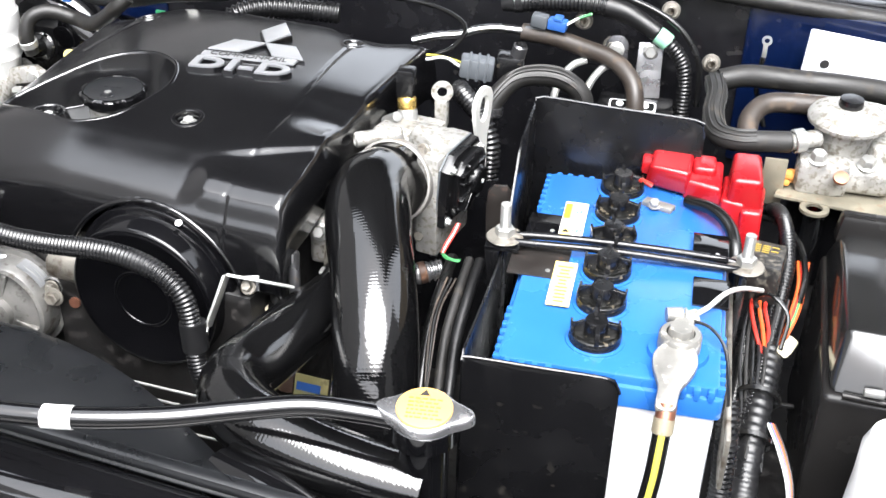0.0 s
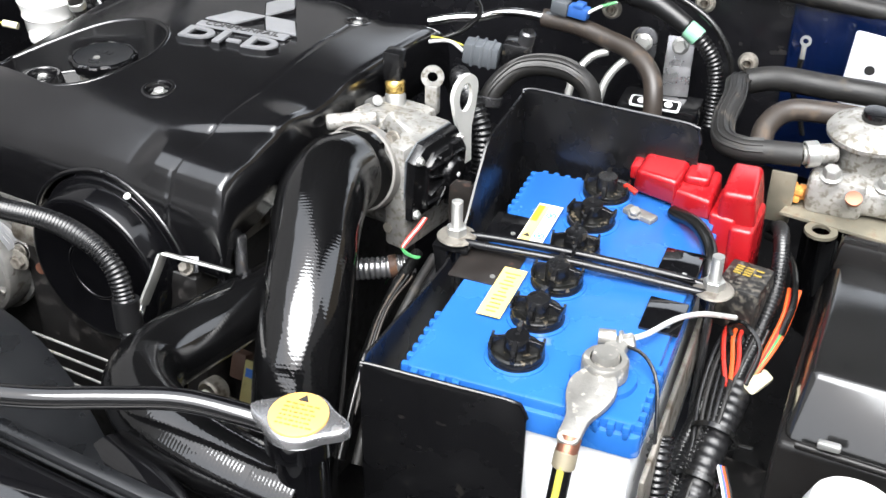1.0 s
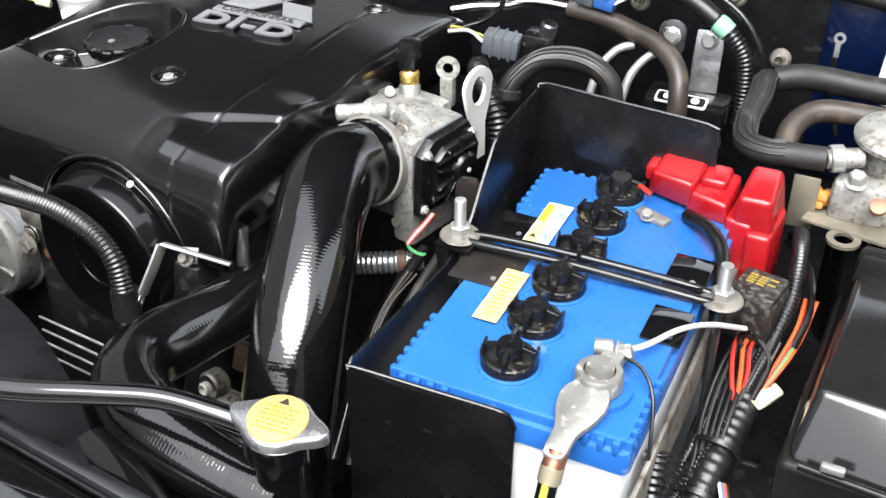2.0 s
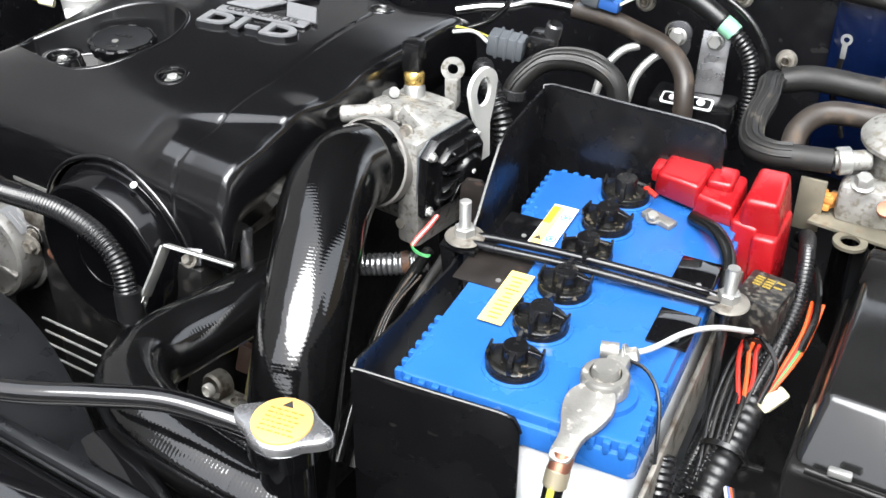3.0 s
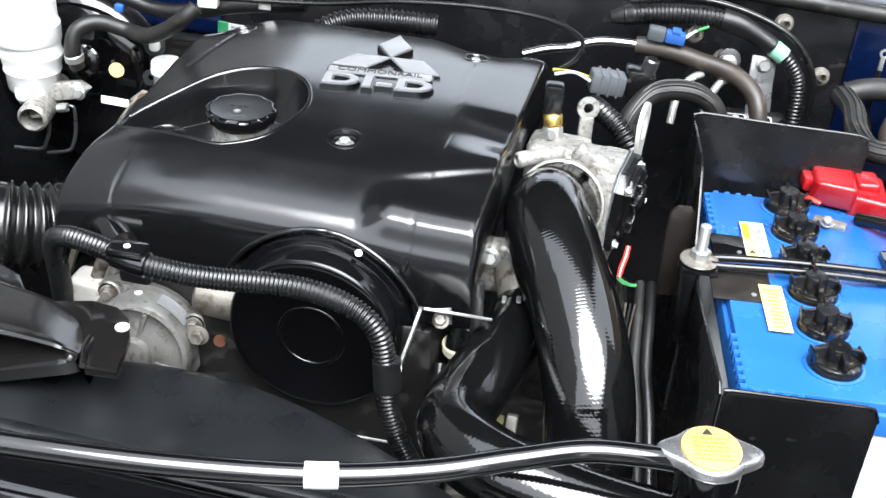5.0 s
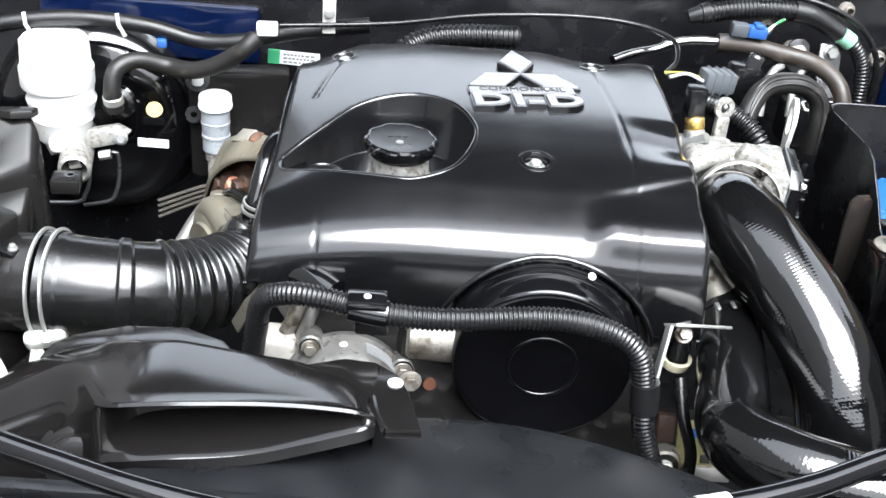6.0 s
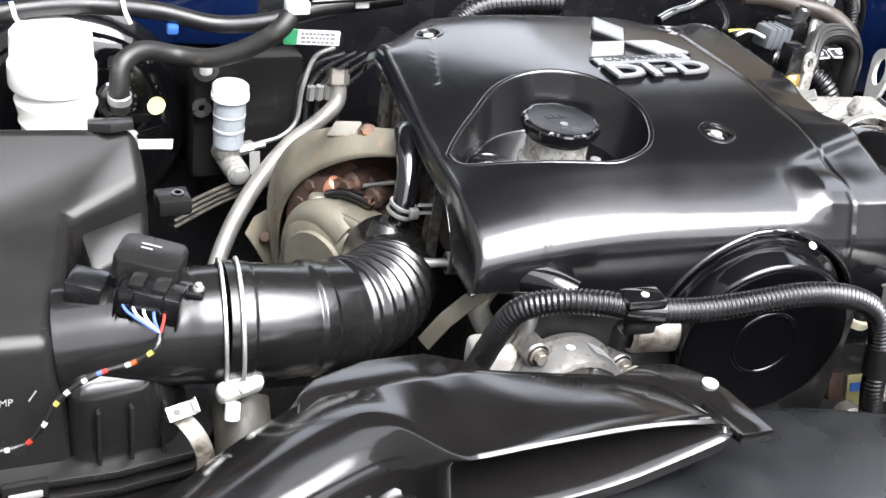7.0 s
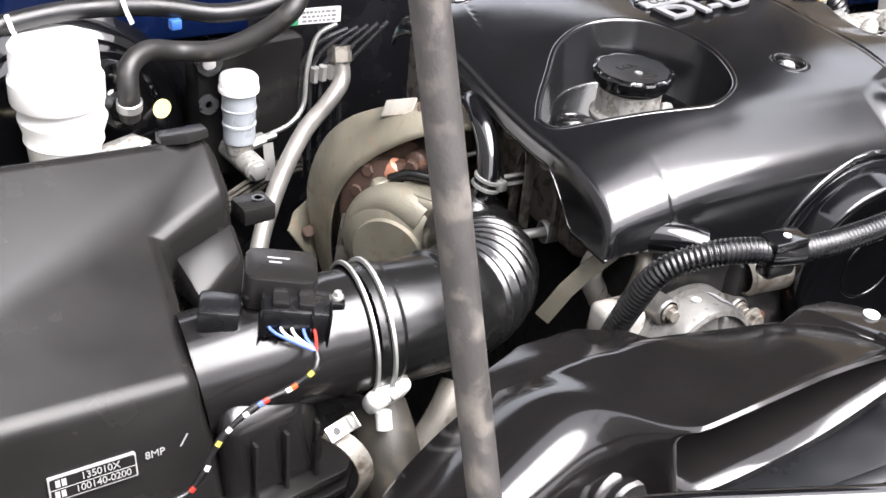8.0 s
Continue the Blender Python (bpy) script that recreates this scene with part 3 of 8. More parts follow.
    part("filler_well", bm, cover_black, cover, sharp=60)
    # rolled edge of the arch over the belt drum
    rim = []
    for k in range(14, 167, 3):
        u, z = 0.048 + 0.0925 * math.cos(radians(k)), 0.926 + 0.0925 * math.sin(radians(k))
        v = min((shape(u, p.y, p.z) for p in prof if p.y < 0.05), key=lambda q: abs(q[1] - z))[0]
        rim.append(eng(u, v + 0.0012, z + 0.0004))
    part("arch_edge", tube(rim, 0.0027, 10), cover_black, cover)
    for hu, hv, hr in holes:
        tilt = ENG.to_3x3() @ V((-(shell_top(hu + 0.015, hv) - shell_top(hu - 0.015, hv)) / 0.03, -(shell_top(hu, hv + 0.017) - shell_top(hu, hv - 0.017)) / 0.034, 1))
        at = eng(hu, hv, (shell_top(hu + 0.015, hv) + shell_top(hu - 0.015, hv)) / 2)
        cup = lathe([(hr + 0.0042, -0.0006), (hr + 0.0036, 0.0006), (hr + 0.0020, 0.0012), (hr + 0.0006, 0.0008), (hr - 0.0004, -0.0008), (hr - 0.0010, -0.0075), (0.0, -0.0075)], at, tilt, 40, cap=False)
        part("grommet", cup, cover_black, cover, "round recessed bolt cup")
        part("bolt", hexbolt(V(at) + tilt.normalized() * -0.0074, tilt, 0.0052, 0.0050, 0.0085), bright_bolt, cover, "silver flanged bolt")
    part("bolt_boss", lathe([(0.0215, 0.0), (0.0185, 0.0120), (0.0172, 0.0140), (0.0150, 0.0144), (0.0138, 0.0130), (0.0130, 0.0050), (0, 0.0050)], eng(-0.145, 0.107, 1.005), (0, 0, 1), 40, cap=False), cover_black, cover)
    part("bolt", hexbolt(eng(-0.145, 0.107, 1.0100), (0, 0, 1), 0.0055, 0.006, 0.0090), bright_bolt, cover, "silver flanged bolt")
    # badge: three lozenges, a strip of lettering, large letters
    flat = ENG @ Matrix.Translation((0.028, 0.215, 1.0625)) @ pose(0, 0, 0, 0, 0, 8) @ Matrix.Translation((0, -0.215, 0))

    def lozenge(cx, cy, a0, length=0.060, half=0.0172, lo=-0.002, hi=0.0042, grow=0.0):
        m = flat @ pose(cx, cy, 0, 0, 0, a0)
        return prism([(grow * -1.4, 0), (length / 2, half + grow), (length + grow * 1.4, 0), (length / 2, -half - grow)], lo, hi, m, 0.0012)
    for a0 in (88, 208, 328):
        one = part("badge_lozenge", lozenge(0.005, 0.252, a0, 0.060, 0.0165, 0.001, 0.0042), silver_badge, cover, "silver lozenge of the badge")
        part("badge_edge", lozenge(0.005, 0.252, a0, 0.060, 0.0165, -0.003, 0.0022, 0.0018), gloss_black, one)
    strip = part("badge_strip", prism(rounded(0.100, 0.0125, 0.002), -0.002, 0.003, flat @ pose(0.0, 0.2135, 0, 0, 0, 0), 0.001), silver_badge, cover)
    part("badge_edge", prism(rounded(0.1035, 0.016, 0.003), -0.003, 0.0014, flat @ pose(0.0, 0.2135, 0, 0, 0, 0), 0.001), gloss_black, strip)
    part("strip_lettering", letters("COMMONRAIL", 0.0125, flat @ pose(0.0, 0.2135, 0.0031, 0, 0, 0), 0.0006, 0.98), ink, strip)
    place = flat @ pose(0.001, 0.186, 0.001, 0, 0, 0) @ Matrix.Diagonal((1.2, 0.86, 1, 1))
    word = part("badge_letters", letters("DI-D", 0.040, place, 0.004, 1.08, 0.0012), silver_badge, cover, "raised silver letters")
    part("badge_edge", letters("DI-D", 0.040, place, 0.0022, 1.08, 0.0026), gloss_black, word)


def oil_filler_cap():
    at = eng(-0.080, 0.130, 1.005)
    cap = thing("oil_filler_cap", "glossy black scalloped oil filler cap on a stained alloy neck", "oil cap", at)
    part("neck", lathe([(0.0300, 0), (0.0300, 0.003), (0.0262, 0.006), (0.0258, 0.030)], at, (0, 0, 1), 36), alloy, cap, "stained pale alloy neck")
    part("neck_bolt", hexbolt(V(at) + V((0.034, -0.012, 0.0)), (0, 0, 1), 0.005, 0.006, 0.007), bright_bolt, cap)
    wave = lambda a: 1 + 0.045 * max(-0.7, min(0.55, math.cos(a * 10) * 1.5))
    part("seal", lathe([(0.0262, 0.0255), (0.0272, 0.0262), (0.0272, 0.0285), (0.0262, 0.0292)], at, (0, 0, 1), 40), hose_black, cap)
    part("grip", lathe([(0.0262, 0.0285), (0.0292, 0.0287), (0.0302, 0.0296), (0.0306, 0.0335), (0.0322, 0.0343), (0.0326, 0.0388), (0.0318, 0.0402), (0.0304, 0.0410), (0.0290, 0.0410), (0.0285, 0.0398)], at, (0, 0, 1), 160, wave=wave, cap=False), gloss_black, cap, sharp=30)
    part("top_plate", lathe([(0.0288, 0.0400), (0.0286, 0.0410), (0.0272, 0.0406), (0.012, 0.0403), (0.0, 0.0402)], at, (0, 0, 1), 64), shroud_black, cap)
    part("mark", lathe([(0.0034, 0.0395), (0.0034, 0.0410), (0.0, 0.0414)], V(at) + V((-0.002, -0.008, 0)), (0, 0, 1), 16), zinc, cap, "small bright centre mark")
    print_bars = bmesh.new()
    for k in range(3):
        box((0.0042, 0.006, 0.0008), (-0.009 + 0.0065 * k, 0.006, 0.0403), 0, Matrix.Translation(at), bm=print_bars)
    part("moulded_print", print_bars, shroud_black, cap)


def belt_cover():
    at = eng(0.048, 0.02, 0.934)
    drum = thing("belt_cover", "round gloss black timing belt cover on the engine front", "belt cover", at, -7.5)
    ax = ENG.to_3x3() @ V((0, -1, 0))
    part("drum", lathe([(0.090, -0.02), (0.090, 0.0120), (0.0892, 0.0134), (0.0878, 0.0140), (0.0835, 0.0142), (0.0822, 0.0150), (0.0818, 0.0165), (0.0814, 0.0360), (0.0806, 0.0378), (0.0788, 0.0386), (0.0752, 0.0388), (0.0740, 0.0396), (0.0736, 0.0410),
                        (0.0730, 0.0600), (0.0720, 0.0618), (0.0700, 0.0628), (0.0660, 0.0631), (0.0640, 0.0625), (0.0296, 0.0622), (0.0288, 0.0630), (0.0278, 0.0633), (0.0268, 0.0630), (0.0262, 0.0622), (0.0, 0.0622)], at, ax, 96), drum_black, drum)
    part("rivet", lathe([(0.0032, 0), (0.0032, 0.001), (0, 0.0018)], eng(0.080, -0.020, 1.009), (0, -0.5, 0.8), 12), white_plastic, drum, "small white plug")


def alternator():
    at = eng(-0.112, -0.022, 0.883)
    alt = thing("power_steering_pump", "stained cast alloy pump with a pale printed label", "pump", at, -7.5)
    ax = (ENG.to_3x3() @ V((0.10, -1, 0.10))).normalized()
    side = ax.cross(V((0, 0, 1))).normalized() * -1
    up = side.cross(ax).normalized()
    up = up if up.z > 0 else -up

    def on(a, r, h):
        return V(at) + ax * h + side * (r * math.cos(radians(a))) + up * (r * math.sin(radians(a)))
    part("body", lathe([(0.030, -0.06), (0.047, -0.055), (0.049, -0.02), (0.0485, 0.026), (0.0465, 0.030), (0.043, 0.0315), (0.0425, 0.0285), (0.038, 0.0275), (0.030, 0.031), (0.017, 0.033), (0.0165, 0.041), (0.010, 0.043), (0, 0.043)], at, ax, 56), pump_alloy, alt)
    part("flange_ring", lathe([(0.049, -0.004), (0.0535, -0.003), (0.0535, 0.003), (0.049, 0.004)], at, ax, 56), pump_alloy, alt)
    for a in (75, 160, 250, 340):
        part("face_web", box((0.024, 0.005, 0.006), (0.030, 0, 0.030), 0.0015, Matrix.Translation(at) @ Matrix(((side.x, up.x, ax.x, 0), (side.y, up.y, ax.y, 0), (side.z, up.z, ax.z, 0), (0, 0, 0, 1))) @ pose(0, 0, 0, 0, 0, a)), pump_alloy, alt)
    for a in (28, 122, 215):
        part("lug", rod(on(a, 0.054, -0.020), on(a, 0.054, 0.012), 0.0105, seg=20, chamfer=0.0015), pump_alloy, alt)
        part("bolt", hexbolt(on(a, 0.054, 0.012), ax, 0.0052, 0.005, 0.0075), dull_alloy, alt)
    lab = [on(a, 0.0494, 0.010) for a in range(34, 71, 6)]
    strip = part("label", band(lab, 0.021, 0.0006, ax), silver_badge, alt, "pale grey printed label")
    for h, w0, w1 in ((0.015, 38, 64), (0.010, 38, 58), (0.006, 38, 66)):
        part("print_bar", band([on(a, 0.0498, h) for a in range(w0, w1, 5)], 0.0016, 0.0004, ax), grey_print, strip)
    part("mark_dot", lathe([(0.0035, 0), (0.0035, 0.0008), (0, 0.0008)], on(92, 0.0490, 0.012), on(92, 1, 0) - on(92, 0, 0), 16), white_plastic, alt, "small white paint dot")
    part("inlet_block", box((0.034, 0.030, 0.028), (-0.168, -0.010, 0.915), 0.006, ENG, seg=3), pale_alloy, alt, "pale alloy inlet block")
    part("inlet_pipe", tube([eng(-0.165, -0.008, 0.920), eng(-0.155, -0.010, 0.945), eng(-0.148, -0.002, 0.966), eng(-0.150, 0.02, 0.98)], 0.0065, 14), dull_alloy, alt)
    part("inlet_pipe", tube([eng(-0.150, -0.012, 0.925), eng(-0.142, -0.012, 0.946), eng(-0.138, 0.0, 0.958)], 0.0055, 14), pump_alloy, alt)
    part("bracket", box((0.085, 0.05, 0.038), (-0.060, 0.016, 0.940), 0.007, ENG, seg=3), dull_alloy, alt)
    part("top_plate", box((0.05, 0.03, 0.006), (-0.060, -0.005, 0.962), 0.002, ENG), pump_alloy, alt)
    part("top_bolt", hexbolt(eng(-0.034, -0.010, 0.953), (0, -0.6, 0.8), 0.006, 0.006, 0.008), dull_alloy, alt)
    part("spool", rod(eng(-0.062, -0.018, 0.936), eng(-0.020, -0.020, 0.936), 0.0165, seg=28, chamfer=0.003), dull_alloy, alt)
    part("union_bolt", hexbolt(eng(-0.057, -0.034, 0.905), ax, 0.0068, 0.006, 0.0095), dull_alloy, alt)
    part("union", lathe([(0.0085, 0), (0.0085, 0.008), (0.0055, 0.010), (0.0055, 0.016), (0, 0.016)], eng(-0.042, -0.012, 0.896), ax, 20), copper, alt, "copper coloured union nut")
    part("union_arm", box((0.050, 0.018, 0.024), (-0.040, -0.012, 0.906), 0.006, ENG, seg=3), dull_alloy, alt)
    part("mounting_arm", box((0.045, 0.018, 0.075), (-0.048, -0.002, 0.868), 0.005, ENG), pale_alloy, alt)


def front_loom():
    loom = thing("wiring_conduit", "corrugated black wiring conduit across the engine front", "conduit", (-0.45, 0.02, 0.99))
    pts = [(-0.640, 0.100, 0.905), (-0.636, 0.088, 0.945), (-0.630, 0.072, 0.985), (-0.610, 0.056, 1.002), (-0.581, 0.045, 1.004), (-0.551, 0.037, 0.999), (-0.515, 0.032, 0.996), (-0.479, 0.028, 0.997), (-0.414, 0.020, 1.003),
           (-0.371, 0.013, 0.996), (-0.347, 0.008, 0.978), (-0.338, 0.003, 0.945), (-0.334, -0.001, 0.911), (-0.318, -0.003, 0.868), (-0.295, -0.004, 0.835)]
    part("conduit", tube(pts, 0.0086, 16, rib=(0.0036, 0.0014)), conduit, loom, sharp=80)
    m = pose(-0.551, 0.033, 1.001, 0, 0, -6)
    part("clip", box((0.030, 0.019, 0.008), (-0.002, 0.003, 0.008), 0.002, m), gloss_black, loom, "black plastic clip")
    part("clip_band", tube([(-0.564, 0.0405, 1.0005), (-0.551, 0.037, 0.999), (-0.537, 0.0345, 0.9975)], 0.0108, 20), gloss_black, loom)
    part("clip_foot", box((0.026, 0.014, 0.014), (0.002, 0.008, -0.016), 0.003, m), conduit, loom)
    part("clip_pin", rod((-0.5525, 0.035, 1.0115), (-0.5525, 0.035, 1.0138), 0.0028, seg=12), white_plastic, loom, "white pin head")
    part("tape_wrap", tube([(-0.3385, 0.004, 0.955), (-0.337, 0.002, 0.94), (-0.336, 0.001, 0.93)], 0.0115, 14), tape_black, loom)


def steel_bracket():
    br = thing("steel_bracket", "bent bright zinc steel bracket bolted beside the belt cover", "bracket", (-0.319, 0.02, 0.95))
    part("upright", band([(-0.3285, 0.012, 0.946), (-0.3215, 0.024, 0.970), (-0.3165, 0.0325, 0.9885)], 0.013, 0.0025, (0, -0.85, 0.6), bevel=0.0006), zinc, br)
    part("arm", band([(-0.3165, 0.0325, 0.9885), (-0.291, 0.040, 0.982), (-0.263, 0.049, 0.974)], 0.016, 0.0025, (0.1, -0.8, 0.55), bevel=0.0006), zinc, br)
    part("end_ear", lathe([(0.0030, -0.0012), (0.0075, -0.0012), (0.0075, 0.0012), (0.0030, 0.0012), (0.0030, -0.0012)], (-0.3295, 0.0100, 0.9420), (0.97, 0.2, -0.2), 20), zinc, br)
    part("tab", box((0.014, 0.0025, 0.014), (0, 0, 0), 0.002, pose(-0.299, 0.044, 0.975, -30, 0, 17)), dark_steel, br)
    part("bolt", hexbolt((-0.3005, 0.0405, 0.9735), (-0.1, -0.75, 0.6), 0.0048, 0.005, 0.0072), dull_alloy, br)


def charge_hose():
    hose = thing("charge_air_hose", "large glossy black silicone charge air hose with woven skin", "hose", (-0.19, 0.05, 0.85))
    pts = [(-0.202, 0.222, 0.995), (-0.215, 0.197, 1.004), (-0.223, 0.158, 1.012), (-0.214, 0.112, 1.005), (-0.195, 0.060, 0.985), (-0.181, 0.015, 0.955), (-0.174, -0.013, 0.912), (-0.173, -0.028, 0.86), (-0.173, -0.034, 0.78)]
    part("hose", tube(pts, lambda s: 0.0370 - 0.001 * s + 0.002 * math.exp(-((s - 0.25) / 0.1) ** 2), 40, rib=(0.0028, 0.000035)), rubber, hose, sharp=80)
    cl = V((0.16, 0.92, -0.30)).normalized()
    ring = lathe([(0.0375, 0), (0.0397, 0.0006), (0.0397, 0.0115), (0.0375, 0.012)], V((-0.213, 0.186, 1.011)), cl, 48)
    part("clamp_band", ring, pipe_steel, hose, "slotted steel hose clamp")
    th = thing("thermostat_housing", "stained alloy coolant elbow with a spring clip on its hose", "housing", (-0.235, 0.13, 0.93))
    part("elbow", tube([(-0.245, 0.145, 0.965), (-0.240, 0.125, 0.955), (-0.232, 0.105, 0.942), (-0.228, 0.09, 0.93)], 0.0195, 24), dull_alloy, th)
    part("flange", box((0.06, 0.02, 0.05), (-0.250, 0.152, 0.962), 0.006, None, seg=3), alloy, th)
    part("bolt", hexbolt((-0.268, 0.141, 0.975), (0, -1, 0.4), 0.006, 0.007, 0.009), zinc, th)
    clip = part("spring_clip", lathe([(0.0215, -0.004), (0.0232, -0.003), (0.0232, 0.003), (0.0215, 0.004)], (-0.239, 0.095, 0.934), (-0.35, -0.75, 0.3), 36), zinc, th, "steel spring clip")
    part("clip_ear", box((0.004, 0.010, 0.014), (-0.252, 0.095, 0.958), 0.001), zinc, clip)
    part("clip_ear", box((0.004, 0.010, 0.014), (-0.240, 0.092, 0.961), 0.001), zinc, clip)
    for x0, x1 in (((-0.300, 0.088, 0.985), (-0.296, 0.080, 0.945)), ((-0.275, 0.085, 0.985), (-0.272, 0.075, 0.930))):
        part("heater_rod", rod(x0, x1, 0.0055, seg=14), dark_steel, th)


def throttle_body():
    tb = thing("throttle_body", "stained cast alloy throttle body with black motor cover", "throttle body", (-0.18, 0.25, 0.93))
    ax = V((0.10, 0.95, -0.18)).normalized()
    c = V((-0.205, 0.212, 0.998))
    part("flange_neck", lathe([(0.031, -0.01), (0.033, 0.0), (0.037, 0.004), (0.037, 0.02), (0.041, 0.024), (0.041, 0.07), (0.030, 0.075)], c, ax, 40), alloy, tb)
    bm = box((0.078, 0.046, 0.105), (0, 0, 0), 0.010, pose(-0.207, 0.247, 0.985, -8, 0, -10), seg=3)
    box((0.024, 0.072, 0.105), (0, 0, 0), 0.004, pose(-0.171, 0.226, 0.985, 0, 0, -14), bm=bm)
    box((0.06, 0.04, 0.03), (0, 0, 0), 0.008, pose(-0.215, 0.29, 1.01, 0, 0, -10), bm=bm)
    box((0.040, 0.014, 0.018), (0, 0, 0), 0.004, pose(-0.186, 0.228, 1.034, 0, 30, -12), bm=bm)
    part("casting", bm, alloy, tb)
    mc = pose(-0.155, 0.224, 1.002, 0, 4, -14)
    cover_out = [(-0.036, -0.036), (0.028, -0.036), (0.036, -0.026), (0.036, 0.020), (0.026, 0.036), (-0.022, 0.036), (-0.036, 0.024)]
    stand = mc @ Matrix(((0, 0, 1, 0), (1, 0, 0, 0), (0, 1, 0, 0), (0, 0, 0, 1)))
    lid = part("motor_cover", prism(cover_out, -0.004, 0.005, stand, 0.002), cap_black, tb, "black ribbed plastic motor cover")
    part("gasket", prism([(x * 1.03, y * 1.03) for x, y in cover_out], -0.0055, -0.004, stand), grey_connector, lid, "thin grey gasket edge")
    part("motor_dome", prism([(x * 0.80 + 0.006, y * 0.74) for x, y in cover_out], 0.005, 0.012, stand, 0.004), cap_black, lid)
    part("motor_hub", lathe([(0.0155, 0.010), (0.0150, 0.016), (0.0125, 0.019), (0.006, 0.020), (0, 0.020)], stand @ V((0.010, 0.0, 0.0)), stand.to_3x3() @ V((0, 0, 1)), 32), cap_black, lid)
    part("hub_pin", lathe([(0.0022, 0.0195), (0.0022, 0.0208), (0, 0.021)], stand @ V((0.010, 0.0, 0.0)), stand.to_3x3() @ V((0, 0, 1)), 12), white_plastic, lid)
    for k in range(6):
        part("cover_rib", box((0.020, 0.0024, 0.005), (0.0225, 0, 0.013), 0.0008, stand @ pose(0.008, 0, 0, 0, 0, 95 + 34 * k)), cap_black, lid)
    for k in (-1, 1):
        part("cover_rib", box((0.050, 0.0022, 0.0045), (0.0, 0.018 * k, 0.013), 0.0008, stand), cap_black, lid)
    for y, z in ((-0.031, 0.026), (-0.031, -0.030), (0.029, 0.024), (0.029, -0.028)):
        part("screw", hexbolt(stand @ V((y, z, 0.005)), stand.to_3x3() @ V((0, 0, 1)), 0.0030, 0.003, 0.0046), bright_bolt, lid, "small bright screw")
    for p in ((-0.187, 0.207, 1.036), (-0.186, 0.200, 0.950), (-0.235, 0.235, 1.030)):
        part("bolt", hexbolt(p, (-0.1, -0.9, 0.25), 0.0055, 0.007, 0.0075), dull_alloy, tb)
    part("barb_pipe", rod((-0.255, 0.212, 1.036), (-0.214, 0.234, 1.038), 0.0075, chamfer=0.002), alloy, tb)
    part("stub", rod((-0.240, 0.272, 1.030), (-0.225, 0.258, 1.043), 0.005), zinc, tb)
    s0 = V((-0.222, 0.292, 1.015))
    sens = part("sensor", lathe([(0.010, 0), (0.010, 0.018), (0.0085, 0.020)], s0, (-0.1, 0.2, 1), 20), zinc, tb)
    part("sensor_ring", lathe([(0.0088, 0.020), (0.0095, 0.021), (0.0095, 0.030), (0.008, 0.032)], s0, (-0.1, 0.2, 1), 20), brass, sens, "gold sensor collar")
    part("sensor_plug", box((0.018, 0.018, 0.030), (-0.0045, 0.009, 0.046), 0.003, Matrix.Translation(s0)), cap_black, sens)
    part("eyelet", lathe([(0.005, -0.0015), (0.011, -0.0015), (0.011, 0.0015), (0.005, 0.0015), (0.005, -0.0015)], (-0.192, 0.311, 1.050), (0.3, -1, 0.2), 24), alloy, tb)
    part("eyelet_stem", box((0.014, 0.010, 0.03), (-0.192, 0.311, 1.027), 0.003), alloy, tb)


def lifting_hook():
    a, b = V((-0.143, 0.2655, 1.0745)), V((-0.143, 0.2695, 0.990))
    ax = (b - a).normalized()
    n = V((0.96, -0.28, 0.0))
    n = (n - ax * n.dot(ax)).normalized()
    side = ax.cross(n)
    m = Matrix((( side.x, ax.x, n.x, a.x), (side.y, ax.y, n.y, a.y), (side.z, ax.z, n.z, a.z), (0, 0, 0, 1)))
    outer = [(0.0185 * math.cos(t), 0.012 - 0.018 * math.sin(t)) for t in (math.pi * k / 12 for k in range(13))]
    outer = outer + [(-0.0150, 0.030), (-0.0085, 0.050), (-0.0085, 0.085), (0.0085, 0.085), (0.0085, 0.050), (0.0150, 0.030)]
    inner = [(0.0095 * math.cos(2 * math.pi * k / len(outer)), 0.016 + 0.014 * -math.sin(2 * math.pi * k / len(outer))) for k in range(len(outer))]
    bm = bmesh.new()
    layers = []
    for z in (-0.002, 0.002):
        layers.append(([bm.verts.new((x, y, z)) for x, y in outer], [bm.verts.new((x, y, z)) for x, y in inner]))
    k2 = len(outer)
    # match the hole's points to the outline by angle
    for z in range(2):
        o, i = layers[z]
        for k in range(k2):
            bm.faces.new((o[k], o[(k + 1) % k2], i[(k + 1) % k2], i[k]))
    for ring in (0, 1):
        for k in range(k2):
            bm.faces.new((layers[0][ring][k], layers[0][ring][(k + 1) % k2], layers[1][ring][(k + 1) % k2], layers[1][ring][k]))
    bmesh.ops.recalc_face_normals(bm, faces=bm.faces)
    bmesh.ops.transform(bm, matrix=m, verts=bm.verts)
    solo("lifting_eye", bm, hook_steel, "flat bright steel engine lifting eye with a long loop", "lifting eye", tuple(b))


engine_block()
engine_cover()
oil_filler_cap()
belt_cover()
alternator()
front_loom()
steel_bracket()
charge_hose()
throttle_body()
lifting_hook()

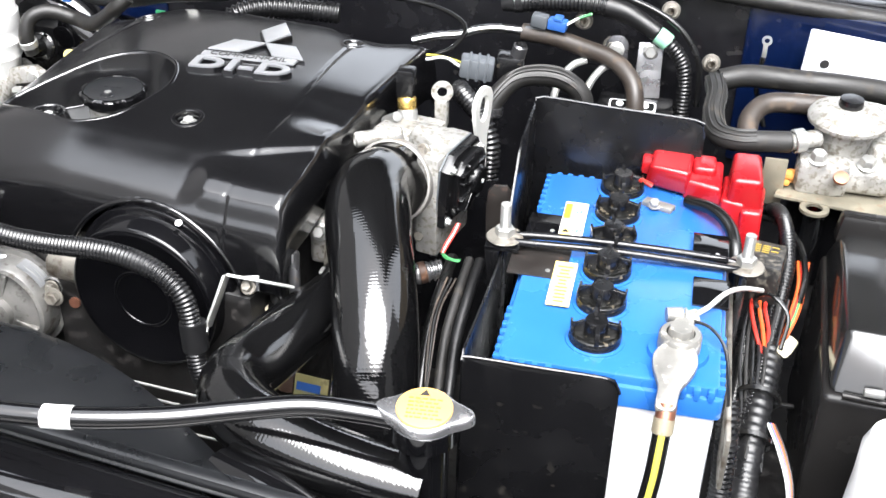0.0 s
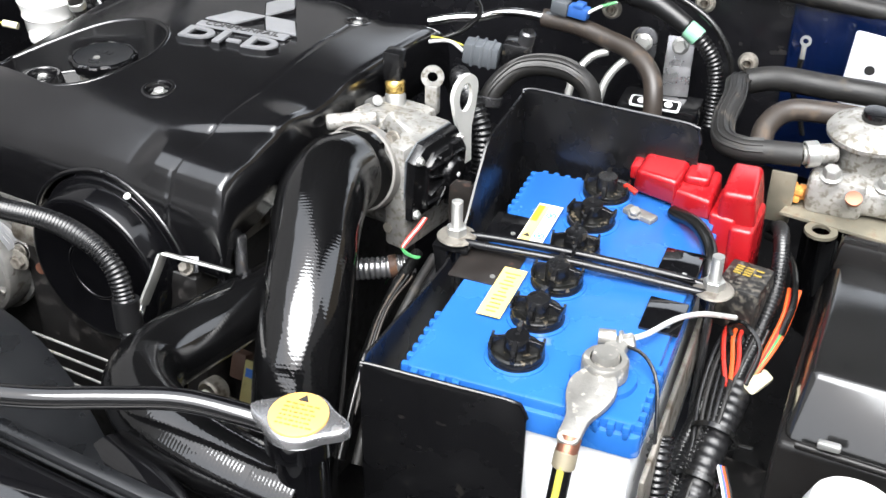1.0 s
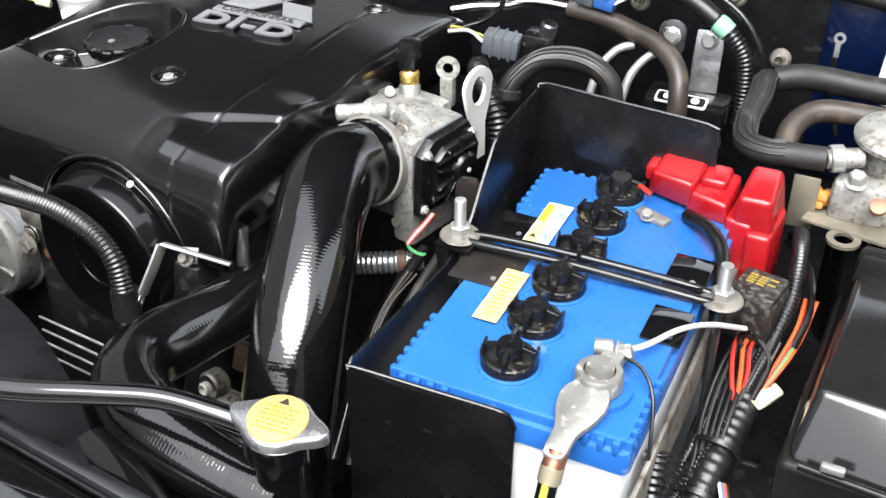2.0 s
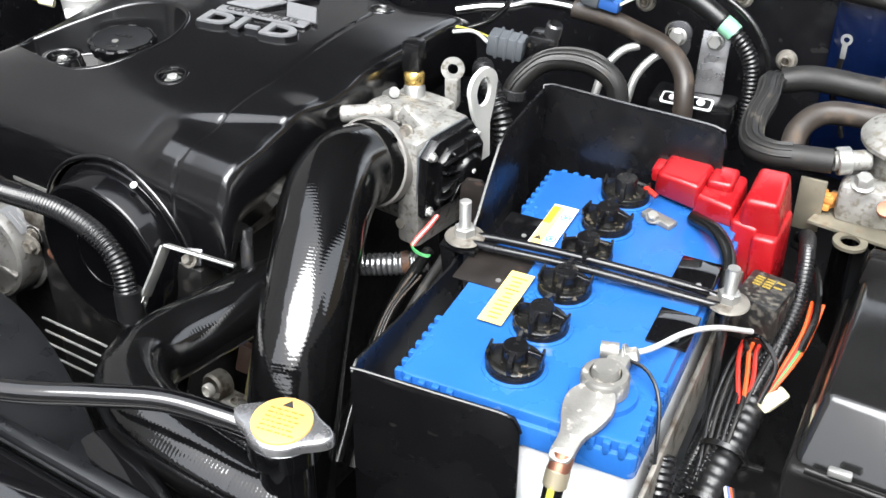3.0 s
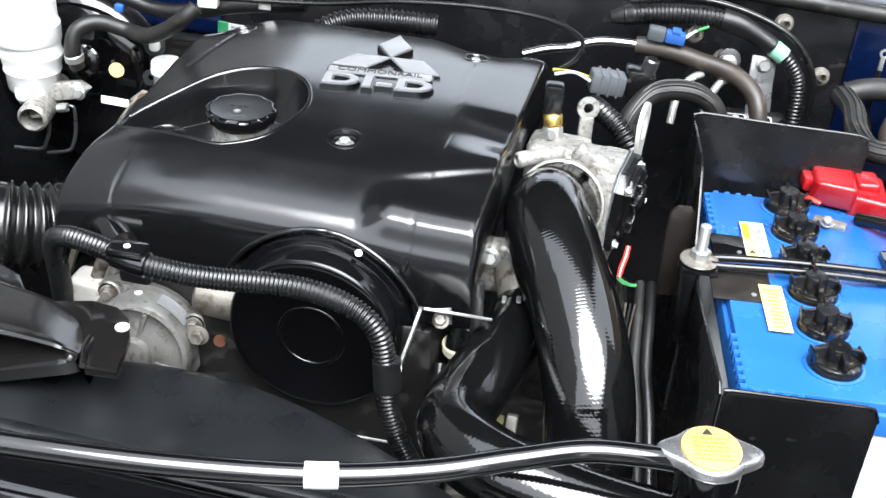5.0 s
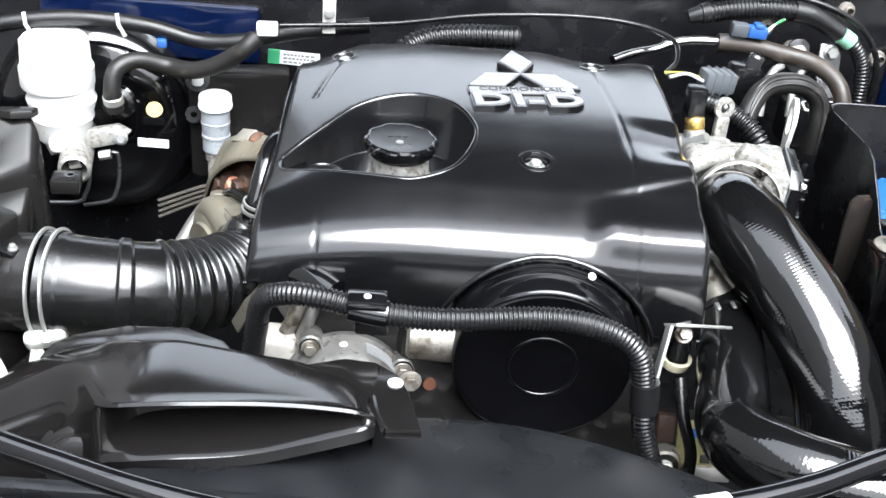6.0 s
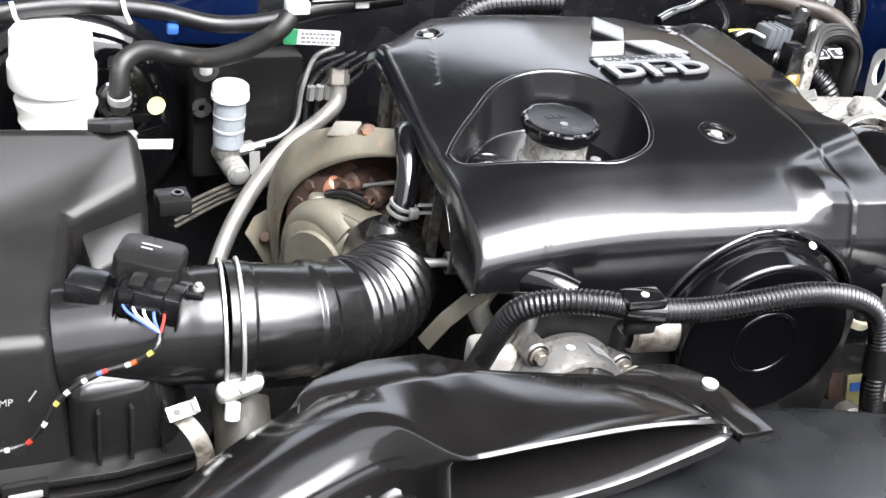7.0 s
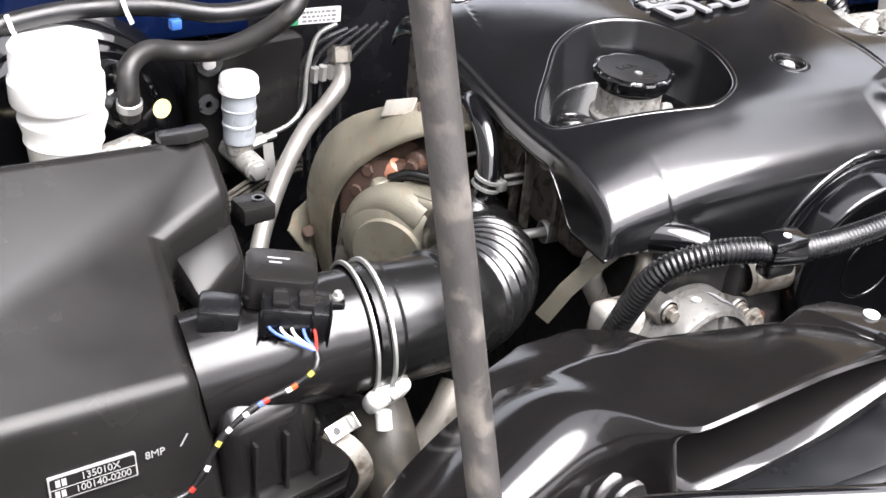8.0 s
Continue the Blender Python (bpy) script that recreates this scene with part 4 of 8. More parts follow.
# ---- radiator side ----
def radiator():
    rad = thing("radiator", "black radiator with a moulded plastic top tank", "radiator", eng(0.08, -0.27, 0.5), -7.5)
    part("tank", box((0.86, 0.055, 0.06), (0.0, -0.275, 0.925), 0.016, ENG, seg=3), gloss_black, rad)
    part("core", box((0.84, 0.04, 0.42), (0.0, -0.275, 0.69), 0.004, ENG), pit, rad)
    neck = V((-0.108, -0.123, 0.951))
    part("filler_neck", lathe([(0.018, -0.02), (0.018, 0.035), (0.024, 0.037), (0.024, 0.052), (0.020, 0.054)], neck, (0, 0, 1), 32), gloss_black, rad)
    part("outlet", tube([eng(0.33, -0.25, 0.935), eng(0.27, -0.225, 0.935), eng(0.22, -0.21, 0.93)], 0.020, 24), gloss_black, rad)
    return rad


def radiator_cap(rad):
    at = V((-0.108, -0.123, 1.004))
    tilt = V((0.05, -0.05, 1)).normalized()
    out = []
    for k in range(72):
        a = 2 * math.pi * k / 72
        ear = 0.0128 * max(0.0, math.cos(a)) ** 14 + 0.0128 * max(0.0, -math.cos(a)) ** 14
        out.append(((0.0232 + ear) * math.cos(a), (0.0232 + ear * 0.9) * math.sin(a)))
    spin = Matrix.Rotation(radians(-4), 4, "Z")
    rot = Matrix.Translation(at) @ spin @ frame_of(tilt)
    r0 = rot.to_3x3() @ V((1, 0, 0))
    fix = Matrix.Rotation(math.atan2(r0.y, r0.x) * -1, 4, "Z")
    rot = Matrix.Translation(at) @ fix @ frame_of(tilt)
    cap = part("pressure_cap", prism(out, 0, 0.008, rot, 0.003, seg=3), satin_metal, rad, "bright metal cap with two ears")
    part("skirt", lathe([(0.0212, -0.008), (0.0226, 0.001)], at, tilt, 40), chrome, cap)
    part("label", prism(disc(0.0200, 48), 0.008, 0.0098, rot, 0.0008), cap_yellow, cap, "round yellow warning label")
    bm = bmesh.new()
    rng = random.Random(5)
    for row in range(6):
        y, x = 0.008 - 0.0038 * row, -0.012
        while x < 0.0095:
            wd = rng.uniform(0.0015, 0.0045)
            box((wd, 0.0014, 0.0003), (x + wd / 2, y, 0.00995), 0, rot, bm=bm)
            x += wd + 0.0012
    part("print", bm, olive_ink, cap)
    part("warning_mark", prism([(-0.004, 0), (0.0035, 0), (0, 0.006)], 0.0098, 0.0102, rot @ pose(-0.001, 0.0112, 0)), ink, cap)


def overflow_hose():
    hz = thing("overflow_hose", "thin glossy black overflow hose along the radiator top", "hose", (-0.45, -0.19, 1.0))
    pts = [(-0.126, -0.126, 1.000), (-0.150, -0.130, 1.005), (-0.190, -0.136, 1.008), (-0.235, -0.150, 1.006), (-0.290, -0.168, 1.003), (-0.36, -0.183, 1.002), (-0.45, -0.190, 1.002), (-0.53, -0.191, 1.003), (-0.60, -0.188, 1.004),
           (-0.65, -0.178, 1.006), (-0.70, -0.160, 1.008), (-0.75, -0.135, 1.008), (-0.80, -0.110, 1.008), (-0.85, -0.088, 1.005), (-0.92, -0.072, 1.000), (-1.0, -0.075, 0.98)]
    part("hose", tube(pts, 0.0080, 18), gloss_black, hz)
    for p in ((-0.598, -0.188, 1.0), (-0.622, -0.185, 1.0)):
        part("clip", box((0.006, 0.016, 0.022), p, 0.002), gloss_black, hz)
    part("tape", tube([(-0.344, -0.1805, 1.002), (-0.355, -0.1825, 1.002), (-0.365, -0.1838, 1.002)], 0.0087, 16), white_plastic, hz, "white tape wrap")


def coolant_hose():
    ch = thing("coolant_hose", "thick black rubber radiator hose in an S bend", "hose", (-0.28, -0.06, 0.9))
    pts = [(-0.230, 0.118, 0.945), (-0.238, 0.092, 0.941), (-0.246, 0.066, 0.941), (-0.264, 0.010, 0.943), (-0.277, -0.030, 0.943), (-0.278, -0.058, 0.946), (-0.264, -0.085, 0.951), (-0.236, -0.106, 0.952), (-0.190, -0.119, 0.947), (-0.140, -0.126, 0.942), (-0.105, -0.128, 0.94)]
    part("hose", tube(pts, lambda s: 0.0258 + 0.0030 * math.sin(math.pi * min(1.0, s / 0.9)), 40, rib=(0.0028, 0.000035)), rubber, ch, sharp=80)
    part("joint_band", tube([(-0.2335, 0.1065, 0.943), (-0.2360, 0.0985, 0.942)], 0.0272, 32, straight=True), hose_black, ch)
    part("clamp", lathe([(0.0245, -0.003), (0.0262, -0.0025), (0.0262, 0.0025), (0.0245, 0.003)], (-0.142, -0.1257, 0.942), (0.98, -0.12, -0.1), 40), gloss_black, ch, "black hose clamp")


def fan_shroud():
    fs = thing("fan_shroud", "matt black plastic fan shroud behind the radiator", "fan shroud", eng(0, -0.19, 0.7), -7.5)
    bm = bmesh.new()
    rings = []
    for k in range(49):
        u = -0.42 + 0.84 * k / 48
        reach = -0.225 + 0.10 * math.cos(min(1.0, abs(u + 0.02) / 0.27) * math.pi / 2)
        rings.append([eng(u, -0.25, 0.952), eng(u, -0.245 + 0.2 * (reach + 0.225), 0.953), eng(u, reach - 0.012, 0.948), eng(u, reach, 0.942), eng(u, reach + 0.004, 0.925), eng(u, reach + 0.004, 0.84)])
    rings = [[bm.verts.new(p) for p in r] for r in rings]
    for a, b in zip(rings, rings[1:]):
        for j in range(5):
            bm.faces.new((a[j], b[j], b[j + 1], a[j + 1]))
    bmesh.ops.recalc_face_normals(bm, faces=bm.faces)
    sh = part("shroud", bm, shroud_black, fs)
    th = sh.modifiers.new("thickness", "SOLIDIFY")
    th.thickness = 0.003
    part("top_flange", box((0.80, 0.012, 0.010), (0.0, -0.244, 0.958), 0.003, ENG), shroud_black, fs)


def snorkel():
    """Air intake duct: flat trumpet with a wide slot mouth, closing to a round pipe at the air cleaner."""
    sn = thing("intake_duct", "smooth black plastic air intake duct with a wide slot mouth", "intake duct", (-0.68, -0.02, 0.94))
    # x, back edge (y, z), upper lip (y, z), lower lip (y, z), depth of the mouth, crown of the top
    stations = [(-0.553, -0.060, 0.985, -0.077, 0.9880, -0.080, 0.9850, 0.000, 0.0), (-0.559, -0.050, 0.985, -0.078, 0.9920, -0.083, 0.9845, 0.003, 0.0),
                (-0.570, -0.030, 0.985, -0.077, 0.9955, -0.084, 0.9820, 0.016, 0.0), (-0.600, -0.009, 0.985, -0.073, 0.9970, -0.083, 0.9730, 0.034, 0.001),
                (-0.630, 0.001, 0.985, -0.070, 0.9970, -0.081, 0.9640, 0.042, 0.001), (-0.660, 0.011, 0.985, -0.069, 0.9970, -0.080, 0.9600, 0.046, 0.001),
                (-0.690, 0.020, 0.985, -0.068, 0.9965, -0.079, 0.9585, 0.046, 0.001), (-0.712, 0.024, 0.982, -0.066, 0.9945, -0.076, 0.9550, 0.042, 0.002),
                (-0.724, 0.029, 0.979, -0.064, 0.9925, -0.073, 0.9520, 0.030, 0.001), (-0.733, 0.032, 0.976, -0.060, 0.9895, -0.069, 0.9480, 0.012, 0.001),
                (-0.741, 0.035, 0.973, -0.053, 0.9865, -0.064, 0.9400, 0.000, 0.001), (-0.752, 0.040, 0.967, -0.042, 0.9820, -0.055, 0.9270, 0.000, 0.002),
                (-0.768, 0.048, 0.959, -0.031, 0.9760, -0.050, 0.9150, 0.000, 0.003), (-0.790, 0.058, 0.946, -0.030, 0.9660, -0.047, 0.9000, 0.000, 0.004),
                (-0.830, 0.056, 0.926, -0.036, 0.9480, -0.052, 0.8850, 0.000, 0.005), (-0.880, 0.040, 0.908, -0.052, 0.9290, -0.066, 0.8700, 0.000, 0.005),
                (-0.940, 0.020, 0.892, -0.074, 0.9080, -0.086, 0.8580, 0.000, 0.005)]
    bm = bmesh.new()
    rings = []
    for k in range((len(stations) - 1) * 5 + 1):
        i = min(k // 5, len(stations) - 2)
        f = k / 5 - i
        row = [stations[max(0, min(len(stations) - 1, i + d))] for d in (-1, 0, 1, 2)]
        x, yb, zb, yu, zu, yl, zl, deep, crown = [0.5 * (2 * b + (c - a) * f + (2 * a - 5 * b + 4 * c - d) * f * f + (3 * b - a - 3 * c + d) * f ** 3) for a, b, c, d in zip(*row)]
        deep = max(deep, 0.0)
        sec = [(yb + 0.004, zb - 0.045), (yb + 0.0035, zb - 0.006), (yb + 0.0022, zb - 0.0012), (yb, zb)]
        left = max(0.0, min(1.0, (-0.722 - x) / 0.036))
        left = left * left * (3 - 2 * left)
        shut = max(left, 1 - min(1.0, deep / 0.014)) if x > -0.65 else left
        turn = 0.032 * left + 0.003 * (shut - left)
        for g in (0.06, 0.2, 0.4, 0.6, 0.8, 0.95):
            sec.append((yb + (yu + turn - yb) * g, zb + (zu - zb) * g + crown * math.sin(math.pi * g)))
        rim = 0.0022 * min(1.0, deep / 0.01)
        gap = max(zu - zl, 0.001)
        edge = [(yu + 0.0015, zu + 0.0005), (yu - 0.0008, zu - 0.0008), (yu, zu - 0.0012 - rim * 0.4), (yu + 0.3 * deep, zu - 0.0012 - rim), (yu + deep, zu - min(0.008, gap * 0.3))]
        bend = [(yu + turn - turn * math.cos(radians(a)), zu - turn + turn * math.sin(radians(a))) for a in (78, 60, 42, 22, 4)]
        sec += [(p[0] + (q[0] - p[0]) * shut, p[1] + (q[1] - p[1]) * shut) for p, q in zip(edge, bend)]
        sec += [
                (yl + deep, zl + min(0.006, gap * 0.25)), (yl + 0.3 * deep, zl + 0.001 + rim), (yl + 0.0008, zl + 0.001 + rim * 0.4), (yl - 0.0008, zl + 0.0008), (yl - 0.0002, zl - 0.001),
                (yl + 0.002, zl - 0.011), (yl + 0.006, zl - 0.0135), (yl + 0.035, zl - 0.016)]
        rings.append([bm.verts.new((x, y, z)) for y, z in sec])
    n = len(rings[0])
    for a, b in zip(rings, rings[1:]):
        for j in range(n):
            bm.faces.new((a[j], a[(j + 1) % n], b[(j + 1) % n], b[j]))
    bm.faces.new(rings[0])
    bm.faces.new(rings[-1])
    bmesh.ops.recalc_face_normals(bm, faces=bm.faces)
    part("duct", bm, duct_black, sn, sharp=42)
    tab = [(-0.599, -0.008), (-0.570, -0.001), (-0.548, -0.006), (-0.534, -0.020), (-0.527, -0.040), (-0.522, -0.083), (-0.546, -0.082), (-0.549, -0.068), (-0.560, -0.050), (-0.580, -0.03)]
    part("mounting_tab", prism(tab, 0.976, 0.9835, None, 0.0012), duct_black, sn)
    part("tab_ridge", tube([(-0.5475, -0.081, 0.983), (-0.552, -0.066, 0.985), (-0.553, -0.050, 0.985)], 0.0028, 8), duct_black, sn)
    part("push_rivet", lathe([(0.0055, 0), (0.0055, 0.001), (0.003, 0.0022), (0, 0.0022)], (-0.5355, -0.0315, 0.9835), (0, 0, 1), 20), white_plastic, sn, "white push rivet")
    back = [(-0.795, 0.045), (-0.789, 0.063), (-0.775, 0.075), (-0.735, 0.087), (-0.69, 0.084), (-0.660, 0.066), (-0.640, 0.035), (-0.64, 0.0), (-0.76, 0.03)]
    part("rear_flange", prism(back, 0.945, 0.953, None, 0.003), duct_black, sn)
    collar = lathe([(0.036, -0.02), (0.036, 0.002), (0.0335, 0.005), (0.0300, 0.0055), (0.0290, 0.011), (0.0270, 0.0125), (0.0235, 0.013), (0.0225, 0.019), (0.0200, 0.021), (0.0, 0.021)], (-0.752, -0.040, 0.922), (-0.15, -0.80, 0.45), 40)
    part("collar", collar, pipe_black, sn)


radiator_cap(radiator())
overflow_hose()
coolant_hose()
fan_shroud()
snorkel()

# ---- battery and its tray ----
BX0, BX1, BY0, BY1, BZ = -0.076, 0.099, -0.038, 0.272, 0.998


def battery():
    bat = thing("battery", "blue lidded white battery with six black filler caps", "battery", (0.0115, 0.117, 0.80))
    cx, cy, w, d = (BX0 + BX1) / 2, (BY0 + BY1) / 2, BX1 - BX0, BY1 - BY0
    bm = box((w - 0.008, d - 0.008, 0.175), (cx, cy, 0.885), 0.005)
    part("case", bm, case_plastic, bat, "dusty white plastic case")
    for x in (BX1 - 0.022, BX1 - 0.034, BX1 - 0.046):
        part("case_rib", box((0.004, 0.003, 0.14), (x, BY0 + 0.0035, 0.885), 0.001), case_plastic, bat)
    # lid: slab with a lower rim, slightly raised middle band for the caps
    bm = prism(rounded(w, d, 0.006), BZ - 0.026, BZ - 0.008, Matrix.Translation((cx, cy, 0)), 0.002)
    prism(rounded(w - 0.008, d - 0.008, 0.006), BZ - 0.010, BZ, Matrix.Translation((cx, cy, 0)), 0.002, bm=bm)
    lid = part("lid", bm, blue_plastic, bat, "blue plastic lid")
    spots = [(x, y) for x in (BX0 + 0.003, BX1 - 0.003) for y in (BY0 + 0.008 + 0.0105 * n for n in range(7))]
    spots += [(BX0 + 0.003, BY1 - 0.008 - 0.0105 * n) for n in range(7)]
    across = [(x + 0.0105 * n, y) for x, y in ((BX0 + 0.012, BY0 + 0.003), (BX1 - 0.0415, BY0 + 0.003), (BX0 + 0.012, BY1 - 0.003)) for n in range(4)]
    for some, size in ((spots, (0.006, 0.0055, 0.012)), (across, (0.0055, 0.006, 0.012))):
        shared = put_mesh("tooth", box(size, (0, 0, 0), 0.0012), blue_plastic)
        for x, y in some:
            tooth = new("tooth", shared)
            tooth.parent = lid
            tooth.matrix_basis = WM[lid].inverted() @ Matrix.Translation((x, y, BZ - 0.0065))
    for k in range(6):
        at = Matrix.Translation((-0.002, 0.005 + 0.0488 * k, BZ)) @ pose(0, 0, 0, 0, 0, (8, -4, 3, 12, -6, 5)[k])
        mid = at.translation
        cap = part("filler_cap", lathe([(0.0185, -0.001), (0.0198, 0.001), (0.0200, 0.0045), (0.0190, 0.0075), (0.0168, 0.0088), (0.0130, 0.0085), (0.0, 0.0085)], mid, (0, 0, 1), 44), cap_dusty, bat, "black screw filler cap, dusty in its hollows")
        part("cap_hub", lathe([(0.0096, 0.008), (0.0092, 0.0185), (0.0084, 0.0198), (0.0020, 0.0200), (0.0016, 0.0192), (0.0, 0.0192)], mid, (0, 0, 1), 32), cap_black, cap)
        part("cap_rim", lathe([(0.0188, -0.001), (0.0204, 0.0), (0.0206, 0.0035), (0.0198, 0.0052), (0.0193, 0.0050), (0.0193, 0.002)], mid, (0, 0, 1), 44), cap_black, cap)
        for a, reach, high in ((0, 0.0200, 0.0155), (90, 0.0185, 0.0195), (180, 0.0200, 0.0155), (270, 0.0190, 0.0175)):
            fin = prism([(0.007, 0.006), (reach, 0.004), (reach, high - 0.004), (reach - 0.002, high), (0.007, high + 0.0025)], -0.0017, 0.0017, at @ pose(0, 0, 0, 0, 0, a) @ pose(0, 0, 0, 90), 0.0005)
            part("cap_wing", fin, cap_black, cap)
        for a in (0, 180):
            part("cap_flap", box((0.0022, 0.016, 0.0070), (0.0186, 0.0, 0.0115), 0.0009, at @ pose(0, 0, 0, 0, 0, a)), cap_black, cap)
        part("cap_seat", lathe([(0.0235, -0.001), (0.0230, 0.0010), (0.0205, 0.0016)], mid, (0, 0, 1), 40, cap=False), blue_plastic, bat)
    # black vent blocks where the hold-down crosses
    for c, size, mt in (((-0.062, 0.166, BZ + 0.001), (0.034, 0.036, 0.003), gloss_black), ((0.083, 0.157, BZ + 0.003), (0.031, 0.042, 0.008), gloss_black), ((0.085, 0.092, BZ + 0.001), (0.030, 0.042, 0.003), gloss_black), ((-0.060, 0.108, BZ + 0.0005), (0.050, 0.054, 0.002), rusty_plate)):
        part("black_pad", box(size, c, 0.001), mt, bat, "black plastic pad")
        part("pad_rivet", lathe([(0.0022, 0), (0.0020, 0.0008), (0, 0.0010)], V(c) + V((size[0] * 0.18, -size[1] * 0.32, size[2] / 2)), (0, 0, 1), 12), zinc, bat)
    near = part("warning_label", box((0.019, 0.066, 0.0006), (-0.0365, 0.073, BZ + 0.0026), 0), yellow_label, bat, "yellow warning label with small print")
    bars = bmesh.new()
    rng = random.Random(3)
    for r in range(11):
        box((rng.uniform(0.006, 0.013), 0.0014, 0.0003), (-0.0365, 0.046 + 0.0052 * r, BZ + 0.0031), bm=bars)
    part("label_print", bars, olive_ink, near)
    far = part("warning_label", box((0.021, 0.062, 0.0006), (-0.0395, 0.178, BZ + 0.0030), 0), paper, bat, "white and yellow warning label with blue signs")
    part("label_field", box((0.010, 0.058, 0.0003), (-0.0445, 0.177, BZ + 0.0034)), yellow_label, far)
    part("label_heading", box((0.006, 0.026, 0.0003), (-0.0465, 0.192, BZ + 0.0037)), heading_ink, far, "orange heading of the label")
    for x, y in ((-0.0345, 0.158), (-0.0345, 0.192)):
        part("label_sign", lathe([(0.0046, BZ + 0.0031), (0.0046, BZ + 0.0036), (0.0030, BZ + 0.0036), (0.0030, BZ + 0.0031)], (x, y, 0), (0, 0, 1), 20), blue_ink, far)
        part("sign_bar", box((0.003, 0.0036, 0.0004), (x, y, BZ + 0.0035)), blue_ink, far)
    part("warning_mark", prism([(-0.0030, -0.002), (0.0030, -0.002), (0, 0.0035)], BZ + 0.0036, BZ + 0.0039, pose(-0.0445, 0.156, 0)), ink, far)
    part("post_seat", lathe([(0.024, BZ - 0.001), (0.023, BZ + 0.004), (0.010, BZ + 0.004)], (0.062, 0.005, 0), (0, 0, 1), 32), blue_plastic, bat)


def hold_down():
    hd = thing("battery_hold_down", "black steel hold-down bar across the battery with two long bolts", "hold-down bar", (0.01, 0.14, 1.0))
    a, b = V((-0.096, 0.124, 1.004)), V((0.113, 0.136, 0.998))
    d = (b - a).normalized()
    for off in (0.0065, -0.0065):
        s = V((-d.y, d.x, 0)) * off
        part("bar", tube([a + s * 0.2, a + d * 0.02 + s + V((0, 0, 0.003)), a + d * 0.10 + s + V((0, 0, 0.006)), b - d * 0.02 + s + V((0, 0, 0.004)), b + s * 0.2], 0.0034, 12), paint_black, hd)
    for p, h in ((V((-0.094, 0.124, 1.006)), 0.034), (V((0.113, 0.138, 1.0)), 0.032)):
        part("washer", lathe([(0.0155, 0), (0.0162, 0.001), (0.0155, 0.0022), (0.010, 0.0035), (0.0, 0.0035)], p, (0, 0, 1), 36), dull_alloy, hd, "stained domed washer")
        part("nut", lathe([(0.0085, 0.003), (0.0085, 0.010), (0.0075, 0.011), (0, 0.011)], p, (0, 0, 1), 6), zinc, hd)
        part("lower_rod", rod(p + V((0, 0, -0.16)), p + V((0, 0, -0.004)), 0.0035, seg=10), dark_steel, hd)
        part("threaded_rod", tube([p + V((0, 0, -0.004)), p + V((0, 0, h))], 0.0045, 12, rib=(0.0016, 0.0006)), zinc, hd, sharp=80)


